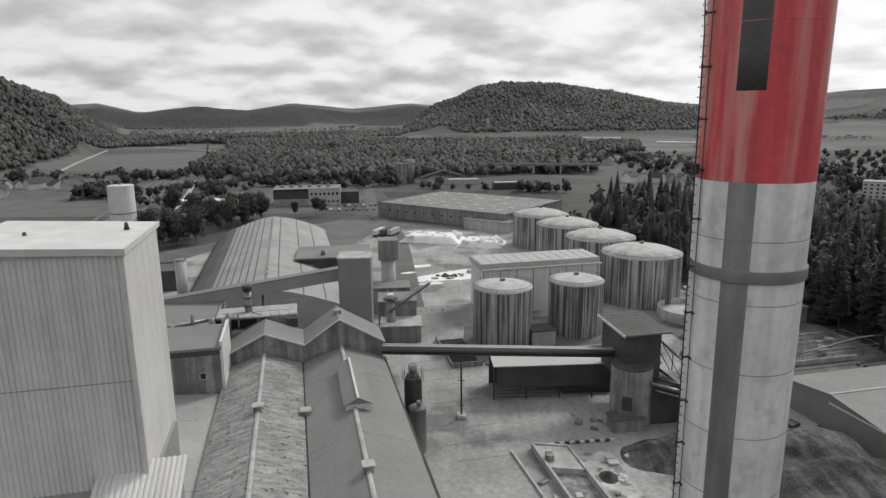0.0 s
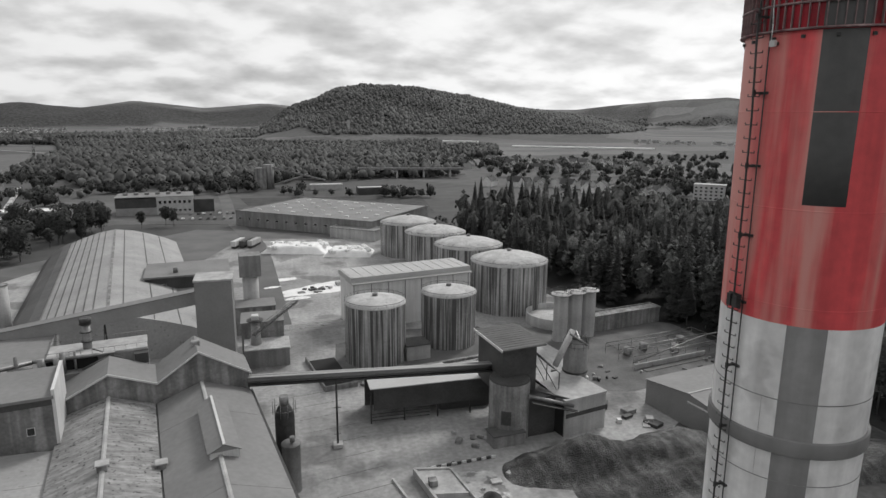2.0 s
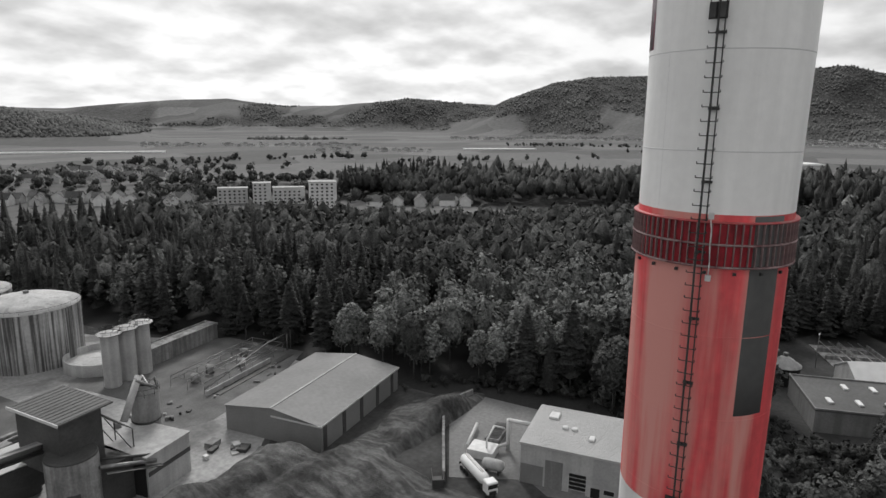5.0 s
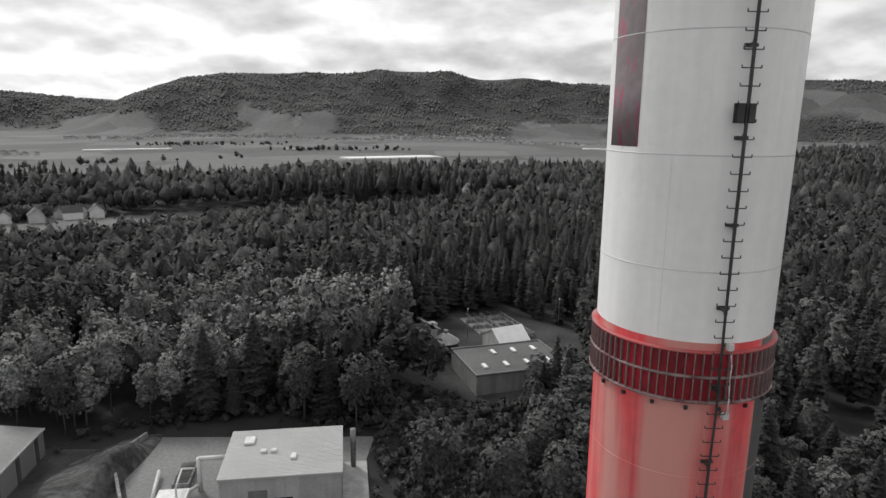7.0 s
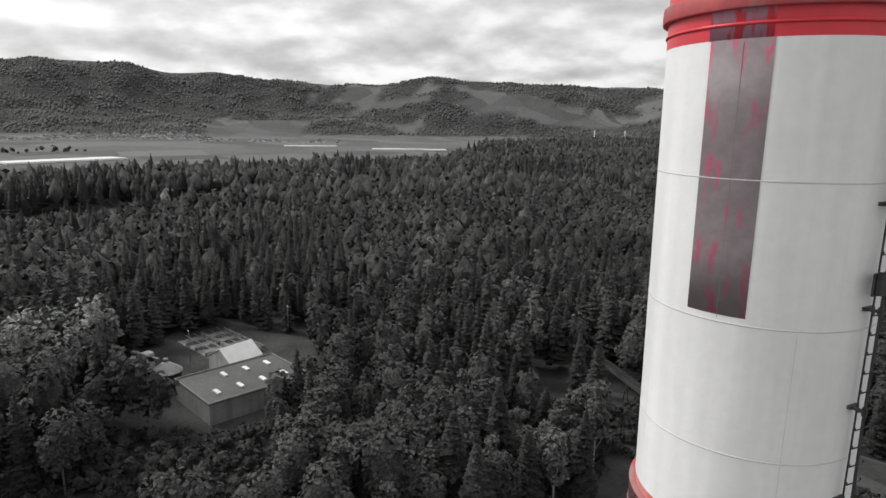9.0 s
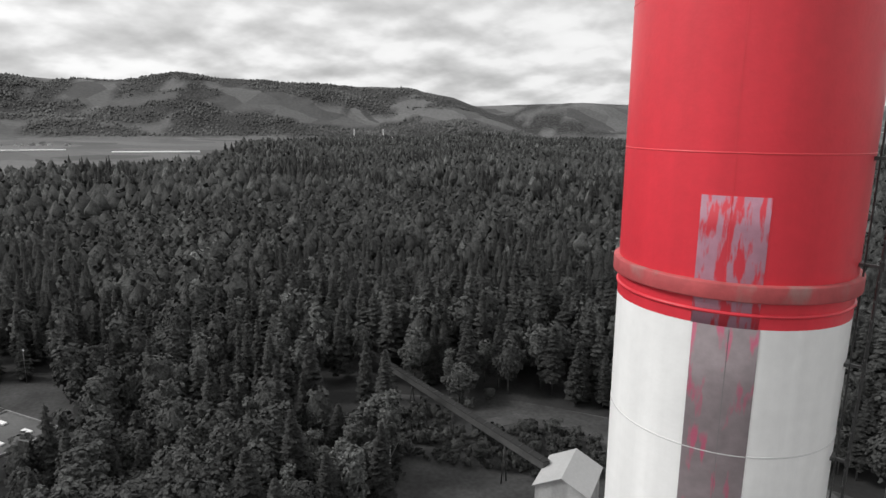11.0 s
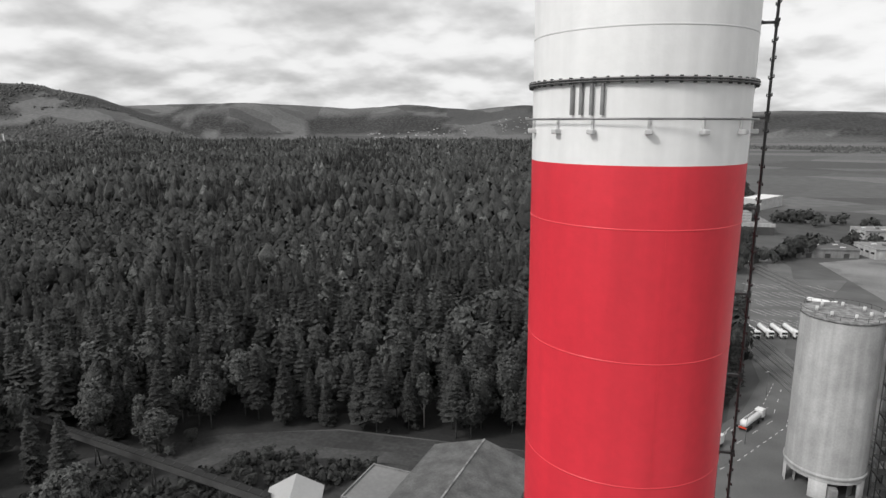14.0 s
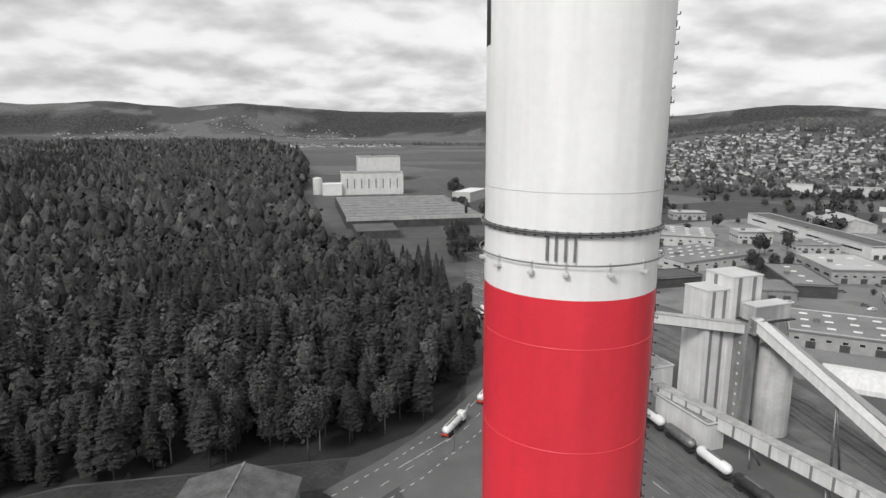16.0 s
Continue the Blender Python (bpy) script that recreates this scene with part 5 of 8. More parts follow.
part("roof", box(-3.8, 3.8, -3.2, 3.7, 4.4, 4.7), M_DARKWALL, eh)
sl = thing("slat_bank", "stepped concrete wall and pipes in front of the silos", "wall", 24, 152, 0, 12)
part("wall", box(-9, 16, 0, 1.0, 0, 2.2), M_CONC_D, sl)
part("pipe", rod(bmesh.new(), (-8, -1, 1.4), (18, -0.6, 1.4), 0.35, 8), M_STEEL, sl)
part("bin", box(-4, 2, -3, -0.5, 0, 2.4, 0.1), M_CONC, sl)
part("bin", box(5, 12, -3.4, -0.7, 0, 1.8, 0.1), M_GREYWALL, sl)
dy = thing("sunken_bay", "bay with a flat black floor and a low wall beside the silo", "wall", -8, 152, 0, 12)
# near-black floor sheet lying just above yard level
part("floor", box(0, 8, -8, 14, 0.07, 0.12), M_BLACK, dy)
part("wall", bx(box(-0.4, 0, -8, 14, 0, 1.5), -0.4, 8.4, -8.4, -8, 0, 1.5), M_CONC_D, dy)
for x, y in ((67.8, 168.0), (73.2, 169.3), (78.4, 170.6)):
    s = thing("additive_silo", "slim pale additive silo with a railed top", "silo", x, y, 0, 0, "three slim silos")
    part("wall", lathe([(2.25, 0), (2.25, 15.2)], 24), M_CONC, s)
    part("deck", cyl(3.3, 15.2, 15.4, 20), M_STEEL, s)
    part("dome", lathe([(2.2, 15.4), (1.4, 15.9), (0.1, 16.1)], 20), M_SILO_CAP, s)
    bm = lathe([(3.2, 16.4), (3.25, 16.45), (3.2, 16.5)], 20)
    for i in range(10):
        a = 0.628 * i
        rod(bm, (3.2 * math.cos(a), 3.2 * math.sin(a), 15.4), (3.2 * math.cos(a), 3.2 * math.sin(a), 16.45), 0.04, 4)
    part("handrail", bm, M_STEEL_DARK, s)
    part("hoop", lathe([(1.5, 17.4), (1.56, 17.45), (1.5, 17.5), (1.44, 17.45), (1.5, 17.4)], 16), M_STEEL_DARK, s)
    for i in range(5):
        a = 1.257 * i
        part("hoop_post", rod(bmesh.new(), (1.5 * math.cos(a), 1.5 * math.sin(a), 15.7), (1.5 * math.cos(a), 1.5 * math.sin(a), 17.45), 0.05, 4), M_STEEL_DARK, s)
    part("hatch", cyl(0.6, 15.4, 15.9, 10, cx=1.4, cy=-0.8), M_BOXW, s)
bs = thing("round_basin", "low round concrete basin with pale spoil inside", "basin", 74, 186)
part("wall", lathe([(10.5, 0), (10.5, 3.6), (10.0, 3.6), (10.0, 0.5)], 40), M_CONC, bs)
part("fill", cyl(10.0, 0, 1.6, 40), M_SILO_CAP, bs)
hall("long_retaining_building", "low stained building at the wood's edge", 95, 178, 28, 5, 5.2, 13, M_CONC_D, M_CONC_D)
pr = thing("pipe_rack", "open steel pipe rack with tanks and walkways", "pipe rack", 92, 152, 0, 13)
bm = bmesh.new()
for y in (-6, 0, 6):
    for x in range(-14, 22, 5):
        rod(bm, (x, y, 0), (x, y, 3.2), 0.10, 4)
    rod(bm, (-14, y, 3.2), (21, y, 3.2), 0.14, 5)
    rod(bm, (-14, y, 2.0), (21, y, 2.0), 0.10, 5)
for x in range(-14, 22, 5):
    rod(bm, (x, -6, 3.2), (x, 6, 3.2), 0.08, 4)
rod(bm, (-14, -6.2, 1.5), (14, -6.2, 5.8), 0.22, 6)
rod(bm, (14, -6.2, 5.8), (23, -6.2, 5.8), 0.22, 6)
rod(bm, (23, -6.2, 5.8), (23, -6.2, 0), 0.22, 6)
part("frame", bm, M_STEEL, pr)
part("low_wall", box(-15, 12, -8, -7.6, 0, 1.6), M_CONC, pr)
for x, y in ((-9, 2), (-2, 3), (6, -2), (13, 3)):
    part("tank", cyl(1.2, 0, 2.4, 14, cx=x, cy=y), M_CONC_D, pr)
part("dark_bund", box(-13, 20, -10.5, -8.2, 0.0, 0.25), M_DARKWALL, pr)
sh = thing("grey_shed", "large grey shed with a shallow gabled roof", "shed", 92.6, 112.3, 0, 12.5)
part("wall", gable_walls(27, -19, 19, 0, 6.2, 8.0), M_CLAD_STRIPE, sh)
sh_roof = part("roof", gable_roof(27, -19, 19, 6.25, 8.05, 0.3, 0.2), M_ROOF_SM, sh)
part("ridge_strip", box(-0.25, 0.25, -19.3, 19.3, 8.25, 8.36), M_CONC, sh)
for o in sh.children:
    o.matrix_basis = Matrix.Rotation(radians(-90), 4, "Z")
# dark strips standing proud of the wall paint the shade of recesses
for i in range(5):
    part("wall_recess", box(-18 + i * 8.2, -16.6 + i * 8.2, -13.62, -13.5, 0, 6.0), M_DARKWALL, sh)
part("edge_trim", bx(box(-19.35, 19.35, -13.85, -13.78, 6.1, 6.5), -19.35, -19.3, -13.8, 0, 6.1, 6.5), M_BOXW, sh)

# white-roofed process building and its yard
wb = thing("process_building", "pale rendered process building with a white ribbed roof", "building", 105.4, 44.2, 0, 13)
part("wall", box(-9.4, 9.4, -11.5, 11.5, 0, 8.7), M_CONC, wb)
part("roof", box(-9.7, 9.7, -11.8, 11.8, 8.7, 9.1), M_ROOF_P, wb)
for i in range(38):
    part("roof_rib", box(-9.6 + i * 0.51, -9.52 + i * 0.51, -11.8, 11.8, 9.1, 9.15), M_ROOF_P, wb)
for x, y, a, b in ((4.5, 7.5, 3.0, 2.2), (-0.2, 4.2, 1.2, 1.2), (-0.2, 2.2, 1.2, 1.2), (-3.0, -2.0, 2.0, 1.2)):
    part("roof_hatch", box(x - a / 2, x + a / 2, y - b / 2, y + b / 2, 9.1, 9.7, 0.15), M_CLAD, wb)
part("door", box(-9.48, -9.4, 2.6, 6.2, 0, 6.2), M_GREYWALL, wb, "tall grey sliding door")
part("dark_panel", box(-9.46, -9.4, 6.6, 11.4, 0, 4.4), M_CLAD_STRIPE, wb)
for k in range(5):
    part("door_panel", box(-9.48, -9.4, -2.2, 1.2, 0.1 + k * 0.9, 0.8 + k * 0.9), M_GLASS if k > 0 else M_GREYWALL, wb)
window(-9.4, -6.8, 1.2, 2.2, 1.2, wb, "-x")
# black panel over the wall, the doorway's inner shade put in as colour
part("entry", box(-9.5, -9.4, -5.0, -3.2, 0, 2.2), M_BLACK, wb)
part("vent_pipe", cyl(0.6, 0, 9.5, 14, cx=7, cy=-14), M_STEEL, wb)
part("side_base", box(-6, 9, -17, -11.6, 0, 0.5), M_CONC, wb)
for p, q, w in (((2, 11.5, 7.4), (2, 17.5, 7.4), 0.5), ((2, 17.5, 7.6), (2, 17.5, 0), 0.5), ((2, 17.5, 1.6), (-4, 22, 1.6), 0.4), ((-3, 21, 4.2), (4, 21.5, 4.2), 0.22), ((-3, 21, 4.2), (-3, 21, 0), 0.22), ((4, 21.5, 4.2), (4, 19, 4.2), 0.22)):
    part("duct", rod(bmesh.new(), p, q, w, 10), M_BOXW, wb)
part("gravel_tray", box(3, 12, 20, 23.5, 0.1, 1.4, 0.05), M_CONC_D, wb)
part("tray_fill", box(3.3, 11.7, 20.3, 23.2, 1.4, 1.45), M_EARTH, wb)
part("air_handler", box(-5, 0, 19, 25, 0.2, 2.2, 0.1), M_CLAD, wb)
part("duct", rod(bmesh.new(), (-2, 26, 1.2), (9, 27.5, 1.2), 0.4, 10), M_BOXW, wb)
bu = sheet("bund_yard", [(86, 66), (95, 52), (92, 46), (98, 30), (130, 30), (124, 84), (112, 84)], 0.07, M_PAVED, "concrete yard inside a low bund wall", "yard")
rw = thing("retaining_wall", "low concrete retaining wall above the pit", "wall")
part("wall", beam(beam(bmesh.new(), (84, 66, 0), (112, 86, 0), 0.6, 2.4), (112, 86, 0), (123, 84, 0), 0.5, 2.0), M_CONC_D, rw)
t = tanker(88.5, 61, 150, "works lorries")
t["label"] = "lorry with a white drum in the bunded yard"
pt = thing("pressure_tank", "pale horizontal pressure tank beside the building", "tank", 93.2, 59.5, 0, 13)
tb = lathe([(0.1, -2.6), (1.0, -2.2), (1.25, -1.5), (1.25, 1.5), (1.0, 2.2), (0.1, 2.6)], 18)
bmesh.ops.rotate(tb, verts=tb.verts, cent=(0, 0, 0), matrix=Matrix.Rotation(radians(90), 3, "X"))
bmesh.ops.translate(tb, verts=tb.verts, vec=(0, 0, 1.9))
part("shell", tb, M_CONC, pt)
part("saddle", bx(box(-0.9, 0.9, -1.6, -1.2, 0, 0.9), -0.9, 0.9, 1.2, 1.6, 0, 0.9), M_STEEL_DARK, pt)
sk_ = thing("skip", "open dark steel skip leaning on the wall", "skip", 82.5, 66.5, 0, 40)
part("tub", bx(bx(bx(box(-2.5, 2.5, -1.2, -1.1, 0.2, 2.4), -2.5, 2.5, 1.1, 1.2, 0.2, 2.4), -2.5, -2.4, -1.1, 1.1, 0.2, 2.4), -2.5, 2.5, -1.1, 1.1, 0.2, 0.3), M_DARKWALL, sk_)
rk = thing("red_barrier", "orange-red steel barrier frame by the chimney", "barrier", 33, 24, 0, 20)
part("frame", bx(bx(bx(box(-2, 2, -0.1, 0.1, 0.0, 0.3), -2, 2, -0.1, 0.1, 1.2, 1.5), -2, -1.7, -0.1, 0.1, 0.3, 1.2), 1.7, 2, -0.1, 0.1, 0.3, 1.2), M_RUST_RED, rk)

# earth heap in front of the shed
hx, hy = np.meshgrid(np.linspace(22, 128, 190), np.linspace(30, 114, 150))
hd = np.minimum.reduce([np.hypot((hx - 66) / 34, (hy - 84) / 25), np.hypot((hx - 105) / 24, (hy - 80) / 18), np.hypot((hx - 44) / 20, (hy - 98) / 10), np.hypot((hx - 60) / 30, (hy - 58) / 22)])
shed_gap = sstep((np.hypot(np.maximum(np.abs((hx - 92.6) * 0.976 + (hy - 112.3) * 0.216) - 20.5, 0), np.maximum(np.abs(-(hx - 92.6) * 0.216 + (hy - 112.3) * 0.976) - 14.6, 0))) / 6.0)
wb_gap = sstep((np.hypot(np.maximum(np.abs(hx - 105) - 20, 0), np.maximum(np.abs(hy - 55) - 24, 0))) / 4.0)
ridge_ = 7.5 * sstep(1.15 - np.hypot((hx - 66) / 21, (hy - 95) / 11))
hz = np.maximum(6.5 * sstep(1.0 - hd), ridge_) * (0.85 + 0.12 * fbm(hx, hy, 9.0, 3)) * shed_gap * wb_gap + (0.5 * fbm(hx, hy, 4.0, 5) + 0.3 * fbm(hx, hy * 0.4, 1.5, 41)) * sstep(1.2 - hd) * wb_gap * shed_gap - 0.25
hi_ = np.arange(hx.size).reshape(hx.shape)
hq = np.stack([hi_[:-1, :-1], hi_[:-1, 1:], hi_[1:, 1:], hi_[1:, :-1]], -1).reshape(-1, 4)
hz = hz + np.clip(hz, 0, 1.5) * (0.45 * fbm(hx, hy, 2.6, 31) - 0.5 * np.abs(fbm(hx, hy, 6.0, 33)) + 0.25)
heap = grid_mesh("earth_heap", np.stack([hx, hy, hz], -1).reshape(-1, 3), hq, M_EARTH)
heap.data.polygons.foreach_set("use_smooth", np.ones(len(hq), bool))
tagged(heap, "broad heap of bare earth with gullies and tufts", "earth", kind="structure")

# broken foundations and clutter in the yard
r = random.Random(11)
for i in range(12):
    x, y = r.uniform(9, 28), r.uniform(76, 104)
    t = thing("concrete_slab", "broken concrete slab lying on old foundations", "slab", x, y, 0.15, r.uniform(0, 90), "broken foundations")
    a, b, h = r.uniform(0.3, 1.1), r.uniform(0.3, 0.8), r.uniform(0.15, 0.5)
    part("slab", box(-a, a, -b, b, 0, h, 0.06), r.choice((M_CONC, M_CONC_D, M_SILO_CAP)), t)
fo = thing("foundation_wall", "broken foundation basin of low concrete walls", "wall")
for p, q, h in (((9.2, 101.3), (15.6, 72), 1.5), ((16.4, 100.0), (22.4, 72), 1.5), ((9.2, 101.3), (16.2, 100.2), 1.5), ((11.2, 92.6), (17.8, 91.6), 1.3)):
    part("wall", beam(bmesh.new(), (*p, 0), (*q, 0), 0.55, h), M_CONC, fo)
part("raised_slab", prism([(9.6, 100.9), (16.1, 99.9), (17.6, 92.0), (11.5, 92.9)], 0.1, 1.2), M_CONC, fo)
part("pit_floor", prism([(11.6, 92.2), (17.7, 91.2), (21.8, 72.4), (15.8, 72.4)], 0.08, 0.13), M_CONC_D, fo)
part("machine_block", box(11.0, 12.6, 94.5, 96.3, 1.2, 2.4, 0.08), M_CONC_D, fo)
kb = thing("yard_kerb", "long low kerb between road and foundations", "kerb")
part("kerb", beam(beam(bmesh.new(), (4.8, 100.3, 0), (8.9, 84.3, 0), 0.45, 0.5), (8.9, 84.3, 0), (12.2, 71, 0), 0.45, 0.5), M_CONC, kb)
sheet("broken_slab", [(16.8, 100.6), (24.8, 99.6), (26.2, 90), (27.8, 80), (29.5, 72), (22.9, 72), (19.9, 85)], 0.13, M_SLAB, "cracked pale concrete slab with soil stains", "slab")
n = 18
px, py = np.meshgrid(np.linspace(-1, 1, n), np.linspace(-1, 1, n))
ii = np.arange(n * n).reshape(n, n)
sp_ = grid_mesh("soil_pile", np.stack([px * 1.9, py * 2.4, 1.1 * sstep(1 - np.hypot(px, py)) * (1 + 0.2 * fbm(px * 2, py * 2, 0.6, 8)) - 0.02], -1).reshape(-1, 3), np.stack([ii[:-1, :-1], ii[:-1, 1:], ii[1:, 1:], ii[1:, :-1]], -1).reshape(-1, 4), M_ROUGH)
sp_.matrix_basis = pose(22.2, 90.5, 0.13)
tagged(sp_, "small dark pile of soil on the slab", "pile")
for i in range(16):
    p = Vector((10.2, 102.3, 0.07)).lerp(Vector((26.5, 104.2, 0.07)), i / 15)
    br_ = thing("barrier_block", "small plastic barrier block set out in a row", "barrier", p.x, p.y, p.z, 7, "row of barrier blocks")
    part("block", box(-0.45, 0.45, -0.2, 0.2, 0, 0.6, 0.06), M_BOXW if i % 2 else M_DARKWALL, br_)
for i in range(34):
    x, y = r.choice(((58, 118), (62, 113), (-8, 240), (66, 110), (3, 245), (60, 138)))
    t = thing("stacked_material", "small stack of stored material in the yard", "stack", x + r.uniform(-5, 5), y + r.uniform(-5, 5), 0.06, r.uniform(0, 90), "stored stacks")
    a, b, h = r.uniform(0.5, 1.6), r.uniform(0.4, 1.2), r.uniform(0.3, 1.5)
    part("pallet_load", box(-a, a, -b, b, 0, h, 0.05), r.choice((M_DARKWALL, M_CONC, M_BOXW, M_GREYWALL)), t)
for i in range(70):
    x, y, sx, sy = r.choice(((33, 150, 14, 5), (90, 142, 16, 4), (24, 112, 6, 4), (66, 140, 6, 6), (10, 148, 8, 3), (48, 150, 6, 8)))
    t = thing("rubble_piece", "grey piece of rubble on dirty ground", "rubble", x + r.uniform(-sx, sx), y + r.uniform(-sy, sy), 0.06, r.uniform(0, 180), "scattered rubble")
    a, b, h = r.uniform(0.25, 1.0), r.uniform(0.2, 0.7), r.uniform(0.2, 0.9)
    part("stone", box(-a, a, -b, b, 0, h, 0.12), r.choice((M_CONC, M_CONC_D, M_GREYWALL, M_DARKWALL)), t)
for i in range(9):
    p = Vector((4.5, 98)).lerp(Vector((-6, 150)), i / 8)
    t = thing("road_seam", "thin dark joint across the yard concrete", "joint", p.x - 5, p.y, 0, 13, kind="structure")
    part("joint", box(-6, 6, -0.08, 0.08, 0.055, 0.068), M_TRACKB, t)
lat = thing("yard_gantry", "low white lattice gantry across the yard", "gantry")
part("lattice", lattice(bmesh.new(), (-24, 190, 1.0), (6, 196, 1.0), 1.2, 1.4, 16), M_BOXW, lat)
for k, (x, y, a, b, h) in enumerate(((-14, 322, 17, 9, 3.6), (12, 310, 12, 9, 3.0))):
    n = 26
    px, py = np.meshgrid(np.linspace(-1, 1, n), np.linspace(-1, 1, n))
    pz = h * np.minimum(1, 3.2 * (1 - np.maximum(abs(px), abs(py)))) * (1 + 0.10 * fbm(px * a, py * b, 1.3, k)) - 0.05
    ii = np.arange(n * n).reshape(n, n)
    qq = np.stack([ii[:-1, :-1], ii[:-1, 1:], ii[1:, 1:], ii[1:, :-1]], -1).reshape(-1, 4)
    o = grid_mesh("salt_mound", np.stack([px * a, py * b, pz], -1).reshape(-1, 3), qq, M_SALT)
    o.matrix_basis = pose(x, y, 0.06, 0, 0, -14)
    tagged(o, "long heap of white bagged material", "heap")
for k, (x, y, a, b) in enumerate(((-7, 243, 15, 7), (4, 252, 10, 4), (-20, 262, 6, 2.5), (-14, 232, 5, 2), (-24, 250, 3, 1.6), (12, 266, 4, 1.5))):
    th = np.linspace(0, 2 * np.pi, 72, endpoint=False)
    q = 1 + 0.30 * fbm(np.cos(th) * 3, np.sin(th) * 3, 1.2, 50 + k)
    sheet("white_spill", [(float(x + a * u * math.cos(t)), float(y + b * u * math.sin(t) + 0.25 * a * u * math.cos(t))) for u, t in zip(q, th)], 0.09 + 0.004 * k, M_SALT, "white powder spilt over the yard", "spill")
r = random.Random(15)
for i in range(46):
    u, v = r.uniform(-1, 1), r.uniform(-1, 1)
    x, y = (-14 + 15 * u, 322 + 7 * v) if i % 2 else (12 + 10 * u, 310 + 7 * v)
    t = thing("white_sack", "bulky white sack on the stacked heap", "sack", x, y, (3.1 if i % 2 else 2.5), r.uniform(0, 90), "white sacks")
    part("sack", box(-1.1, 1.1, -1.0, 1.0, -0.5, 1.1, 0.35), M_SALT, t)

# further north: dispatch hall, offices, storage
hall("dispatch_hall", "large flat-roofed dispatch hall with roof lights", 10, 408, 100, 74, 9.5, -36.5, M_GREYWALL, M_ROOF_M, lights=34, windows=14)
hall("hall_annex", "low pale annex before the dispatch hall", 20, 352, 30, 12, 6, -36.5, M_CONC, M_ROOF_M)
of = thing("office_building", "white and black office building with ribbon windows", "building", -112, 475, 0, 8)
part("wall", box(-26, 6, -12, 12, 0, 11.5), M_WALL, of)
part("dark_upper", box(-26.1, 0, -12.1, 12.1, 5.2, 11.7), M_DARKWALL, of, "black upper storey")
part("white_block", box(0.1, 24, -13, 14, 0, 12.5), M_WALL, of)
part("dark_wing", box(24.1, 38, -6, 14, 0, 9), M_DARKWALL, of)
part("flat_roof", box(-26.3, 24.2, -13.2, 14.2, 12.5, 12.8), M_ROOF_M, of)
for i in range(7):
    window(2.4 + i * 3.2, -13, 7.6, 1.9, 2.2, of)
    if i > 2:
        window(2.4 + i * 3.2, -13, 2.0, 1.9, 1.6, of)
for i in range(6):
    part("roof_unit", box(-22 + i * 7, -19 + i * 7, 0, 3, 12.8, 14.4, 0.1), M_STEEL, of)
ag = thing("gravel_plant", "grey gravel plant tower with inclined conveyors", "plant", -48, 612, 0, 0)
part("tower", box(-5, 5, -5, 5, 0, 20), M_CONC_D, ag)
part("silo", cyl(5, 0, 23, 20, cx=7, cy=3), M_CONC_D, ag)
part("conveyor", beam(beam(bmesh.new(), (8, 0, 20), (60, 10, 6), 2, 1.5), (12, 0, 3), (44, 8, 12), 2, 1.5), M_STEEL, ag)
hall("white_store", "long low white store", 12, 600, 30, 9, 5, 5, M_WALL, M_WHITE_SHEET)
hall("open_barn", "dark open barn with a pale roof", 52, 560, 28, 14, 6, 5, M_DARKWALL, M_ROOF_P)
vb = thing("road_viaduct", "long low concrete road viaduct among trees", "bridge", 110, 700, 0, -8)
part("deck", box(-60, 60, -5, 5, 9, 11), M_CONC_D, vb)
part("parapet", box(-60, 60, -5.2, -4.9, 11, 12), M_CONC, vb)
for x in (-45, -15, 15, 45):
    part("pier", box(x - 1, x + 1, -4, 4, 0, 9), M_CONC, vb)
for i in range(3):
    b = thing("lorry_trailer", "boxy lorry trailer parked by the dispatch hall", "trailer", -45 + i * 4.2, 338, 0.1, -20, "parked trailers")
    part("body", box(-1.25, 1.25, -6, 6, 1.2, 3.9, 0.08), (M_BOXW, M_DARKWALL, M_CONC)[i], b)
    part("chassis", box(-1.0, 1.0, -5.8, 5.8, 0.2, 1.2), M_STEEL_DARK, b)
for i in range(16):
    car(-88 + (i % 8) * 5.0 + r.uniform(-1, 1), 436 + (i // 8) * 22, 90 + r.uniform(-6, 6), r.choice((M_BOXW, M_DARKWALL, M_STEEL)))
for i in range(5):
    car(-180 + i * 7, 420 + i * 4, r.uniform(0, 180), r.choice((M_BOXW, M_DARKWALL, M_STEEL)))


def track(line, name="railway_track"):
    t = thing(name, "railway track on dark ballast with steel rails", "railway", kind="structure")
    bm, rl = bmesh.new(), bmesh.new()
    for (x0, y0), (x1, y1) in zip(line, line[1:]):
        beam(bm, (x0, y0, 0.0), (x1, y1, 0.0), 3.4, 0.30)
        d = Vector((x1 - x0, y1 - y0, 0)).normalized()
        s = Vector((d.y, -d.x, 0)) * 0.75
        for k in (-1, 1):
            beam(rl, Vector((x0, y0, 0.3)) + s * k, Vector((x1, y1, 0.3)) + s * k, 0.14, 0.16)
    part("ballast", bm, M_TRACKB, t)
    part("rails", rl, M_STEEL, t)


for k in range(5):
    track([(-150 - k * 8, 250 - k * 2), (-205 - k * 9, 400), (-250 - k * 8, 540), (-330 - k * 5, 800), (-420 - k * 2, 1120), (-560, 1500)])
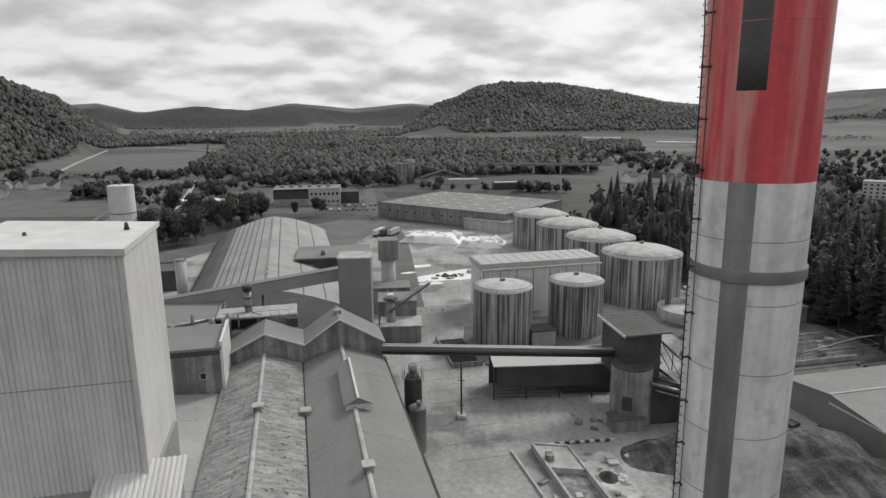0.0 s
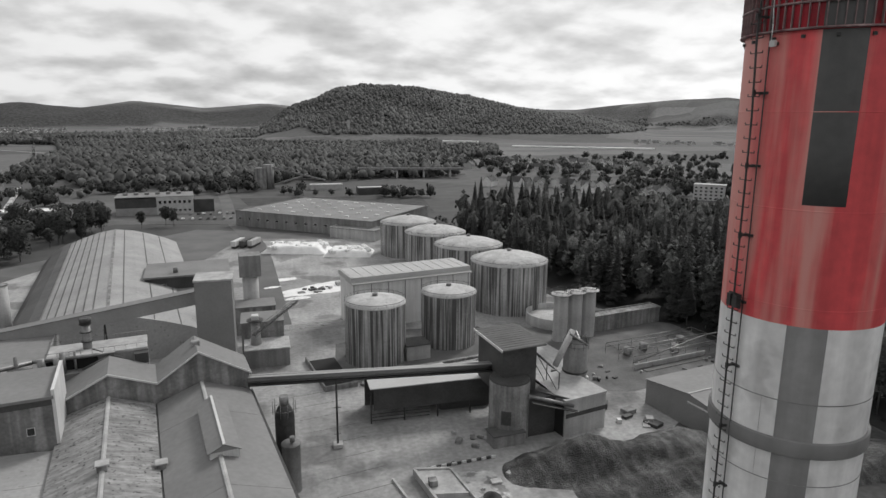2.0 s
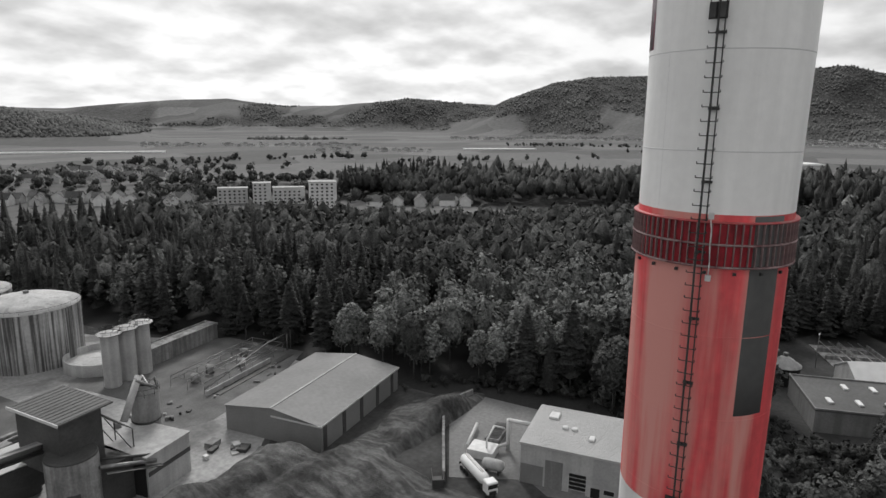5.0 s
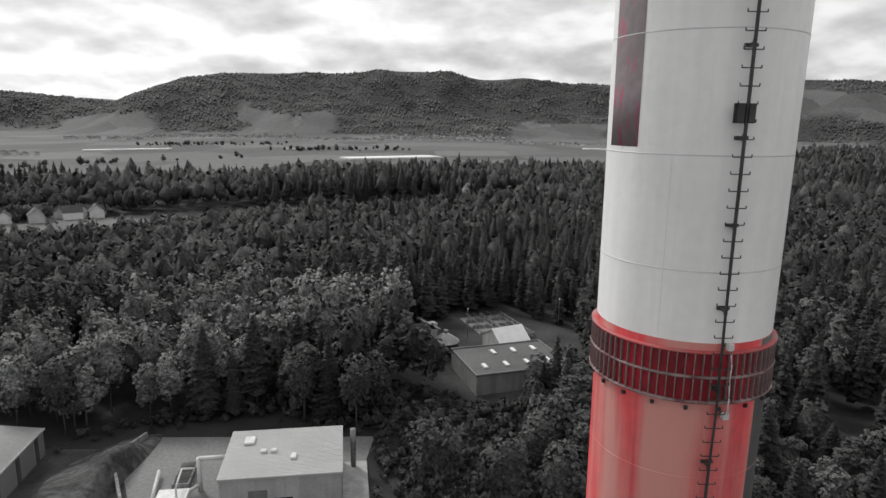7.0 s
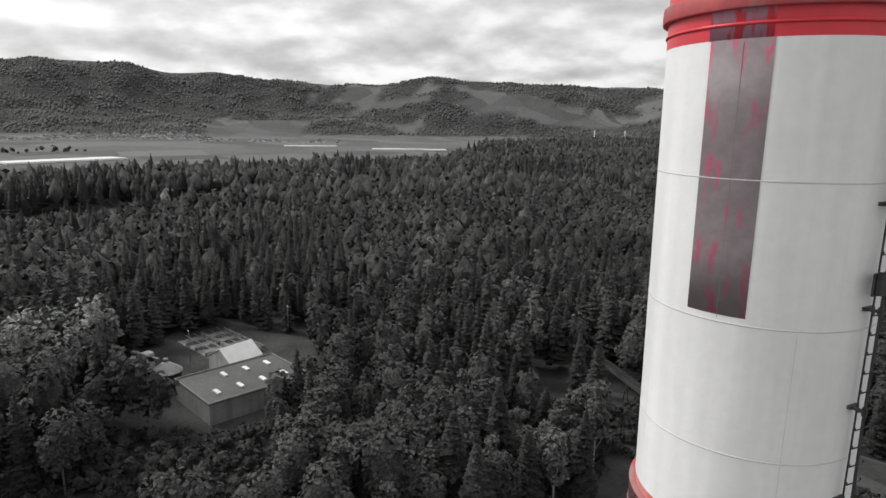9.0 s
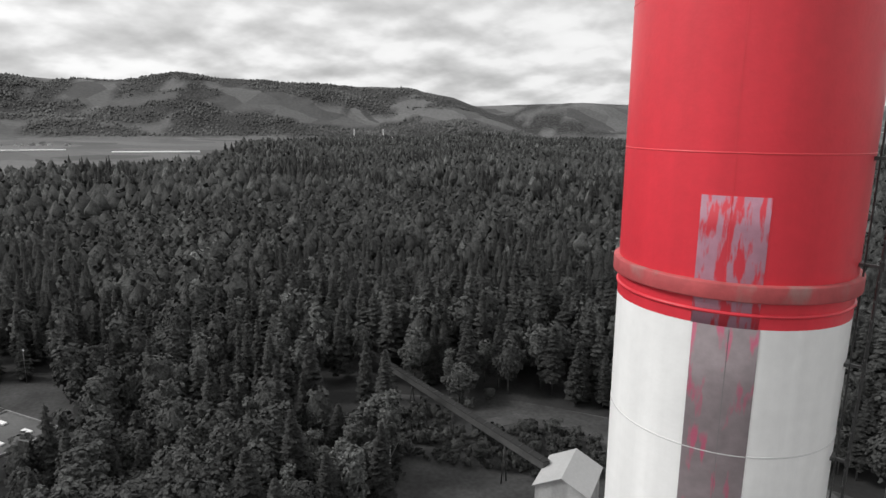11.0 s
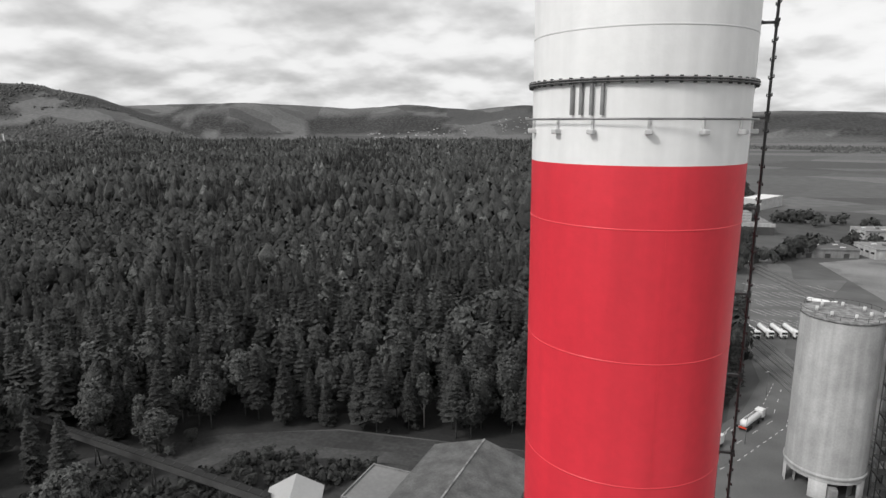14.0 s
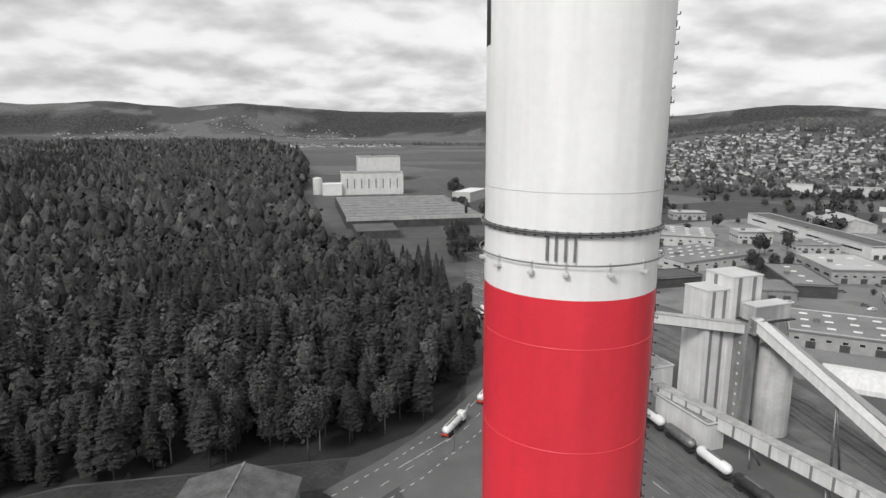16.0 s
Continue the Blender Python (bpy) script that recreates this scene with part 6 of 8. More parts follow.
for k in range(9):
    p = Vector((-195, 425)).lerp(Vector((-262, 640)), k / 9)
    wg = thing("goods_wagon", "covered goods wagon in a standing train", "wagon", p.x, p.y, 0.45, 17.5, "standing goods train")
    part("body", box(-1.4, 1.4, -10.5, 10.5, 1.1, 3.8, 0.3), M_SILO_CAP if k % 3 else M_BOXW, wg)
    part("bogie", bx(box(-1.1, 1.1, -8, -5, 0, 1.0), -1.1, 1.1, 5, 8, 0, 1.0), M_STEEL_DARK, wg)

# ---------------------------------------------------------------- south works
for x, y in ((-45.9, -153.8), (-66.5, -157.0)):
    s = thing("cement_silo", "tall pale concrete cement silo on a split base", "silo", x, y, 0, 0, "tall cement silos")
    part("wall", lathe([(8.7, 4.6), (8.7, 43.4)], 56), M_CONC, s)
    part("foot_ring", lathe([(8.8, 5.6), (9.0, 5.7), (9.0, 6.4), (8.8, 6.5)], 56), M_CONC, s)
    part("roof", cyl(8.9, 43.4, 43.9, 48), M_CONC_D, s)
    for i in range(5):
        a = radians(8 + 72 * i)
        part("base_pier", lathe([(8.65, 0), (8.65, 4.6), (6.4, 4.6), (6.4, 0)], 6, a, a + radians(26)), M_CONC, s)
    part("core", cyl(3.4, 0, 4.6, 20), M_DARKWALL, s)
    part("loading_spout", box(-1.0, 1.0, 7.6, 9.4, 0, 3.6, 0.1), M_GREYWALL, s)
    for i in range(7):
        a = 0.9 * i
        part("roof_vent", cyl(0.35, 43.9, 45.0, 8, cx=5.5 * math.cos(a), cy=5.5 * math.sin(a)), M_BOXW, s)
    bm = lathe([(8.8, 44.9), (8.85, 44.95), (8.8, 45.0)], 40)
    for i in range(20):
        a = 2 * math.pi * i / 20
        rod(bm, (8.8 * math.cos(a), 8.8 * math.sin(a), 43.9), (8.8 * math.cos(a), 8.8 * math.sin(a), 44.95), 0.04, 4)
    part("handrail", bm, M_STEEL_DARK, s)
pb = thing("silo_penthouse", "white box house on top of the silo", "house", -68.5, -158, 43.9, 10)
part("wall", box(-4, 4, -3.5, 3.5, 0, 4.4), M_CLAD, pb)
part("roof", box(-4.2, 4.2, -3.7, 3.7, 4.4, 4.7), M_BOXW, pb)
lt = thing("silo_stair", "dark steel zigzag stair between the silos", "stair", -56.3, -149.5, 0, 10)
bm = bmesh.new()
for x in (-1.3, 1.3):
    for y in (-1.3, 1.3):
        rod(bm, (x, y, 0), (x, y, 44), 0.12, 4)
for k in range(12):
    z = 3.6 * k
    bx(bm, -1.5, 1.5, -1.5, 1.5, z, z + 0.15)
    rod(bm, (-1.3, 1.3 * (-1) ** k, z), (1.3, 1.3 * (-1) ** k, z + 3.6), 0.16, 4)
    rod(bm, (1.6, -1.5, z + 1.1), (1.6, 1.5, z + 1.1), 0.05, 4)
part("stair_frame", bm, M_STEEL_DARK, lt)
part("hoist_roof", prism([(-2.5, -2.5), (2.5, -2.5), (2.5, 2.5), (-2.5, 2.5)], 44.2, 45.4), M_BOXW, lt)

ld = thing("loading_tower", "pale sheeted loading tower with dark vertical strips", "tower", -105, -162, 0, 13)
part("main_block", box(-5.5, 5.5, -5.5, 5.5, 0, 45.6), M_CLAD, ld, "tall pale block")
part("main_roof", box(-5.7, 5.7, -5.7, 5.7, 45.6, 46.0), M_BOXW, ld)
part("east_block", box(5.6, 13.5, -5, 4.5, 0, 42.0), M_CLAD, ld)
part("east_roof", box(5.6, 13.7, -5.2, 4.7, 42.0, 42.3), M_BOXW, ld)
part("west_block", box(-12.5, -5.6, -4, 6.5, 0, 33.4), M_CLAD, ld)
part("head_deck", box(-12.0, 3.2, 3.5, 12.5, 33.4, 33.8), M_STEEL_DARK, ld)
part("head_box", box(-10.8, 2.4, 6.6, 11.5, 33.8, 38.2), M_CONC, ld)
part("head_panel", box(-5.5, 2.2, 11.5, 11.56, 34.2, 37.9), M_CLAD_DARK, ld)
part("head_roof", box(-11.0, 2.6, 6.4, 11.7, 38.2, 38.5), M_BOXW, ld)
part("lift_shaft", box(-0.4, 3.4, 5.6, 10.4, 0, 33.3), M_GREYWALL, ld)
part("shaft_cap", box(-0.6, 3.6, 10.45, 13.2, 30.5, 34.6), M_CONC_D, ld)
part("annex_silo", lathe([(4.7, 0), (4.7, 26), (0.1, 26.4)], 36), M_CONC, ld).location = (-5.4, 13.4, 0)
for x in (-3.2, 2.2):
    part("dark_strip", box(x, x + 1.3, 5.5, 5.56, 3, 45.5), M_CLAD_STRIPE, ld)
for x in (6.6, 10.6):
    part("dark_strip", box(x, x + 1.1, 4.5, 4.56, 3, 41.8), M_CLAD_STRIPE, ld)
part("dark_strip", box(5.5, 5.56, -2, -0.6, 42.4, 45.4), M_CLAD_STRIPE, ld)
part("dark_strip", box(-10.2, -8.8, 6.5, 6.56, 26, 33), M_CLAD_STRIPE, ld)
for i in range(9):
    part("shaft_window", box(3.4, 3.46, 7.6, 8.3, 4 + i * 3.2, 4.7 + i * 3.2), M_BOXW, ld)


def gallery(name, label, p, q, w, h, material, strips=0, legs=()):
    t = thing(name, label, "conveyor")
    p, q = Vector(p), Vector(q)
    part("tube", beam(bmesh.new(), p, q, w, h), material, t)
    part("roof", beam(bmesh.new(), p + Vector((0, 0, h + 0.02)), q + Vector((0, 0, h + 0.02)), w + 0.4, 0.18), M_CONC, t)
    part("under_rail", beam(bmesh.new(), p - Vector((0, 0, 0.35)), q - Vector((0, 0, 0.35)), w * 0.7, 0.3), M_STEEL_DARK, t)
    d = (q - p).normalized()
    for i in range(strips):
        a = p.lerp(q, (i + 0.5) / strips)
        part("dark_strip", beam(bmesh.new(), a, a + d * 0.7, w + 0.10, h - 0.05), M_CLAD_STRIPE, t)
    for f in legs:
        a = p.lerp(q, f)
        s = d.cross(Vector((0, 0, 1))).normalized() * 2.2
        part("trestle", rod(rod(bmesh.new(), a, (a + s + d * 2.0) * Vector((1, 1, 0)), 0.3, 6), a, (a - s + d * 2.0) * Vector((1, 1, 0)), 0.3, 6), M_STEEL, t)
    return t


gallery("link_gallery", "pale link gallery from silo to loading tower", (-76, -157, 33.2), (-104, -153.6, 29.8), 2.6, 2.8, M_CLAD)
gallery("inclined_gallery", "pale inclined conveyor gallery down to the yard", (-105.5, -151, 32.4), (-124, -110, 8.0), 3.4, 3.0, M_CLAD, legs=(0.55,))
gallery("inclined_gallery", "darker inclined conveyor gallery beside the pale one", (-108.5, -151, 31.4), (-132, -110, 6.0), 2.6, 2.4, M_CLAD_DARK)
gallery("loading_bridge", "long pale loading bridge with dark strips above the rails", (-84.5, -166, 6.4), (-110, -93, 5.4), 3.4, 3.6, M_CLAD, 14, (0.45, 0.72))
hall("loading_shed", "pale wagon loading shed over the rails", -88.5, -152, 6, 22, 8.0, 13, M_CLAD, M_CONC_D)
hall("rail_house", "pale block at the silo foot with a flat roof", -83, -172, 12, 14, 15, 13, M_CLAD, M_CONC, windows=1)
for k, x in enumerate((-80.5, -85.5, -74.5)):
    track([(x - 12, -60 - k), (x, -112), (x + 0.5 + 12, -165), (x + 30, -240), (x + 50, -330)], "siding_track")
for k in range(3):
    track([(-118 - 5 * k, -60), (-127 - 5 * k, -125), (-128 - 5 * k, -165), (-110 - 5 * k, -260), (-60 - 5 * k, -420)], "main_line_track")
sheet("track_bed", [(-112, -60), (-140, -60), (-146, -130), (-144, -200), (-110, -300), (-90, -290), (-118, -190), (-118, -120)], 0.03, M_TRACKB, "dark ballast bed of the railway", "railway")
for k, m in ((0, M_WHITE_SHEET), (1, M_STEEL), (2, M_WHITE_SHEET), (3, M_STEEL_DARK), (4, M_WHITE_SHEET)):
    p = Vector((-80.2, -158.5)).lerp(Vector((-89.8, -104)), k / 4)
    wg = thing("tank_wagon", "rounded tank wagon standing on the siding", "wagon", p.x, p.y, 0.45, 9.5, "tank wagons")
    tb = lathe([(0.1, -6.2), (0.9, -5.9), (1.45, -5.0), (1.45, 5.0), (0.9, 5.9), (0.1, 6.2)], 20)
    bmesh.ops.rotate(tb, verts=tb.verts, cent=(0, 0, 0), matrix=Matrix.Rotation(radians(90), 3, "X"))
    bmesh.ops.translate(tb, verts=tb.verts, vec=(0, 0, 2.6))
    part("tank", tb, m, wg)
    part("frame", box(-1.2, 1.2, -6.4, 6.4, 0.8, 1.15), M_STEEL_DARK, wg)
    part("bogie", bx(box(-1.0, 1.0, -5.4, -3.2, 0, 0.8), -1.0, 1.0, 3.2, 5.4, 0, 0.8), M_STEEL_DARK, wg)
    part("walkway", box(-0.35, 0.35, -3, 3, 4.05, 4.15), M_STEEL, wg)
for k in range(4):
    yl = thing("yard_marking", "white hatched bay lines painted on asphalt", "marking", -74 + k * 3.2, -138 + 6.5 * k, 0, 15, kind="structure")
    part("paint", box(-0.1, 0.1, -3, 3, 0.062, 0.075), M_PAINT, yl)

# tiled gable building, conveyor head house and forest conveyor
tb_ = thing("tiled_building", "broad building under a dark tiled gable roof", "building", 33.4, -129.3, 0, -5)
part("wall", gable_walls(25, 2, 40, 0, 7.6, 11.4), M_GREYWALL, tb_)
part("roof", gable_roof(25, 2, 40, 7.8, 11.6, 0.7, 0.25), M_TILE, tb_, "dark weathered roof tiles")
part("ridge_tiles", box(-0.2, 0.2, 1.3, 40.7, 11.8, 12.0), M_CONC_D, tb_)
hall("low_store", "low flat-roofed store beside the tiled building", 55, -113, 11, 15, 4.2, -5, M_GREYWALL, M_ROOF_SM)
hh = thing("conveyor_head_house", "pale head house with a ribbed gable roof", "house", 64.2, -90.5, 0, 22)
part("wall", gable_walls(10.5, -6, 6, 0, 11.5, 14.2), M_CONC, hh)
part("roof", gable_roof(10.5, -6, 6, 11.6, 14.3, 0.5, 0.15), M_ROOF_P, hh, "white ribbed roof")
# darker strip on the wall paints the shade below the eaves
part("wall_shadow_gap", box(-5.28, -5.25, -5, 5, 10.4, 11.3), M_CLAD_STRIPE, hh)
fc = thing("forest_conveyor", "dark covered conveyor running into the wood", "conveyor")
fp, fq = Vector((69, -89.5, 11.2)), Vector((175, -116.5, 2.5))
part("tube", beam(bmesh.new(), fp, fq, 1.6, 1.6), M_DARKWALL, fc)
part("cover", beam(bmesh.new(), fp + Vector((0, 0, 1.75)), fq + Vector((0, 0, 1.75)), 1.8, 0.15), M_BLACK, fc)
bm = bmesh.new()
for i in range(30):
    a = fp.lerp(fq, (i + 0.5) / 30)
    bx(bm, a.x - 0.08, a.x + 0.08, a.y - 0.9, a.y + 0.9, a.z + 1.9, a.z + 1.98)
part("cover_rib", bm, M_STEEL_DARK, fc)
for f in (0.14, 0.36, 0.58, 0.80):
    a = fp.lerp(fq, f)
    part("leg", rod(rod(bmesh.new(), a, (a.x, a.y - 0.9, 0), 0.16, 6), a, (a.x, a.y + 0.9, 0), 0.16, 6), M_STEEL_DARK, fc)

# lorries, lamps and road paint
tanker(-19.8, -160.5, 148, red=True)
tanker(-33.5, -181.5, 150, red=True)
for i in range(4):
    tanker(-46 - i * 5.2, -273 - i * 1.6, 12)
tanker(-84, -330, 60)
for x, y in ((-18.6, -148.5), (-30.5, -169), (-41.5, -206), (-60, -388)):
    lamp_post(x, y, -40)


def dashes(line, n, w, ln, label, lift=0.115):
    t = thing("lane_marking", label, "marking", kind="structure")
    bm = bmesh.new()
    P = [Vector((x, y, 0)) for x, y in line]
    seg = [(b - a).length for a, b in zip(P, P[1:])]
    tot = sum(seg)
    for i in range(n):
        s, k = tot * (i + 0.2) / n, 0
        while s > seg[k]:
            s -= seg[k]
            k += 1
        d = (P[k + 1] - P[k]).normalized()
        a = P[k] + d * s
        nn = Vector((d.y, -d.x, 0)) * w / 2
        up = Vector((0, 0, lift))
        v = [bm.verts.new(q + up) for q in (a - nn, a + nn, a + d * ln + nn, a + d * ln - nn)]
        bm.faces.new(v)
    bmesh.ops.recalc_face_normals(bm, faces=bm.faces[:])
    part("paint", bm, M_PAINT, t)


dashes([(12 + 2.5, -130), (-2.5, -146.5), (-20, -165.5), (-36.5, -189), (-46, -219)], 30, 0.22, 1.6, "white dashed edge line on asphalt")
dashes([(10, -126), (-5.5, -141), (-24, -162), (-40, -186.5), (-48.5, -218)], 12, 0.18, 3.0, "white dashed centre line on asphalt")
dashes([(6, -122), (-8.5, -136), (-27, -158), (-43.5, -184), (-52, -216)], 30, 0.22, 1.6, "white dashed edge line on asphalt")
dashes([(0.5, -138.5), (-15, -153), (-22, -167), (-37, -191)], 3, 0.18, 24, "thin white lane line on asphalt")
for row in range(5):
    p, q = Vector((-52 - row * 1.5, -290 - row * 18)), Vector((-78 - row * 4.5, -296 - row * 18))
    for i in range(9):
        a = p.lerp(q, i / 8)
        b = thing("bay_line", "slanted white lorry bay line", "marking", a.x, a.y, 0, 35, kind="structure")
        part("paint", box(-0.12, 0.12, -6, 6, 0.122, 0.135), M_PAINT, b)

# clearing plant in the wood
hall("treatment_building", "low treatment building with a flat dark roof", 172, -4, 22, 30, 6.0, 22, M_GREYWALL, M_ROOF_D, lights=7)
can = thing("white_canopy", "white pitched canopy over a treatment tank", "canopy", 192, -3.5, 0, 32)
part("roof", extrude_y([(-5.4, 5.2), (0.0, 9.0), (6.2, 5.8), (6.2, 6.0), (0.0, 9.25), (-5.4, 5.4)], -6, 6), M_WHITE_SHEET, can)
part("wall", extrude_y([(-5.0, 0), (5.8, 0), (5.8, 5.8), (0, 8.9), (-5.0, 5.2)], -5.8, 5.8), M_CONC, can)
for x, y, rr_ in ((195, 25.0, 3.3), (186, 16.5, 4.2)):
    s = thing("dark_tank", "dark tank under a pale conical roof", "tank", x, y, 0, 0, "conical-roofed tanks")
    part("wall", lathe([(rr_, 0), (rr_, 5.6)], 28), M_BLACK, s)
    part("cone_roof", lathe([(rr_ + 0.3, 5.4), (rr_ + 0.25, 5.7), (0.7, 8.2), (0.1, 8.5)], 28), M_CONC, s)
    part("top_cap", cyl(0.7, 8.2, 9.2, 10), M_STEEL, s)
tw_ = thing("pump_tower", "pale pump tower joining two dark tanks", "tower", 190, 21.5, 0, 35)
part("shaft", box(-1.5, 1.5, -1.3, 1.3, 0, 10.2), M_CONC, tw_)
part("walkway", beam(bmesh.new(), (-6, 0.5, 9.4), (6.5, 0.5, 9.0), 1.0, 0.5), M_STEEL, tw_)
sheet("treatment_yard", [(150, -20), (210, -34), (246, -6), (240, 14), (205, 34), (170, 30), (152, 16)], 0.05, M_ROUGH, "dark grassy yard of the treatment plant", "yard")
bt = thing("settling_basins", "open rectangular settling basins with pipe walkways", "basin", 218, 0, 0, 25)
for i in range(4):
    for j in range(2):
        part("basin_wall", bx(bx(box(-14 + i * 7, -7.3 + i * 7, j * 9 - 9, j * 9 - 8.6, 0, 1.6), -14 + i * 7, -13.6 + i * 7, j * 9 - 8.6, j * 9, 0, 1.6), -13.6 + i * 7, -7.3 + i * 7, j * 9 - 8.5, j * 9, 0, 0.4), M_CONC_D, bt)
for k in range(5):
    part("pipe", rod(bmesh.new(), (-22, -6 + 3 * k, 1.9), (14, -6 + 3 * k, 1.9), 0.18, 6), M_STEEL, bt)
for x, y in ((222, -24), (205, 10)):
    lamp_post(x, y, 90, 11)

# western trading estate
random.seed(3)
for x, y, w, d, h, rot, wl_, rf, n in ((-193, -222, 40, 34, 7, -33, M_WALL, M_ROOF_M, 12), (-235, -309, 22, 52, 7, -17, M_DARKWALL, M_ROOF_SM, 4), (-205, -292, 24, 22, 6, -17, M_GREYWALL, M_ROOF_M, 0), (-281, -331, 36, 46, 8, -12, M_WALL, M_ROOF_P, 4),
                                      (-236, -448, 46, 46, 8, -25, M_WALL, M_ROOF_PALE, 14), (-205, -372, 56, 40, 7, 20, M_WALL, M_ROOF_M, 22), (-164, -322, 34, 18, 6, 8, M_DARKWALL, M_ROOF_D, 0), (-347, -448, 20, 160, 9, -4, M_CLAD, M_ROOF_D, 0),
                                      (-310, -400, 30, 24, 7, -10, M_WALL, M_ROOF_M, 5), (-330, -300, 44, 40, 7, -30, M_WALL, M_ROOF_PALE, 10), (-262, -250, 36, 24, 6, -33, M_CONC, M_ROOF_SM, 6), (-290, -440, 26, 18, 9, -10, M_WALL, M_ROOF_P, 2),
                                      (-165, -480, 46, 26, 7, 13, M_CONC, M_ROOF_M, 5), (-115, -470, 40, 22, 6, 13, M_GREYWALL, M_ROOF_D, 4), (-185, -560, 52, 22, 7, 13, M_CONC, M_ROOF_M, 9), (-300, -560, 30, 18, 7, -10, M_WALL, M_ROOF_P, 0), (-400, -350, 60, 40, 9, -20, M_WALL, M_ROOF_P, 6)):
    hall("trading_hall", "flat-roofed trading hall with pale roof lights", x, y, w, d, h, rot, wl_, rf, lights=n, windows=7 if wl_ is M_WALL else 0, group="trading estate halls", north=True)
bn = thing("gabled_barn", "long barn under a pale shallow gabled roof", "barn", -412, -500, 0, -20)
part("wall", gable_walls(34, -34, 34, 0, 7, 11), M_WALL, bn)
part("roof", gable_roof(34, -34, 34, 7.1, 11.1, 0.6, 0.25), M_ROOF_P, bn)
for i in range(9):
    part("window", box(16.98, 17.05, -30 + i * 7, -27 + i * 7, 2, 4), M_WIN, bn)
ab = thing("arched_store", "long white arched store beside the railway", "store", -176, -168, 0, 55)
part("shell", extrude_y([(7 * math.cos(math.pi * i / 12), 6.5 * math.sin(math.pi * i / 12)) for i in range(13)], -26, 26), M_CLAD, ab)
part("end_door", box(-2, 2, -26.1, -26, 0, 4), M_CLAD_STRIPE, ab)
for i in range(46):
    car(-165 - random.uniform(0, 120), -245 - random.uniform(0, 230), random.uniform(0, 180), random.choice((M_BOXW, M_DARKWALL, M_STEEL, M_WHITE_SHEET)))
# timber and steel works at the end of the wood
hall("factory_hall", "wide low factory hall with a grey sheet roof", -30, -620, 122, 166, 9, 6, M_DARKWALL, M_ROOF_OLD, cat="factory")
fh_ = bpy.data.objects["factory_hall"]
for i in range(9):
    part("roof_seam", box(-60, 60, -80 + i * 19, -79.2 + i * 19, 9.0, 9.35), M_CONC_D, fh_)
part("front_fascia", box(-61.4, 61.4, 82.9, 83.5, 6.6, 9.6), M_CONC, fh_)
part("flue", cyl(1.4, 9, 22, 12, cx=-48, cy=70), M_STEEL_DARK, fh_)
for i in range(9):
    t = thing("lorry_trailer", "white box trailer parked behind the factory hall", "trailer", -26 + i * 5, -708, 0.1, 6, "factory trailers")
    part("body", box(-1.3, 1.3, -5, 5, 1.1, 3.9, 0.08), M_WHITE_SHEET, t)
    part("chassis", box(-1.0, 1.0, -4.8, 4.8, 0.2, 1.1), M_STEEL_DARK, t)
hall("factory_annex", "lower dark-roofed factory annex", -2, -502, 34, 40, 6, 6, M_DARKWALL, M_ROOF_D, cat="factory")
fb_ = hall("factory_block", "pale factory block with tall window slots", -2, -815, 78, 34, 27, 4, M_CLAD, M_ROOF_M, cat="factory")
for i in range(8):
    part("window_slot", box(-32 + i * 9, -30.4 + i * 9, 17.0, 17.1, 8, 20), M_CLAD_STRIPE, fb_)
hall("factory_tower", "tall pale high-bay store", -14, -1010, 66, 40, 37, 4, M_CLAD, M_ROOF_M, cat="factory")
hall("white_works", "white works building at the wood's edge", 48, -800, 24, 20, 14, 4, M_WHITE_SHEET, M_WHITE_SHEET, cat="factory")
silo("works_silo", "pale works silo beside the factory", 66, -805, 6, 20, 2, M_CLAD, M_CLAD, rail=False)
hall("office_block", "long white office block with dark windows", -118, -735, 58, 22, 11, 60, M_WALL, M_WHITE_SHEET, windows=16, cat="office")

# ---------------------------------------------------------------- houses
HK = []
for k, (w, d, e, rg) in enumerate(((9, 11, 5.2, 9.0), (10, 13, 6.0, 10.5), (12, 15, 5.0, 9.2), (8, 9, 4.2, 7.6))):
    t = thing("house", "small gabled house with pale walls and dark roof", "house", 0, 0, -200, 0, "village houses")
    part("wall", gable_walls(w, -d / 2, d / 2, 0, e, rg - 0.2), M_HOUSE, t)
    part("roof", gable_roof(w, -d / 2, d / 2, e, rg, 0.5, 0.2), M_HROOF, t)
    part("flue", box(1.0, 1.7, 1.0, 1.7, e + 1, rg + 0.9), M_GREYWALL, t)
    HK.append(t)
rh = random.Random(21)


def village(cx, cy, rx, ry, n, rot):
    ca, sa = math.cos(radians(rot)), math.sin(radians(rot))
    for i in range(n):
        u, v = rh.uniform(-1, 1) * rx, rh.uniform(-1, 1) * ry
        x, y = cx + u * ca - v * sa, cy + u * sa + v * ca
        z = float(terrain(x, y)) - 0.3
        copy_thing(HK[rh.randrange(4)], pose(x, y, z, 0, 0, rot + rh.choice((0, 90)) + rh.uniform(-8, 8)))


village(300, 850, 200, 85, 130, -35)
village(245, 560, 90, 22, 28, -45)
village(424, 342, 50, 12, 15, -50)
village(-640, -960, 300, 140, 120, 140)
village(-400, 585, 66, 45, 32, 60)
village(-560, -560, 90, 40, 12, 40)
for t in HK:
    for c_ in list(t.children):
        bpy.data.objects.remove(c_)
    bpy.data.objects.remove(t)
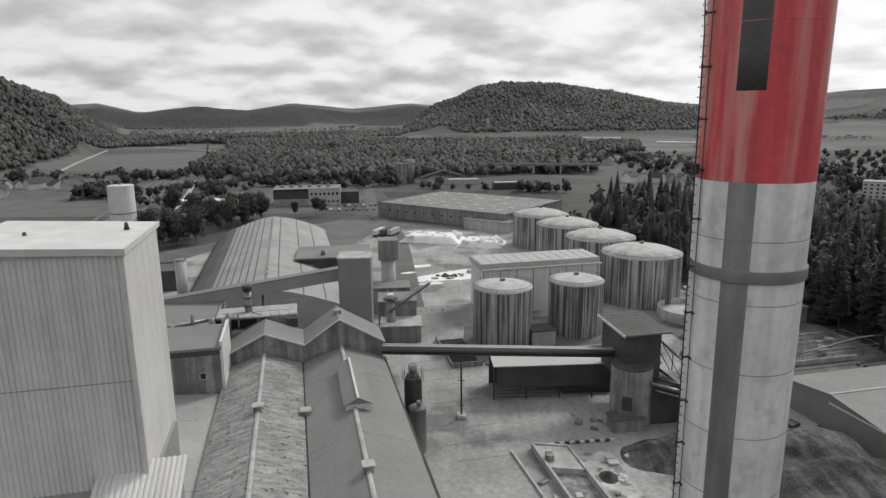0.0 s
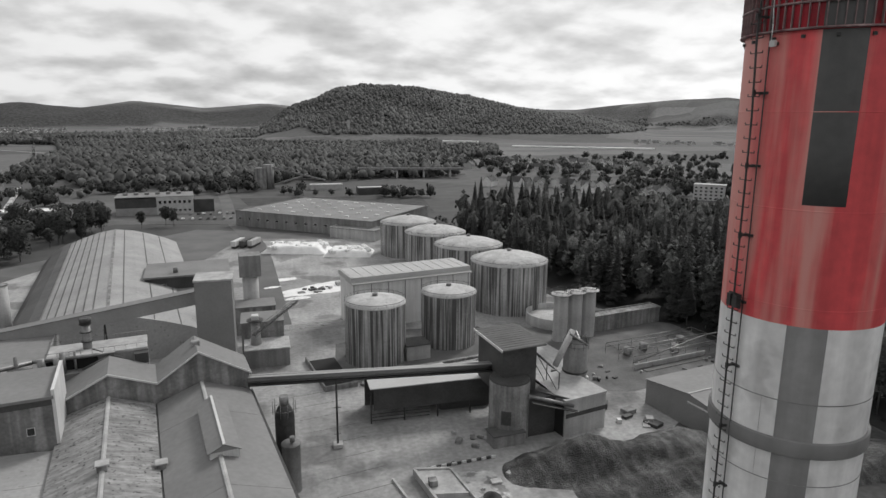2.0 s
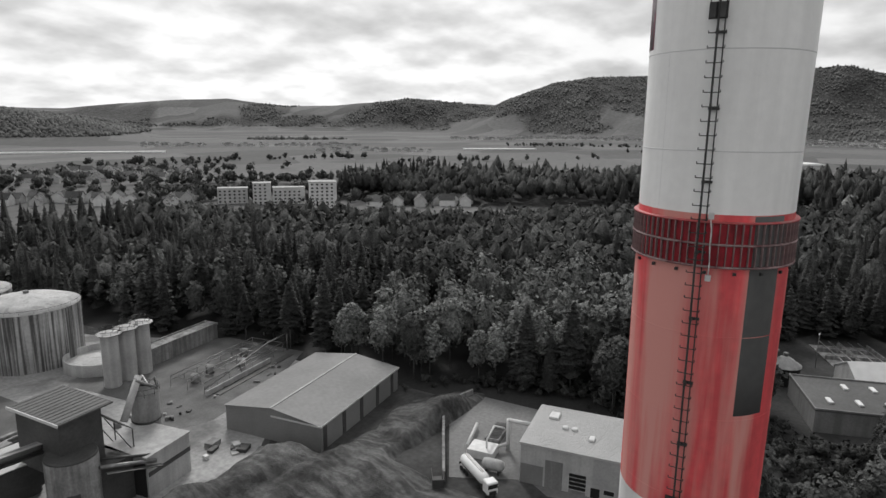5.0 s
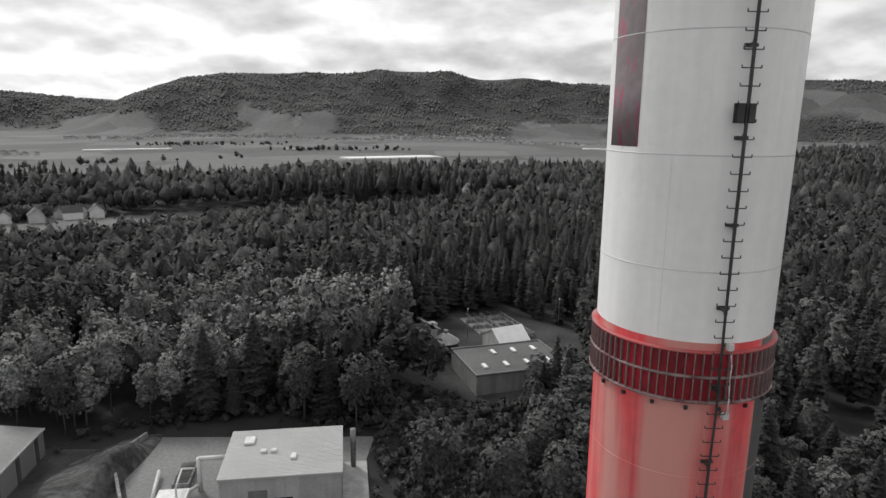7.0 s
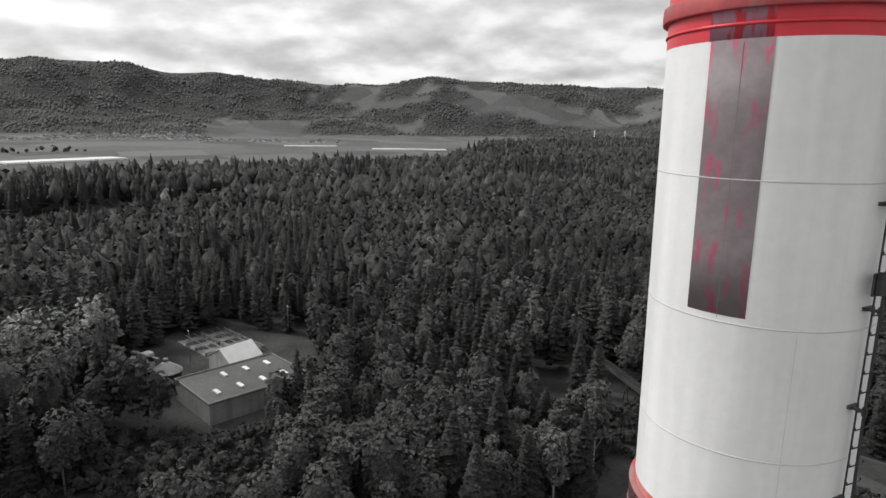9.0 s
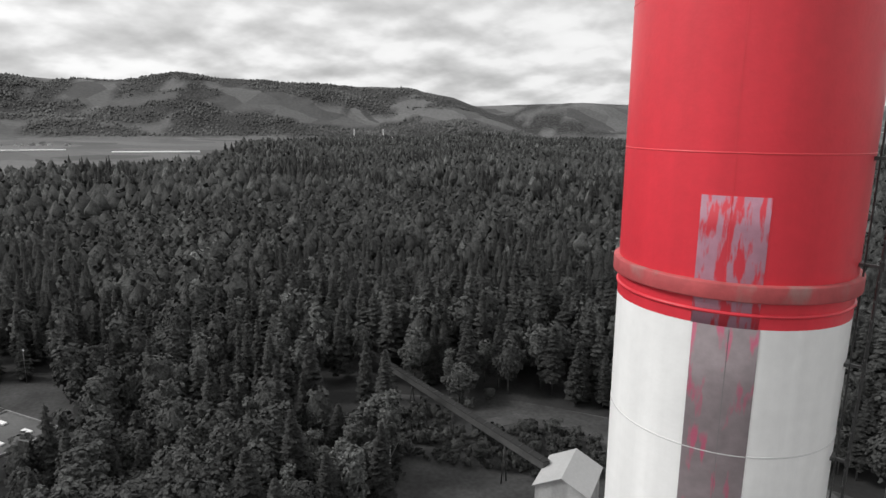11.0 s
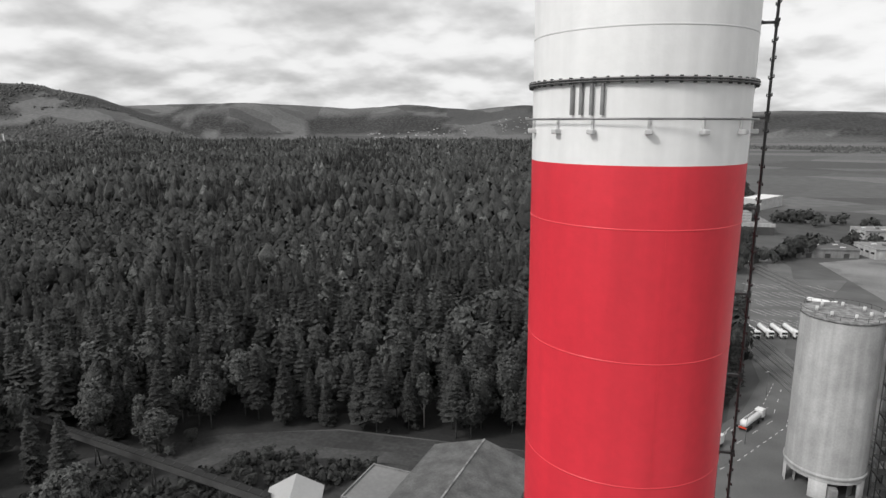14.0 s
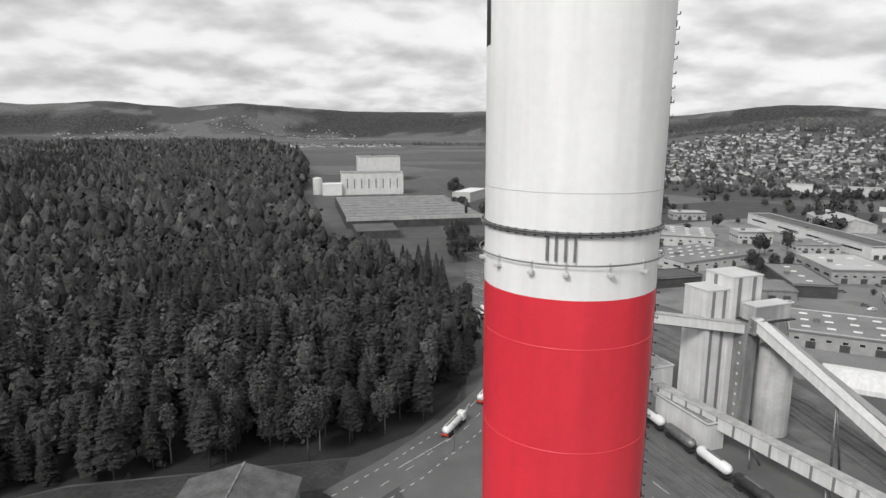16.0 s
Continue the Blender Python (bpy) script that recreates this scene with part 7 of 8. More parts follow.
for x, y, w, d, h in ((330, 468, 25, 12, 13), (343, 445, 15, 14, 18), (360, 430, 27, 12, 14), (363, 391, 22, 16, 21.5), (-560, -760, 30, 14, 12), (-620, -720, 36, 14, 11)):
    fl = thing("apartment_block", "pale apartment block with rows of windows", "building", x, y, 0, -39, "apartment blocks")
    part("wall", box(-w / 2, w / 2, -d / 2, d / 2, 0, h), M_HOUSE, fl)
    part("roof", box(-w / 2 - 0.3, w / 2 + 0.3, -d / 2 - 0.3, d / 2 + 0.3, h, h + 0.5), M_CONC, fl)
    for j in range(int(h / 3)):
        for i in range(int(w / 4)):
            part("window", box(-w / 2 + 1.2 + i * 4, -w / 2 + 2.9 + i * 4, -d / 2 - 0.04, -d / 2 + 0.02, 1 + j * 3, 2.4 + j * 3), M_WIN, fl)


def far_houses(name, spots):
    vs, qs = [], []
    for x, y, s in spots:
        z = float(terrain(x, y)) - 0.5
        a = rh.uniform(0, 3.1)
        c_, s_ = math.cos(a), math.sin(a)
        w, d, e, g = s * 0.5, s * 0.65, s * 0.55, s * 0.9
        b = len(vs)
        for px, py, pz in ((-w, -d, 0), (w, -d, 0), (w, d, 0), (-w, d, 0), (-w, -d, e), (w, -d, e), (w, d, e), (-w, d, e), (0, -d, g), (0, d, g)):
            vs.append((x + px * c_ - py * s_, y + px * s_ + py * c_, z + pz))
        qs += [(b, b + 1, b + 5, b + 4), (b + 1, b + 2, b + 6, b + 5), (b + 2, b + 3, b + 7, b + 6), (b + 3, b, b + 4, b + 7), (b + 4, b + 5, b + 8, b + 8), (b + 6, b + 7, b + 9, b + 9), (b + 5, b + 6, b + 9, b + 8), (b + 7, b + 4, b + 8, b + 9)]
    me = bpy.data.meshes.new(name)
    me.from_pydata(vs, [], [tuple(dict.fromkeys(q)) for q in qs])
    me.materials.append(M_HOUSE)
    me.materials.append(M_HROOF)
    me.polygons.foreach_set("material_index", [1 if i % 8 in (6, 7) else 0 for i in range(len(qs))])
    return tagged(new(name, me), "distant villages of small pale houses", "houses", kind="stuff")


spots = []
for az0, r0, da, dr, n in ((58, 2500, 3, 120, 80), (67, 2750, 6, 180, 240), (86, 2700, 6, 220, 280), (77, 2500, 4, 120, 60), (97, 2300, 6, 120, 50), (38, 1750, 9, 70, 90), (-22, 2900, 4, 350, 260), (-8, 2900, 6, 300, 160), (12, 1350, 4, 40, 40), (176, 2500, 7, 110, 120),
                           (160, 2700, 5, 90, 70), (213, 1350, 8, 300, 300), (223, 1350, 8, 420, 380), (218, 2000, 9, 300, 230), (206, 1800, 5, 300, 140), (173, 3800, 6, 160, 110), (160, 3750, 5, 120, 60), (48, 1500, 5, 60, 40)):
    for i in range(n):
        a, rr_ = radians(az0 + rh.uniform(-da, da)), r0 + rh.uniform(-dr, dr)
        spots.append((rr_ * math.sin(a), rr_ * math.cos(a), rh.uniform(6, 10) if rr_ < 3000 else rh.uniform(5, 8)))
far_houses("distant_village", spots)
for x0, y0, x1, y1, w in ((455, 1365, 720, 1215, 16), (1215, 285, 1340, 120, 55), (1320, 885, 1460, 760, 22), (1881, -264, 1855, -411, 30), (1676, -468, 1611, -657, 40), (350, 1650, 440, 1600, 16), (1560, 520, 1590, 450, 20)):
    st = thing("greenhouse", "long low white greenhouse sheeting in the fields", "greenhouse", group="field sheeting")
    z = max(float(terrain(x0, y0)), float(terrain(x1, y1)))
    part("cover", beam(bmesh.new(), (x0, y0, z + 0.5), (x1, y1, z + 0.5), w, 3.0), M_WHITE_SHEET, st)
fx = thing("far_factory", "long white factory with two thin stacks", "factory", 2250, -1680, float(terrain(2250, -1680)), 55)
part("hall", box(-90, 90, -25, 25, 0, 16), M_WHITE_SHEET, fx)
for x in (-50, 75):
    part("stack", cyl(2.0, 0, 50, 10, cx=x, cy=0), M_BOXW, fx)
vd = thing("river_bridge", "long low concrete bridge across the river", "bridge", 94, 720, 0, 11)
part("deck", box(-45, 45, -3, 3, 5, 6.4), M_CONC, vd)
for x in (-28, 0, 28):
    part("pier", box(x - 1, x + 1, -2, 2, 0, 5), M_CONC_D, vd)
chp = thing("church_tower", "pale church tower on a wooded hillside", "tower", 128, 1880, float(terrain(128, 1880)) - 2, 0)
part("shaft", box(-4, 4, -4, 4, 0, 26), M_WALL, chp)
part("spire", cyl(4.5, 26, 40, 4, 0.2), M_TILE, chp)

# ---------------------------------------------------------------- trees
rt = np.random.RandomState(5)


def ico(level):
    """Directions and triangles of a subdivided icosahedron."""
    bm = bmesh.new()
    bmesh.ops.create_icosphere(bm, subdivisions=level, radius=1.0)
    V = np.array([v.co[:] for v in bm.verts])
    Fc = np.array([[v.index for v in f.verts] for f in bm.faces])
    bm.free()
    return V, Fc


OCTA = (np.array([(1, 0, 0), (0, 1, 0), (-1, 0, 0), (0, -1, 0), (0, 0, 1), (0, 0, -1)], float), np.array([(0, 1, 4), (1, 2, 4), (2, 3, 4), (3, 0, 4), (1, 0, 5), (2, 1, 5), (3, 2, 5), (0, 3, 5)]))
ICO = {0: OCTA, 1: ico(1), 2: ico(2)}


def unit(v):
    return v / np.maximum(np.linalg.norm(v, axis=1), 1e-6)[:, None]


def conifer(h, r, whorls, arms, rs, low=0.12):
    """Verts, triangles and normals of a spruce: whorls of drooping needle sprays round a thin core, narrowing to a leader."""
    n = whorls * arms
    f = (np.repeat(np.arange(whorls), arms) + rs.uniform(-0.35, 0.35, n)) / whorls
    f = np.clip(f, 0, 0.985)
    a = np.tile(np.arange(arms), whorls) * 6.283 / arms + np.repeat(rs.uniform(0, 6.28, whorls), arms) + rs.uniform(-0.3, 0.3, n)
    lean = 1 + 0.16 * np.sin(a + rs.uniform(0, 6.28))
    L = (r * (1 - f) ** 0.68 * (0.75 + 0.25 * np.minimum(1, (f + 0.1) * 5)) * rs.uniform(0.62, 1.12, n) * lean + 0.25)[:, None]
    z = (h * (low + (1 - low) * f))[:, None]
    out = np.stack([np.cos(a), np.sin(a), 0 * a], 1)
    side = np.stack([-np.sin(a), np.cos(a), 0 * a], 1)
    up = np.array((0, 0, 1.0))
    droop = rs.uniform(0.18, 0.5, n)[:, None] * L
    w = L * rs.uniform(0.24, 0.42, n)[:, None] * (2.2 if arms < 6 else 1.0) + 0.12
    base = up * z + out * L * 0.06
    mid = up * (z + 0.02 * L) + out * L * rs.uniform(0.5, 0.7, n)[:, None]
    tip = up * (z - droop) + out * L
    P = np.stack([base, mid - side * w - up * droop * 0.9, tip, mid + side * w - up * droop * rs.uniform(0.6, 1.2, n)[:, None]], 1)
    nr = unit(out * 0.7 + up * 0.95 + rs.normal(size=(n, 3)) * 0.28)
    Nv = np.stack([unit(nr + up * 0.3), unit(nr - side * 0.5), unit(nr + out * 0.2), unit(nr + side * 0.5)], 1)
    q = np.arange(n)[:, None] * 4
    F_ = np.concatenate([q + np.array((0, 1, 2)), q + np.array((0, 2, 3))])
    # the shaded core inside the sprays
    k = 6 if whorls > 10 else 4
    ca = np.arange(k) * 6.283 / k
    cd = np.stack([np.cos(ca), np.sin(ca), 0 * ca], 1)
    wide = 1.0 if whorls > 10 else 1.45
    core = np.concatenate([cd * r * 0.36 * wide + up * h * low, cd * r * 0.46 * wide + up * h * (low + 0.16), [up * h * 1.0]])
    cn = np.concatenate([cd, cd, [up]])
    b = n * 4
    cf = []
    for i in range(k):
        j = (i + 1) % k
        cf += [(b + i, b + j, b + k + i), (b + j, b + k + j, b + k + i), (b + k + i, b + k + j, b + 2 * k)]
    return np.concatenate([P.reshape(-1, 3), core]), np.concatenate([F_, np.array(cf)]), np.concatenate([Nv.reshape(-1, 3), cn])


def broadleaf(h, r, level, n, size, rs, core=0.80):
    """Verts, triangles and normals of a leafy crown: uneven lobes of leaf clumps round a shaded core."""
    mid = np.array((0, 0, h * 0.60))
    lobes = [(0, 0, h * 0.22, r * 0.5), (0, 0, 0, r * 0.68), (0, 0, -h * 0.16, r * 0.62)]
    for i in range(11):
        a, q = 0.57 * i + rs.uniform(-0.5, 0.5), rs.uniform(0.35, 0.75) * r
        lobes.append((q * math.cos(a), q * math.sin(a), h * rs.uniform(-0.24, 0.25), r * rs.uniform(0.24, 0.42)))
    C, R = np.array([l[:3] for l in lobes]), np.array([l[3] for l in lobes])
    D, Fc = ICO[level]
    cd = D @ C.T
    disc = R[None] ** 2 - (C ** 2).sum(1)[None] + cd ** 2
    reach = np.where(disc > 0, cd + np.sqrt(np.maximum(disc, 0)), 0)
    q = np.maximum(reach.max(1), 0.3 * r) * rs.uniform(0.85, 1.1, len(D)) * core
    P = D * q[:, None]
    Nv = unit((P - C[reach.argmax(1)]) * 0.6 / r + D * 0.6)
    if level < 2:
        Nv = unit(Nv + np.array((0, 0, 0.3 if n else 0.6)))
    if not n:
        return P + mid, Fc.copy(), Nv
    c = rs.choice(len(lobes), size=n, p=R ** 2 / (R ** 2).sum())
    d = rs.normal(size=(n, 3))
    d[:, 2] = np.abs(d[:, 2]) * 0.95 - 0.25
    d = unit(d)
    p = C[c] + d * R[c][:, None] * rs.uniform(0.86, 1.14, n)[:, None]
    # clumps buried inside another lobe are drawn out to the surface
    body = unit(p)
    cb = body @ C.T
    db = R[None] ** 2 - (C ** 2).sum(1)[None] + cb ** 2
    surf = np.where(db > 0, cb + np.sqrt(np.maximum(db, 0)), 0).max(1)
    ln = np.linalg.norm(p, axis=1)
    p = body * np.where(ln < surf * 0.8, surf * rs.uniform(0.86, 1.06, n), ln)[:, None]
    nrm = unit(d + body * 0.4 + rs.normal(size=(n, 3)) * 0.5 + np.array((0, 0, 0.55)))
    t1 = unit(np.cross(nrm, rs.normal(size=(n, 3))))
    t2 = np.cross(nrm, t1)
    s = (size * rs.uniform(0.55, 1.3, n))[:, None]
    u = rs.uniform(0.55, 1.05, (3, n, 1))
    Q = np.stack([p + t1 * s, p + t2 * s * u[0] - nrm * s * 0.25, p - t1 * s * u[1] - nrm * s * 0.2, p - t2 * s * u[2]], 1) + mid
    sh = unit(d * 0.5 + body * 0.6 + nrm * (0.35 if n > 100 else 0.1) + np.array((0, 0, 0.35)))
    b = len(P) + np.arange(n)[:, None] * 4
    return (np.concatenate([P + mid, Q.reshape(-1, 3)]), np.concatenate([Fc, b + np.array((0, 1, 2)), b + np.array((0, 2, 3))]),
            np.concatenate([Nv, np.repeat(sh, 4, axis=0)]))


def tri_object(name, V, Fc, Ns, material):
    """A leaf mesh whose clumps shade softly along the crown's round."""
    ob = grid_mesh(name, V, np.asarray(Fc), material)
    ob.data.polygons.foreach_set("use_smooth", np.ones(len(Fc), bool))
    ob.data.normals_split_custom_set_from_vertices(np.asarray(Ns, np.float32))
    return ob


CLEAR = [[(150, -17), (160, -24), (212, -32), (240, -8), (234, 14), (204, 33), (178, 31), (160, 20), (150, 8)], [(66, -95), (66, -84), (180, -111), (180, -122)], [(54, -136), (62, -126), (98, -112), (120, -94), (142, -104), (110, -132), (70, -142)],
         [(-40, -360), (-34, -330), (0, -390), (20, -470), (-30, -480)], [(118, -66), (160, -92), (150, -100), (112, -80)]]
MARGIN = [[(92, -8), (150, -8), (150, 32), (98, 24)]]


def free(x, y):
    ok = inside(WOOD, x, y)
    for p in CLEAR + MARGIN:
        ok &= ~inside(p, x, y)
    return ok


def jitter_grid(x0, x1, y0, y1, s):
    gx_, gy_ = np.meshgrid(np.arange(x0, x1, s), np.arange(y0, y1, s))
    gx_ = gx_ + rt.uniform(-0.42, 0.42, gx_.shape) * s
    gy_ = gy_ + rt.uniform(-0.42, 0.42, gy_.shape) * s
    return gx_.ravel(), gy_.ravel()


def species(x, y):
    """0 conifer, 1 broadleaf, 2 pale broadleaf."""
    n = 1.3 * fbm(x, y, 75.0, 9) + 0.4 * fbm(x, y, 20.0, 10) + rt.normal(size=x.shape) * 0.3
    s = np.where(n > -0.45, 1, 0)
    pale = fbm(x, y, 55.0, 12) + rt.normal(size=x.shape) * 0.25
    s = np.where((pale > 1.25) & (np.hypot(x, y) > 230) & (np.hypot(x, y) < 520) & (y > -150), 2, s)
    s = np.where(np.hypot((x - 166 + 0.45 * (y - 90)) / 36, (y - 90) / 62) < 1.0, 2, s)
    s = np.where((x < 175) & (y > 135), np.where(rt.uniform(size=x.shape) < 0.85, 0, 1), s)
    s = np.where((np.hypot(x - 140, y - 5) < 48) & (s == 0) & (rt.uniform(size=x.shape) < 0.8), 1, s)
    s = np.where((y < -118) & (np.hypot(x, y) < 330) & (s == 1) & (rt.uniform(size=x.shape) < 0.55), 0, s)
    s = np.where((np.hypot(x - 112, y + 40) < 40), np.where(rt.uniform(size=x.shape) < 0.75, 1, 0), s)
    s = np.where((s < 2) & (rt.uniform(size=x.shape) < np.where(fbm(x, y, 45.0, 27) > 0.2, 0.2, 0.04)), 3, s)
    return s


def stamp(name, label, kinds, X, Y, S, material, sink=0.0):
    """Joins many scaled and turned copies of a few tree shapes into one mesh."""
    VV, FF, NN, base = [], [], [], 0
    pick = rt.randint(len(kinds), size=len(X))
    Z = terrain(X, Y)
    S = S * (1 + 0.16 * np.clip(fbm(X, Y, 48.0, 61), -1.3, 1.3))
    for k, (V, Fc, Ns) in enumerate(kinds):
        m = pick == k
        c = m.sum()
        if not c:
            continue
        a = rt.uniform(0, 6.28, c)
        ca, sa = np.cos(a)[:, None], np.sin(a)[:, None]
        sx = (S[m] * rt.uniform(0.85, 1.15, c))[:, None]
        sz = (S[m] * rt.uniform(0.85, 1.2, c))[:, None]
        P = np.stack([(V[None, :, 0] * ca - V[None, :, 1] * sa) * sx + X[m][:, None], (V[None, :, 0] * sa + V[None, :, 1] * ca) * sx + Y[m][:, None], V[None, :, 2] * sz + Z[m][:, None] - sink], -1)
        F_ = Fc[None] + (base + np.arange(c) * len(V))[:, None, None]
        NN.append(np.stack([Ns[None, :, 0] * ca - Ns[None, :, 1] * sa, Ns[None, :, 0] * sa + Ns[None, :, 1] * ca, Ns[None, :, 2] + 0 * ca], -1).reshape(-1, 3))
        VV.append(P.reshape(-1, 3))
        FF.append(F_.reshape(-1, 3))
        base += c * len(V)
    if VV:
        tagged(tri_object(name, np.concatenate(VV), np.concatenate(FF), np.concatenate(NN), material), label, "trees", kind="stuff")


LABEL = {0: "dense dark spruce wood", 1: "dense broadleaf wood in full leaf", 2: "pale-leaved broadleaf trees in the wood", 3: "light-leaved birches standing among darker trees"}
NAME = {0: "spruce_wood", 1: "broadleaf_wood", 2: "pale_broadleaf_wood", 3: "birch_wood"}
MATS = {0: M_CONIFER, 1: M_BROAD, 2: M_LIGHT, 3: M_BIRCH}


def kinds_for(sp, lod):
    rs = np.random.RandomState(40 + sp * 7 + lod)
    if sp == 0:
        return [conifer(23 * rs.uniform(0.82, 1.1), rs.uniform(3.9, 5.2), (30, 16, 7, 4)[lod], (14, 10, 7, 5)[lod], rs, (0.12, 0.3, 0.18, 0.4)[k % 4] if lod < 2 else 0.2) for k in range(4)]
    if sp == 3:
        return [broadleaf(22 * rs.uniform(0.85, 1.1), rs.uniform(3.0, 4.0), (2, 2, 1, 1)[lod], (800, 170, 26, 4)[lod], (0.5, 0.8, 1.1, 1.7)[lod], rs, (0.75, 0.82, 0.95, 1.0)[lod]) for _ in range(4)]
    return [broadleaf(20.5 * rs.uniform(0.85, 1.12), rs.uniform(4.6, 6.0), (2, 2, 1, 1)[lod], (1150, 240, 34, 5)[lod], (0.52, 0.85, 1.2, 1.9)[lod], rs, (0.8, 0.86, 0.95, 1.0)[lod]) for _ in range(4 + 3 * (lod > 0))]


# the front rows as trees of their own
X, Y = jitter_grid(-60, 480, -420, 440, 7.2)
ok = free(X, Y)
X, Y = X[ok], Y[ok]
sp = species(X, Y)
D = np.hypot(X + 4, Y - 2)
edge = np.zeros(X.shape)
for dx, dy in ((-1, 0), (0, 1), (-0.7, 0.7), (-0.7, -0.7), (0, -1)):
    edge += ~inside(WOOD, X + dx * 14, Y + dy * 14)
near = np.where((edge > 0) & (D < 215) | (D < 142))[0]
near = near[np.argsort(D[near])][:290]
protos = {}
for s in (0, 1, 2, 3):
    for k, (V, Fc, Ns) in enumerate(kinds_for(s, 0)):
        nm = ("spruce_tree", "broadleaf_tree", "pale_broadleaf_tree", "birch_tree")[s]
        lab = ("tall dark spruce at the wood's edge", "leafy broadleaf tree at the wood's edge", "pale-leaved broadleaf tree at the wood's edge", "slender light-leaved birch at the wood's edge")[s]
        t = thing(nm, lab, "tree", 0, 0, -300, 0, "trees at the wood's edge")
        hh_ = V[:, 2].max()
        bm = bmesh.new()
        rod(bm, (0, 0, -0.3), (0.1, 0.05, hh_ * 0.55), 0.22, 7)
        if s:
            for j in range(5):
                a = 1.3 * j
                rod(bm, (0, 0, hh_ * (0.26 + 0.05 * j)), (2.4 * math.cos(a), 2.4 * math.sin(a), hh_ * (0.46 + 0.06 * j)), 0.09, 5)
        for v in bm.verts:
            v.co.x *= 1 - 0.5 * max(v.co.z, 0) / hh_
            v.co.y *= 1 - 0.5 * max(v.co.z, 0) / hh_
        part("trunk", bm, M_CONC if s == 3 else M_BARK, t)
        c_ = tri_object("crown", V, Fc, Ns, MATS[s])
        c_.parent = t
        protos[s, k] = t
for i in near:
    t = protos[int(sp[i]), int(rt.randint(4))]
    o = copy_thing(t, pose(float(X[i]), float(Y[i]), 0, 0, 0, float(rt.uniform(0, 360))) @ Matrix.Diagonal((*(float(rt.uniform(0.72, 1.12)),) * 3, 1)))
    o.scale = (o.scale[0],) * 3
for x, y, s in ((121, -115.5, 0.62), (100, -30, 0.8), (109, -22, 0.9)):
    copy_thing(protos[1, 1], pose(x, y, 0, 0, 0, 50) @ Matrix.Diagonal((s * 1.7, s * 1.7, s, 1)))
for x, y, s in ((88, -118, 0.34), (93, -113, 0.26), (80, -117, 0.22), (72, -121, 0.2), (98, -104, 0.3), (86, -108, 0.24), (114, -121, 0.3), (92, -94, 0.36)):
    copy_thing(protos[1, 2], pose(x, y, 0, 0, 0, 90 * x) @ Matrix.Diagonal((s * 1.3, s * 1.3, s, 1)))
for i in range(26):
    x, y = rh.choice(((-134, 395), (-128, 380), (-118, 372), (-140, 350), (-60, 600), (-100, 410), (-250, 500), (-95, -470), (-240, -330), (-225, -345), (-200, -300)))
    copy_thing(protos[1, rh.randrange(4)], pose(x + rh.uniform(-14, 14), y + rh.uniform(-14, 14), 0, 0, 0, rh.uniform(0, 360)) @ Matrix.Diagonal((*(rh.uniform(0.5, 0.85),) * 3, 1)))
for x, y in ((-158, 306), (-150, 313), (-143, 321), (-165, 318), (-157, 328), (-148, 335), (-172, 330), (-166, 342), (-139, 366), (-149, 372), (-158, 380), (-134, 384), (-146, 391), (-160, 396), (-172, 400), (-138, 402), (-128, 396), (-180, 412), (-196, 420)):
    copy_thing(protos[1, rh.randrange(4)], pose(x, y, -4.0, 0, 0, rh.uniform(0, 360)) @ Matrix.Diagonal((*(rh.uniform(1.05, 1.35),) * 3, 1)))
for i in range(18):
    copy_thing(protos[rh.choice((0, 1, 1)), rh.randrange(4)], pose(-55 - 0.12 * i * 5 + rh.uniform(-6, 6), -385 - 5.2 * i + rh.uniform(-6, 6), -1.5, 0, 0, rh.uniform(0, 360)) @ Matrix.Diagonal((*(rh.uniform(0.7, 1.0),) * 3, 1)))
for x, y, k in ((-262, -386, 1.25), (-270, -392, 0.9), (-294, -402, 1.1), (-250, -464, 0.8), (-389, -672, 0.9), (-405, -670, 0.9), (-465, -692, 1.1), (-489, -690, 1.0), (-501, -672, 0.8), (-521, -634, 0.8)):
    copy_thing(protos[1, rh.randrange(4)], pose(x, y, 0, 0, 0, rh.uniform(0, 360)) @ Matrix.Diagonal((k * 0.85, k * 0.85, k * 0.7, 1)))
for t in protos.values():
    for c_ in list(t.children):
        bpy.data.objects.remove(c_)
    bpy.data.objects.remove(t)
rest = np.setdiff1d(np.arange(len(X)), near)
for s in (0, 1, 2, 3):
    for lod, lo, hi_d in ((1, 0, 255), (2, 255, 700)):
        m = rest[(sp[rest] == s) & (D[rest] >= lo) & (D[rest] < hi_d)]
        stamp(NAME[s], LABEL[s], kinds_for(s, lod), X[m], Y[m], rt.uniform(0.8, 1.15, len(m)), MATS[s])
# deeper woods, wider spaced
X, Y = jitter_grid(-60, 1200, -1300, 440, 10.5)
ok = free(X, Y) & ((X > 480) | (Y < -420))
X, Y = X[ok], Y[ok]
sp = species(X, Y)
for s in (0, 1, 2, 3):
    m = sp == s
    stamp(NAME[s], LABEL[s], kinds_for(s, 3), X[m], Y[m], rt.uniform(0.95, 1.5, m.sum()), MATS[s])
X, Y = jitter_grid(80, 2400, -2800, -60, 20)
ok = free(X, Y) & ((X > 1200) | (Y < -1300)) & (terrain(X, Y) < 30)
X, Y = X[ok], Y[ok]
sp = species(X, Y)
for s in (0, 1, 2, 3):
    m = sp == s
    stamp(NAME[s], LABEL[s], kinds_for(s, 3), X[m], Y[m], rt.uniform(1.2, 1.7, m.sum()), MATS[s], 6.0)
# hillside and valley woods, river belts and hedges
X, Y = jitter_grid(-250, 1350, 1500, 2900, 12.5)
m = wooded(X, Y) & ~inside(WOOD, X, Y)
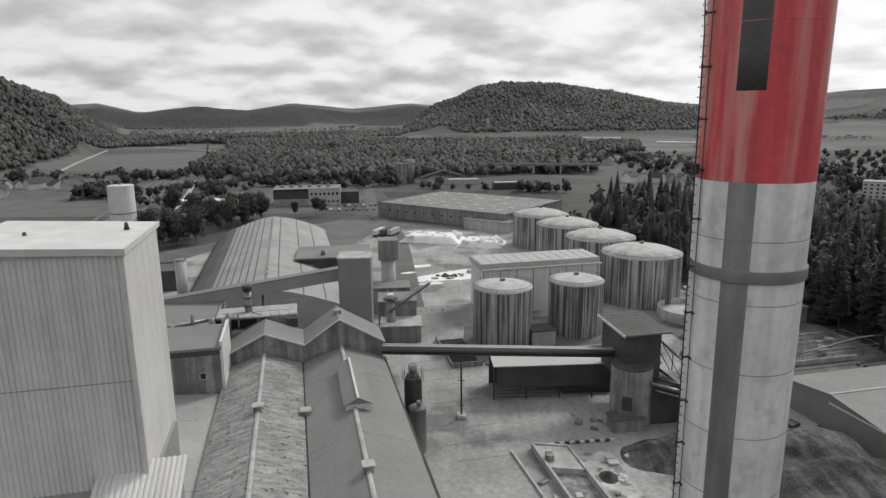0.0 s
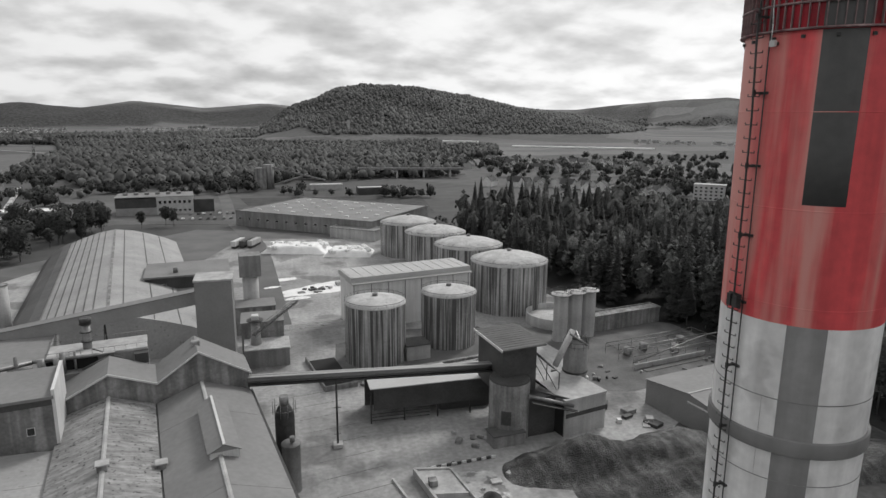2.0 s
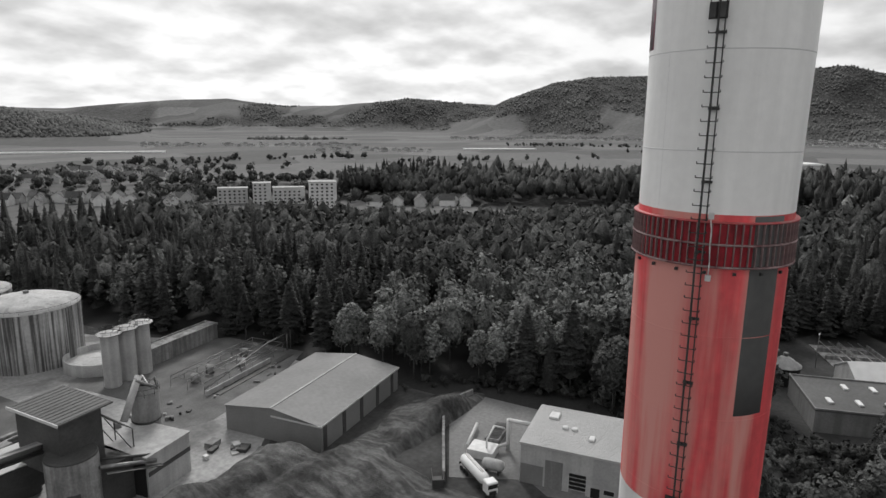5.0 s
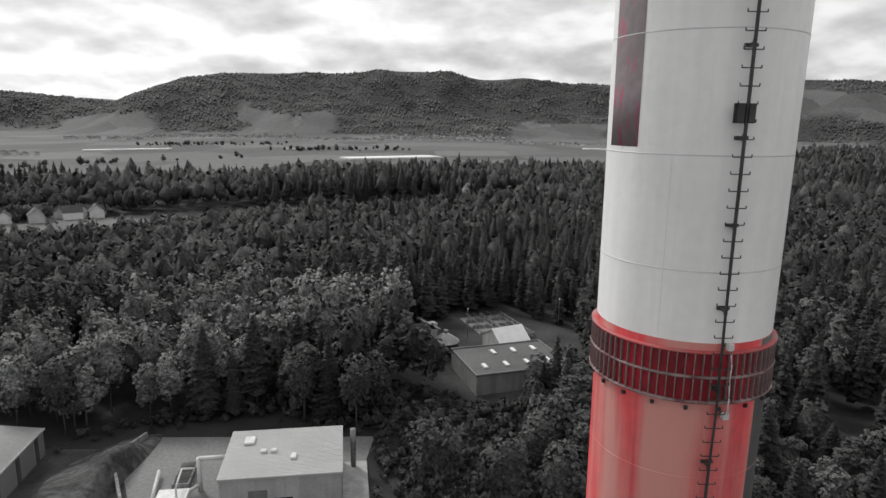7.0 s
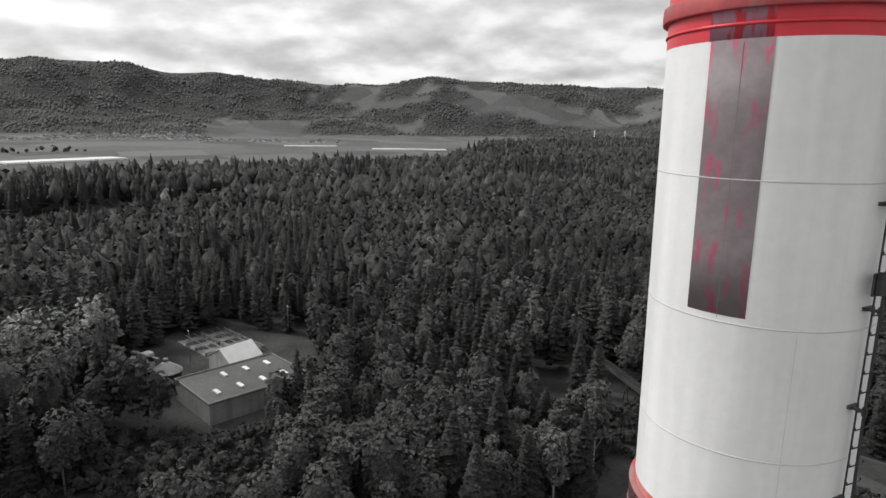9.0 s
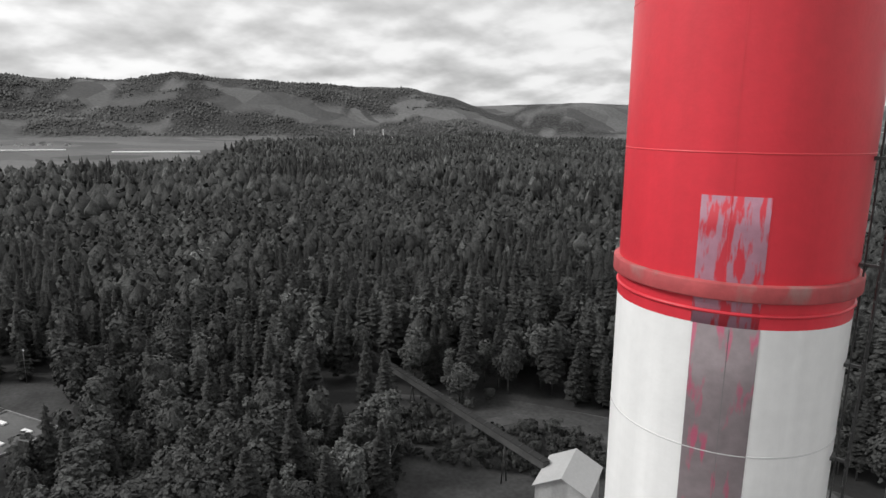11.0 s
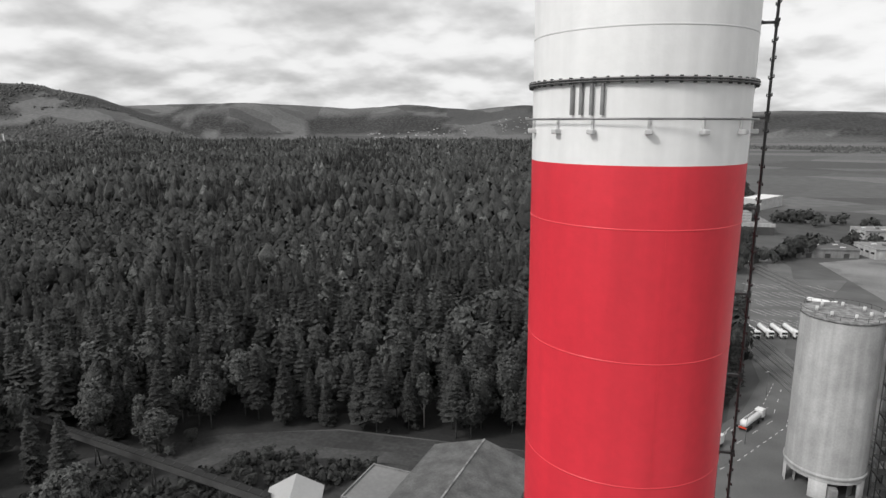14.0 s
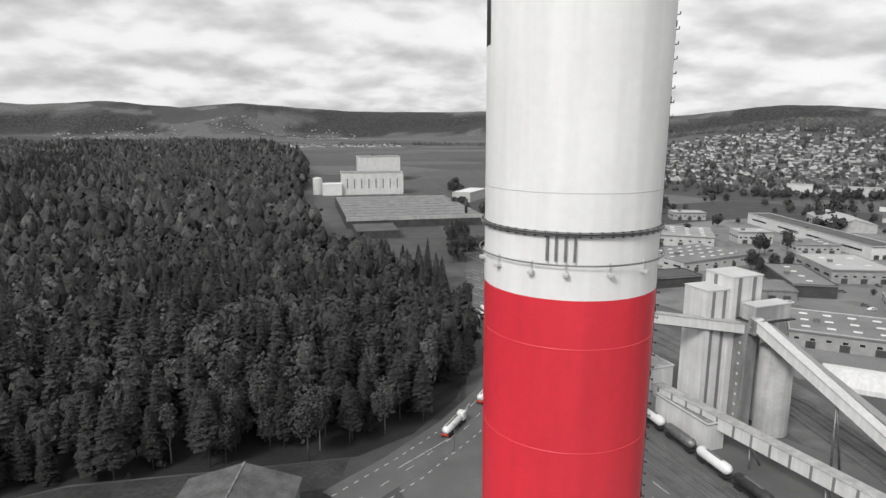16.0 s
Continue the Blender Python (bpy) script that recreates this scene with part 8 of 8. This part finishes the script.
stamp("hillside_wood", "mixed wood over the round hill", [broadleaf(11, 6.6, 1, 0, 3.0, rt, 1.0) for _ in range(6)], X[m], Y[m], rt.uniform(0.7, 1.3, m.sum()), M_HILLWOOD, 4.0)
X, Y = jitter_grid(-2600, 4000, -2700, 3400, 19)
m = wooded(X, Y) & ~inside(WOOD, X, Y) & (np.hypot(X, Y) > 1500) & ~((X < -250) & (X > -1300) & (Y > -200) & (Y < 1900)) & ~((X > -250) & (X < 1350) & (Y > 1500) & (Y < 2900))
stamp("hillside_wood", "wooded hillsides and valley woods", [broadleaf(12, 8.5, 0, 0, 3.0, rt, 1.0) for _ in range(6)], X[m], Y[m], rt.uniform(0.8, 1.25, m.sum()), M_HILLWOOD, 6.0)
X, Y = jitter_grid(-1300, 1500, -200, 1900, 9.5)
m = wooded(X, Y) & ~inside(WOOD, X, Y) & ((np.hypot(X, Y) < 1500) | (X < -250) & (Y < 1900)) & (np.abs(X + 60) + Y > 500) & (np.degrees(np.arctan2(X, Y)) > -42)
stamp("slope_wood", "dense mixed wood on the near slopes and valley floor", [broadleaf(13, 5.8, 1, 6, 2.0, rt, 0.94) for _ in range(6)], X[m], Y[m], rt.uniform(0.7, 1.25, m.sum()), M_HILLWOOD, 2.0)
bxs, bys = [], []
for (x0, y0), (x1, y1), n, wd in (((-450, 640), (-330, 640), 50, 20), ((-330, 520), (-270, 520), 20, 16), ((-330, 760), (-180, 715), 60, 14), ((-360, 640), (-290, 700), 40, 16), ((-240, 470), (-330, 560), 40, 14), ((1650, 900), (1850, 620), 60, 60), ((1480, 520), (1650, 250), 60, 50), ((560, 620), (760, 420), 20, 8), ((840, 700), (1200, 480), 24, 8), ((280, 560), (400, 400), 30, 16), ((380, 400), (470, 300), 40, 20), ((200, 690), (330, 700), 26, 14), ((120, 960), (480, 700), 260, 150), ((250, 600), (420, 480), 90, 40), ((360, 660), (560, 560), 90, 18), ((-180, 470), (-330, 860), 70, 10), ((-20, 560), (120, 520), 26, 14),
                                  ((-340, -420), (-520, -640), 40, 8), ((-420, -760), (-620, -680), 50, 10), ((-110, 560), (-20, 700), 60, 30), ((-260, 560), (-100, 640), 60, 26), ((450, 980), (620, 880), 40, 14), ((-95, -640), (-120, -900), 50, 8),
                                  ((-780, -900), (-420, -1150), 70, 60), ((560, 1000), (900, 800), 40, 12), ((-150, -520), (-60, -420), 40, 14), ((-420, -560), (-760, -800), 60, 120), ((-100, -620), (-330, -620), 40, 16)):
    f = np.repeat(rt.uniform(0, 1, n // 2), 2) + rt.normal(size=n // 2 * 2) * 0.012
    n = len(f)
    bxs.append(x0 + (x1 - x0) * f + rt.normal(size=n) * wd * 0.5)
    bys.append(y0 + (y1 - y0) * f + rt.normal(size=n) * wd * 0.5)
X, Y = np.concatenate(bxs), np.concatenate(bys)
stamp("tree_belt", "tree belts and hedges along river and fields", [broadleaf(13, 5.6, 1, 60, 1.3, rt) for _ in range(5)], X, Y, rt.uniform(0.45, 1.1, len(X)), M_BROAD, 1.6)
a_, r_ = np.radians(rt.uniform(203, 233, 1000)), 900 + 1300 * rt.uniform(0, 1, 1000) ** 1.3
X, Y = r_ * np.sin(a_), r_ * np.cos(a_)
stamp("garden_trees", "garden trees between the houses on the slope", [broadleaf(12, 5.2, 1, 16, 1.8, rt, 0.9) for _ in range(5)], X, Y, rt.uniform(0.5, 1.25, 1000), M_BROAD, 1.5)
X, Y = rt.uniform(-480, -200, 34), rt.uniform(-560, -260, 34)
stamp("estate_trees", "small trees and hedges between the trading halls", [broadleaf(13, 5.6, 1, 60, 1.3, rt) for _ in range(5)], X, Y, rt.uniform(0.25, 0.5, 34), M_BROAD, 1.0)
# scrub on the clear-felled margin and along the tracks
X, Y = jitter_grid(60, 260, -150, 110, 2.1)
m = inside(MARGIN[0], X, Y) | (inside(WOOD, X, Y) & (np.hypot(X, Y) < 160)) | inside([(62, -127), (62, -118), (74, -104), (112, -80), (135, -97), (116, -118), (111, -100), (102, -108), (98, -119), (90, -123)], X, Y)
m &= ~inside(CLEAR[0], X, Y) & (rt.uniform(size=X.shape) < 0.55)
rs = np.random.RandomState(77)
bush = [broadleaf(2.4, 1.5, 1, 26, 0.42, rs) for _ in range(4)]
stamp("scrub", "tangled scrub and brambles on the felled margin", bush, X[m], Y[m], rt.uniform(0.5, 1.6, m.sum()), M_SHRUB)
X, Y = jitter_grid(-160, 135, 20, 480, 5)
n2 = fbm(X, Y, 14.0, 21)
m = (inside([(112, 120), (128, 86), (132, 60), (124, 92), (112, 96)], X, Y)) | (inside([(28, 100), (70, 74), (110, 66), (124, 92), (60, 110)], X, Y) & (n2 > 1.1)) | (inside([(-60, 470), (110, 440), (150, 400), (80, 350), (60, 420), (-40, 480)], X, Y) & (n2 > 0.5))
stamp("rough_weeds", "weeds and small bushes on rough ground", bush, X[m], Y[m], rt.uniform(0.3, 1.0, m.sum()), M_SHRUB)
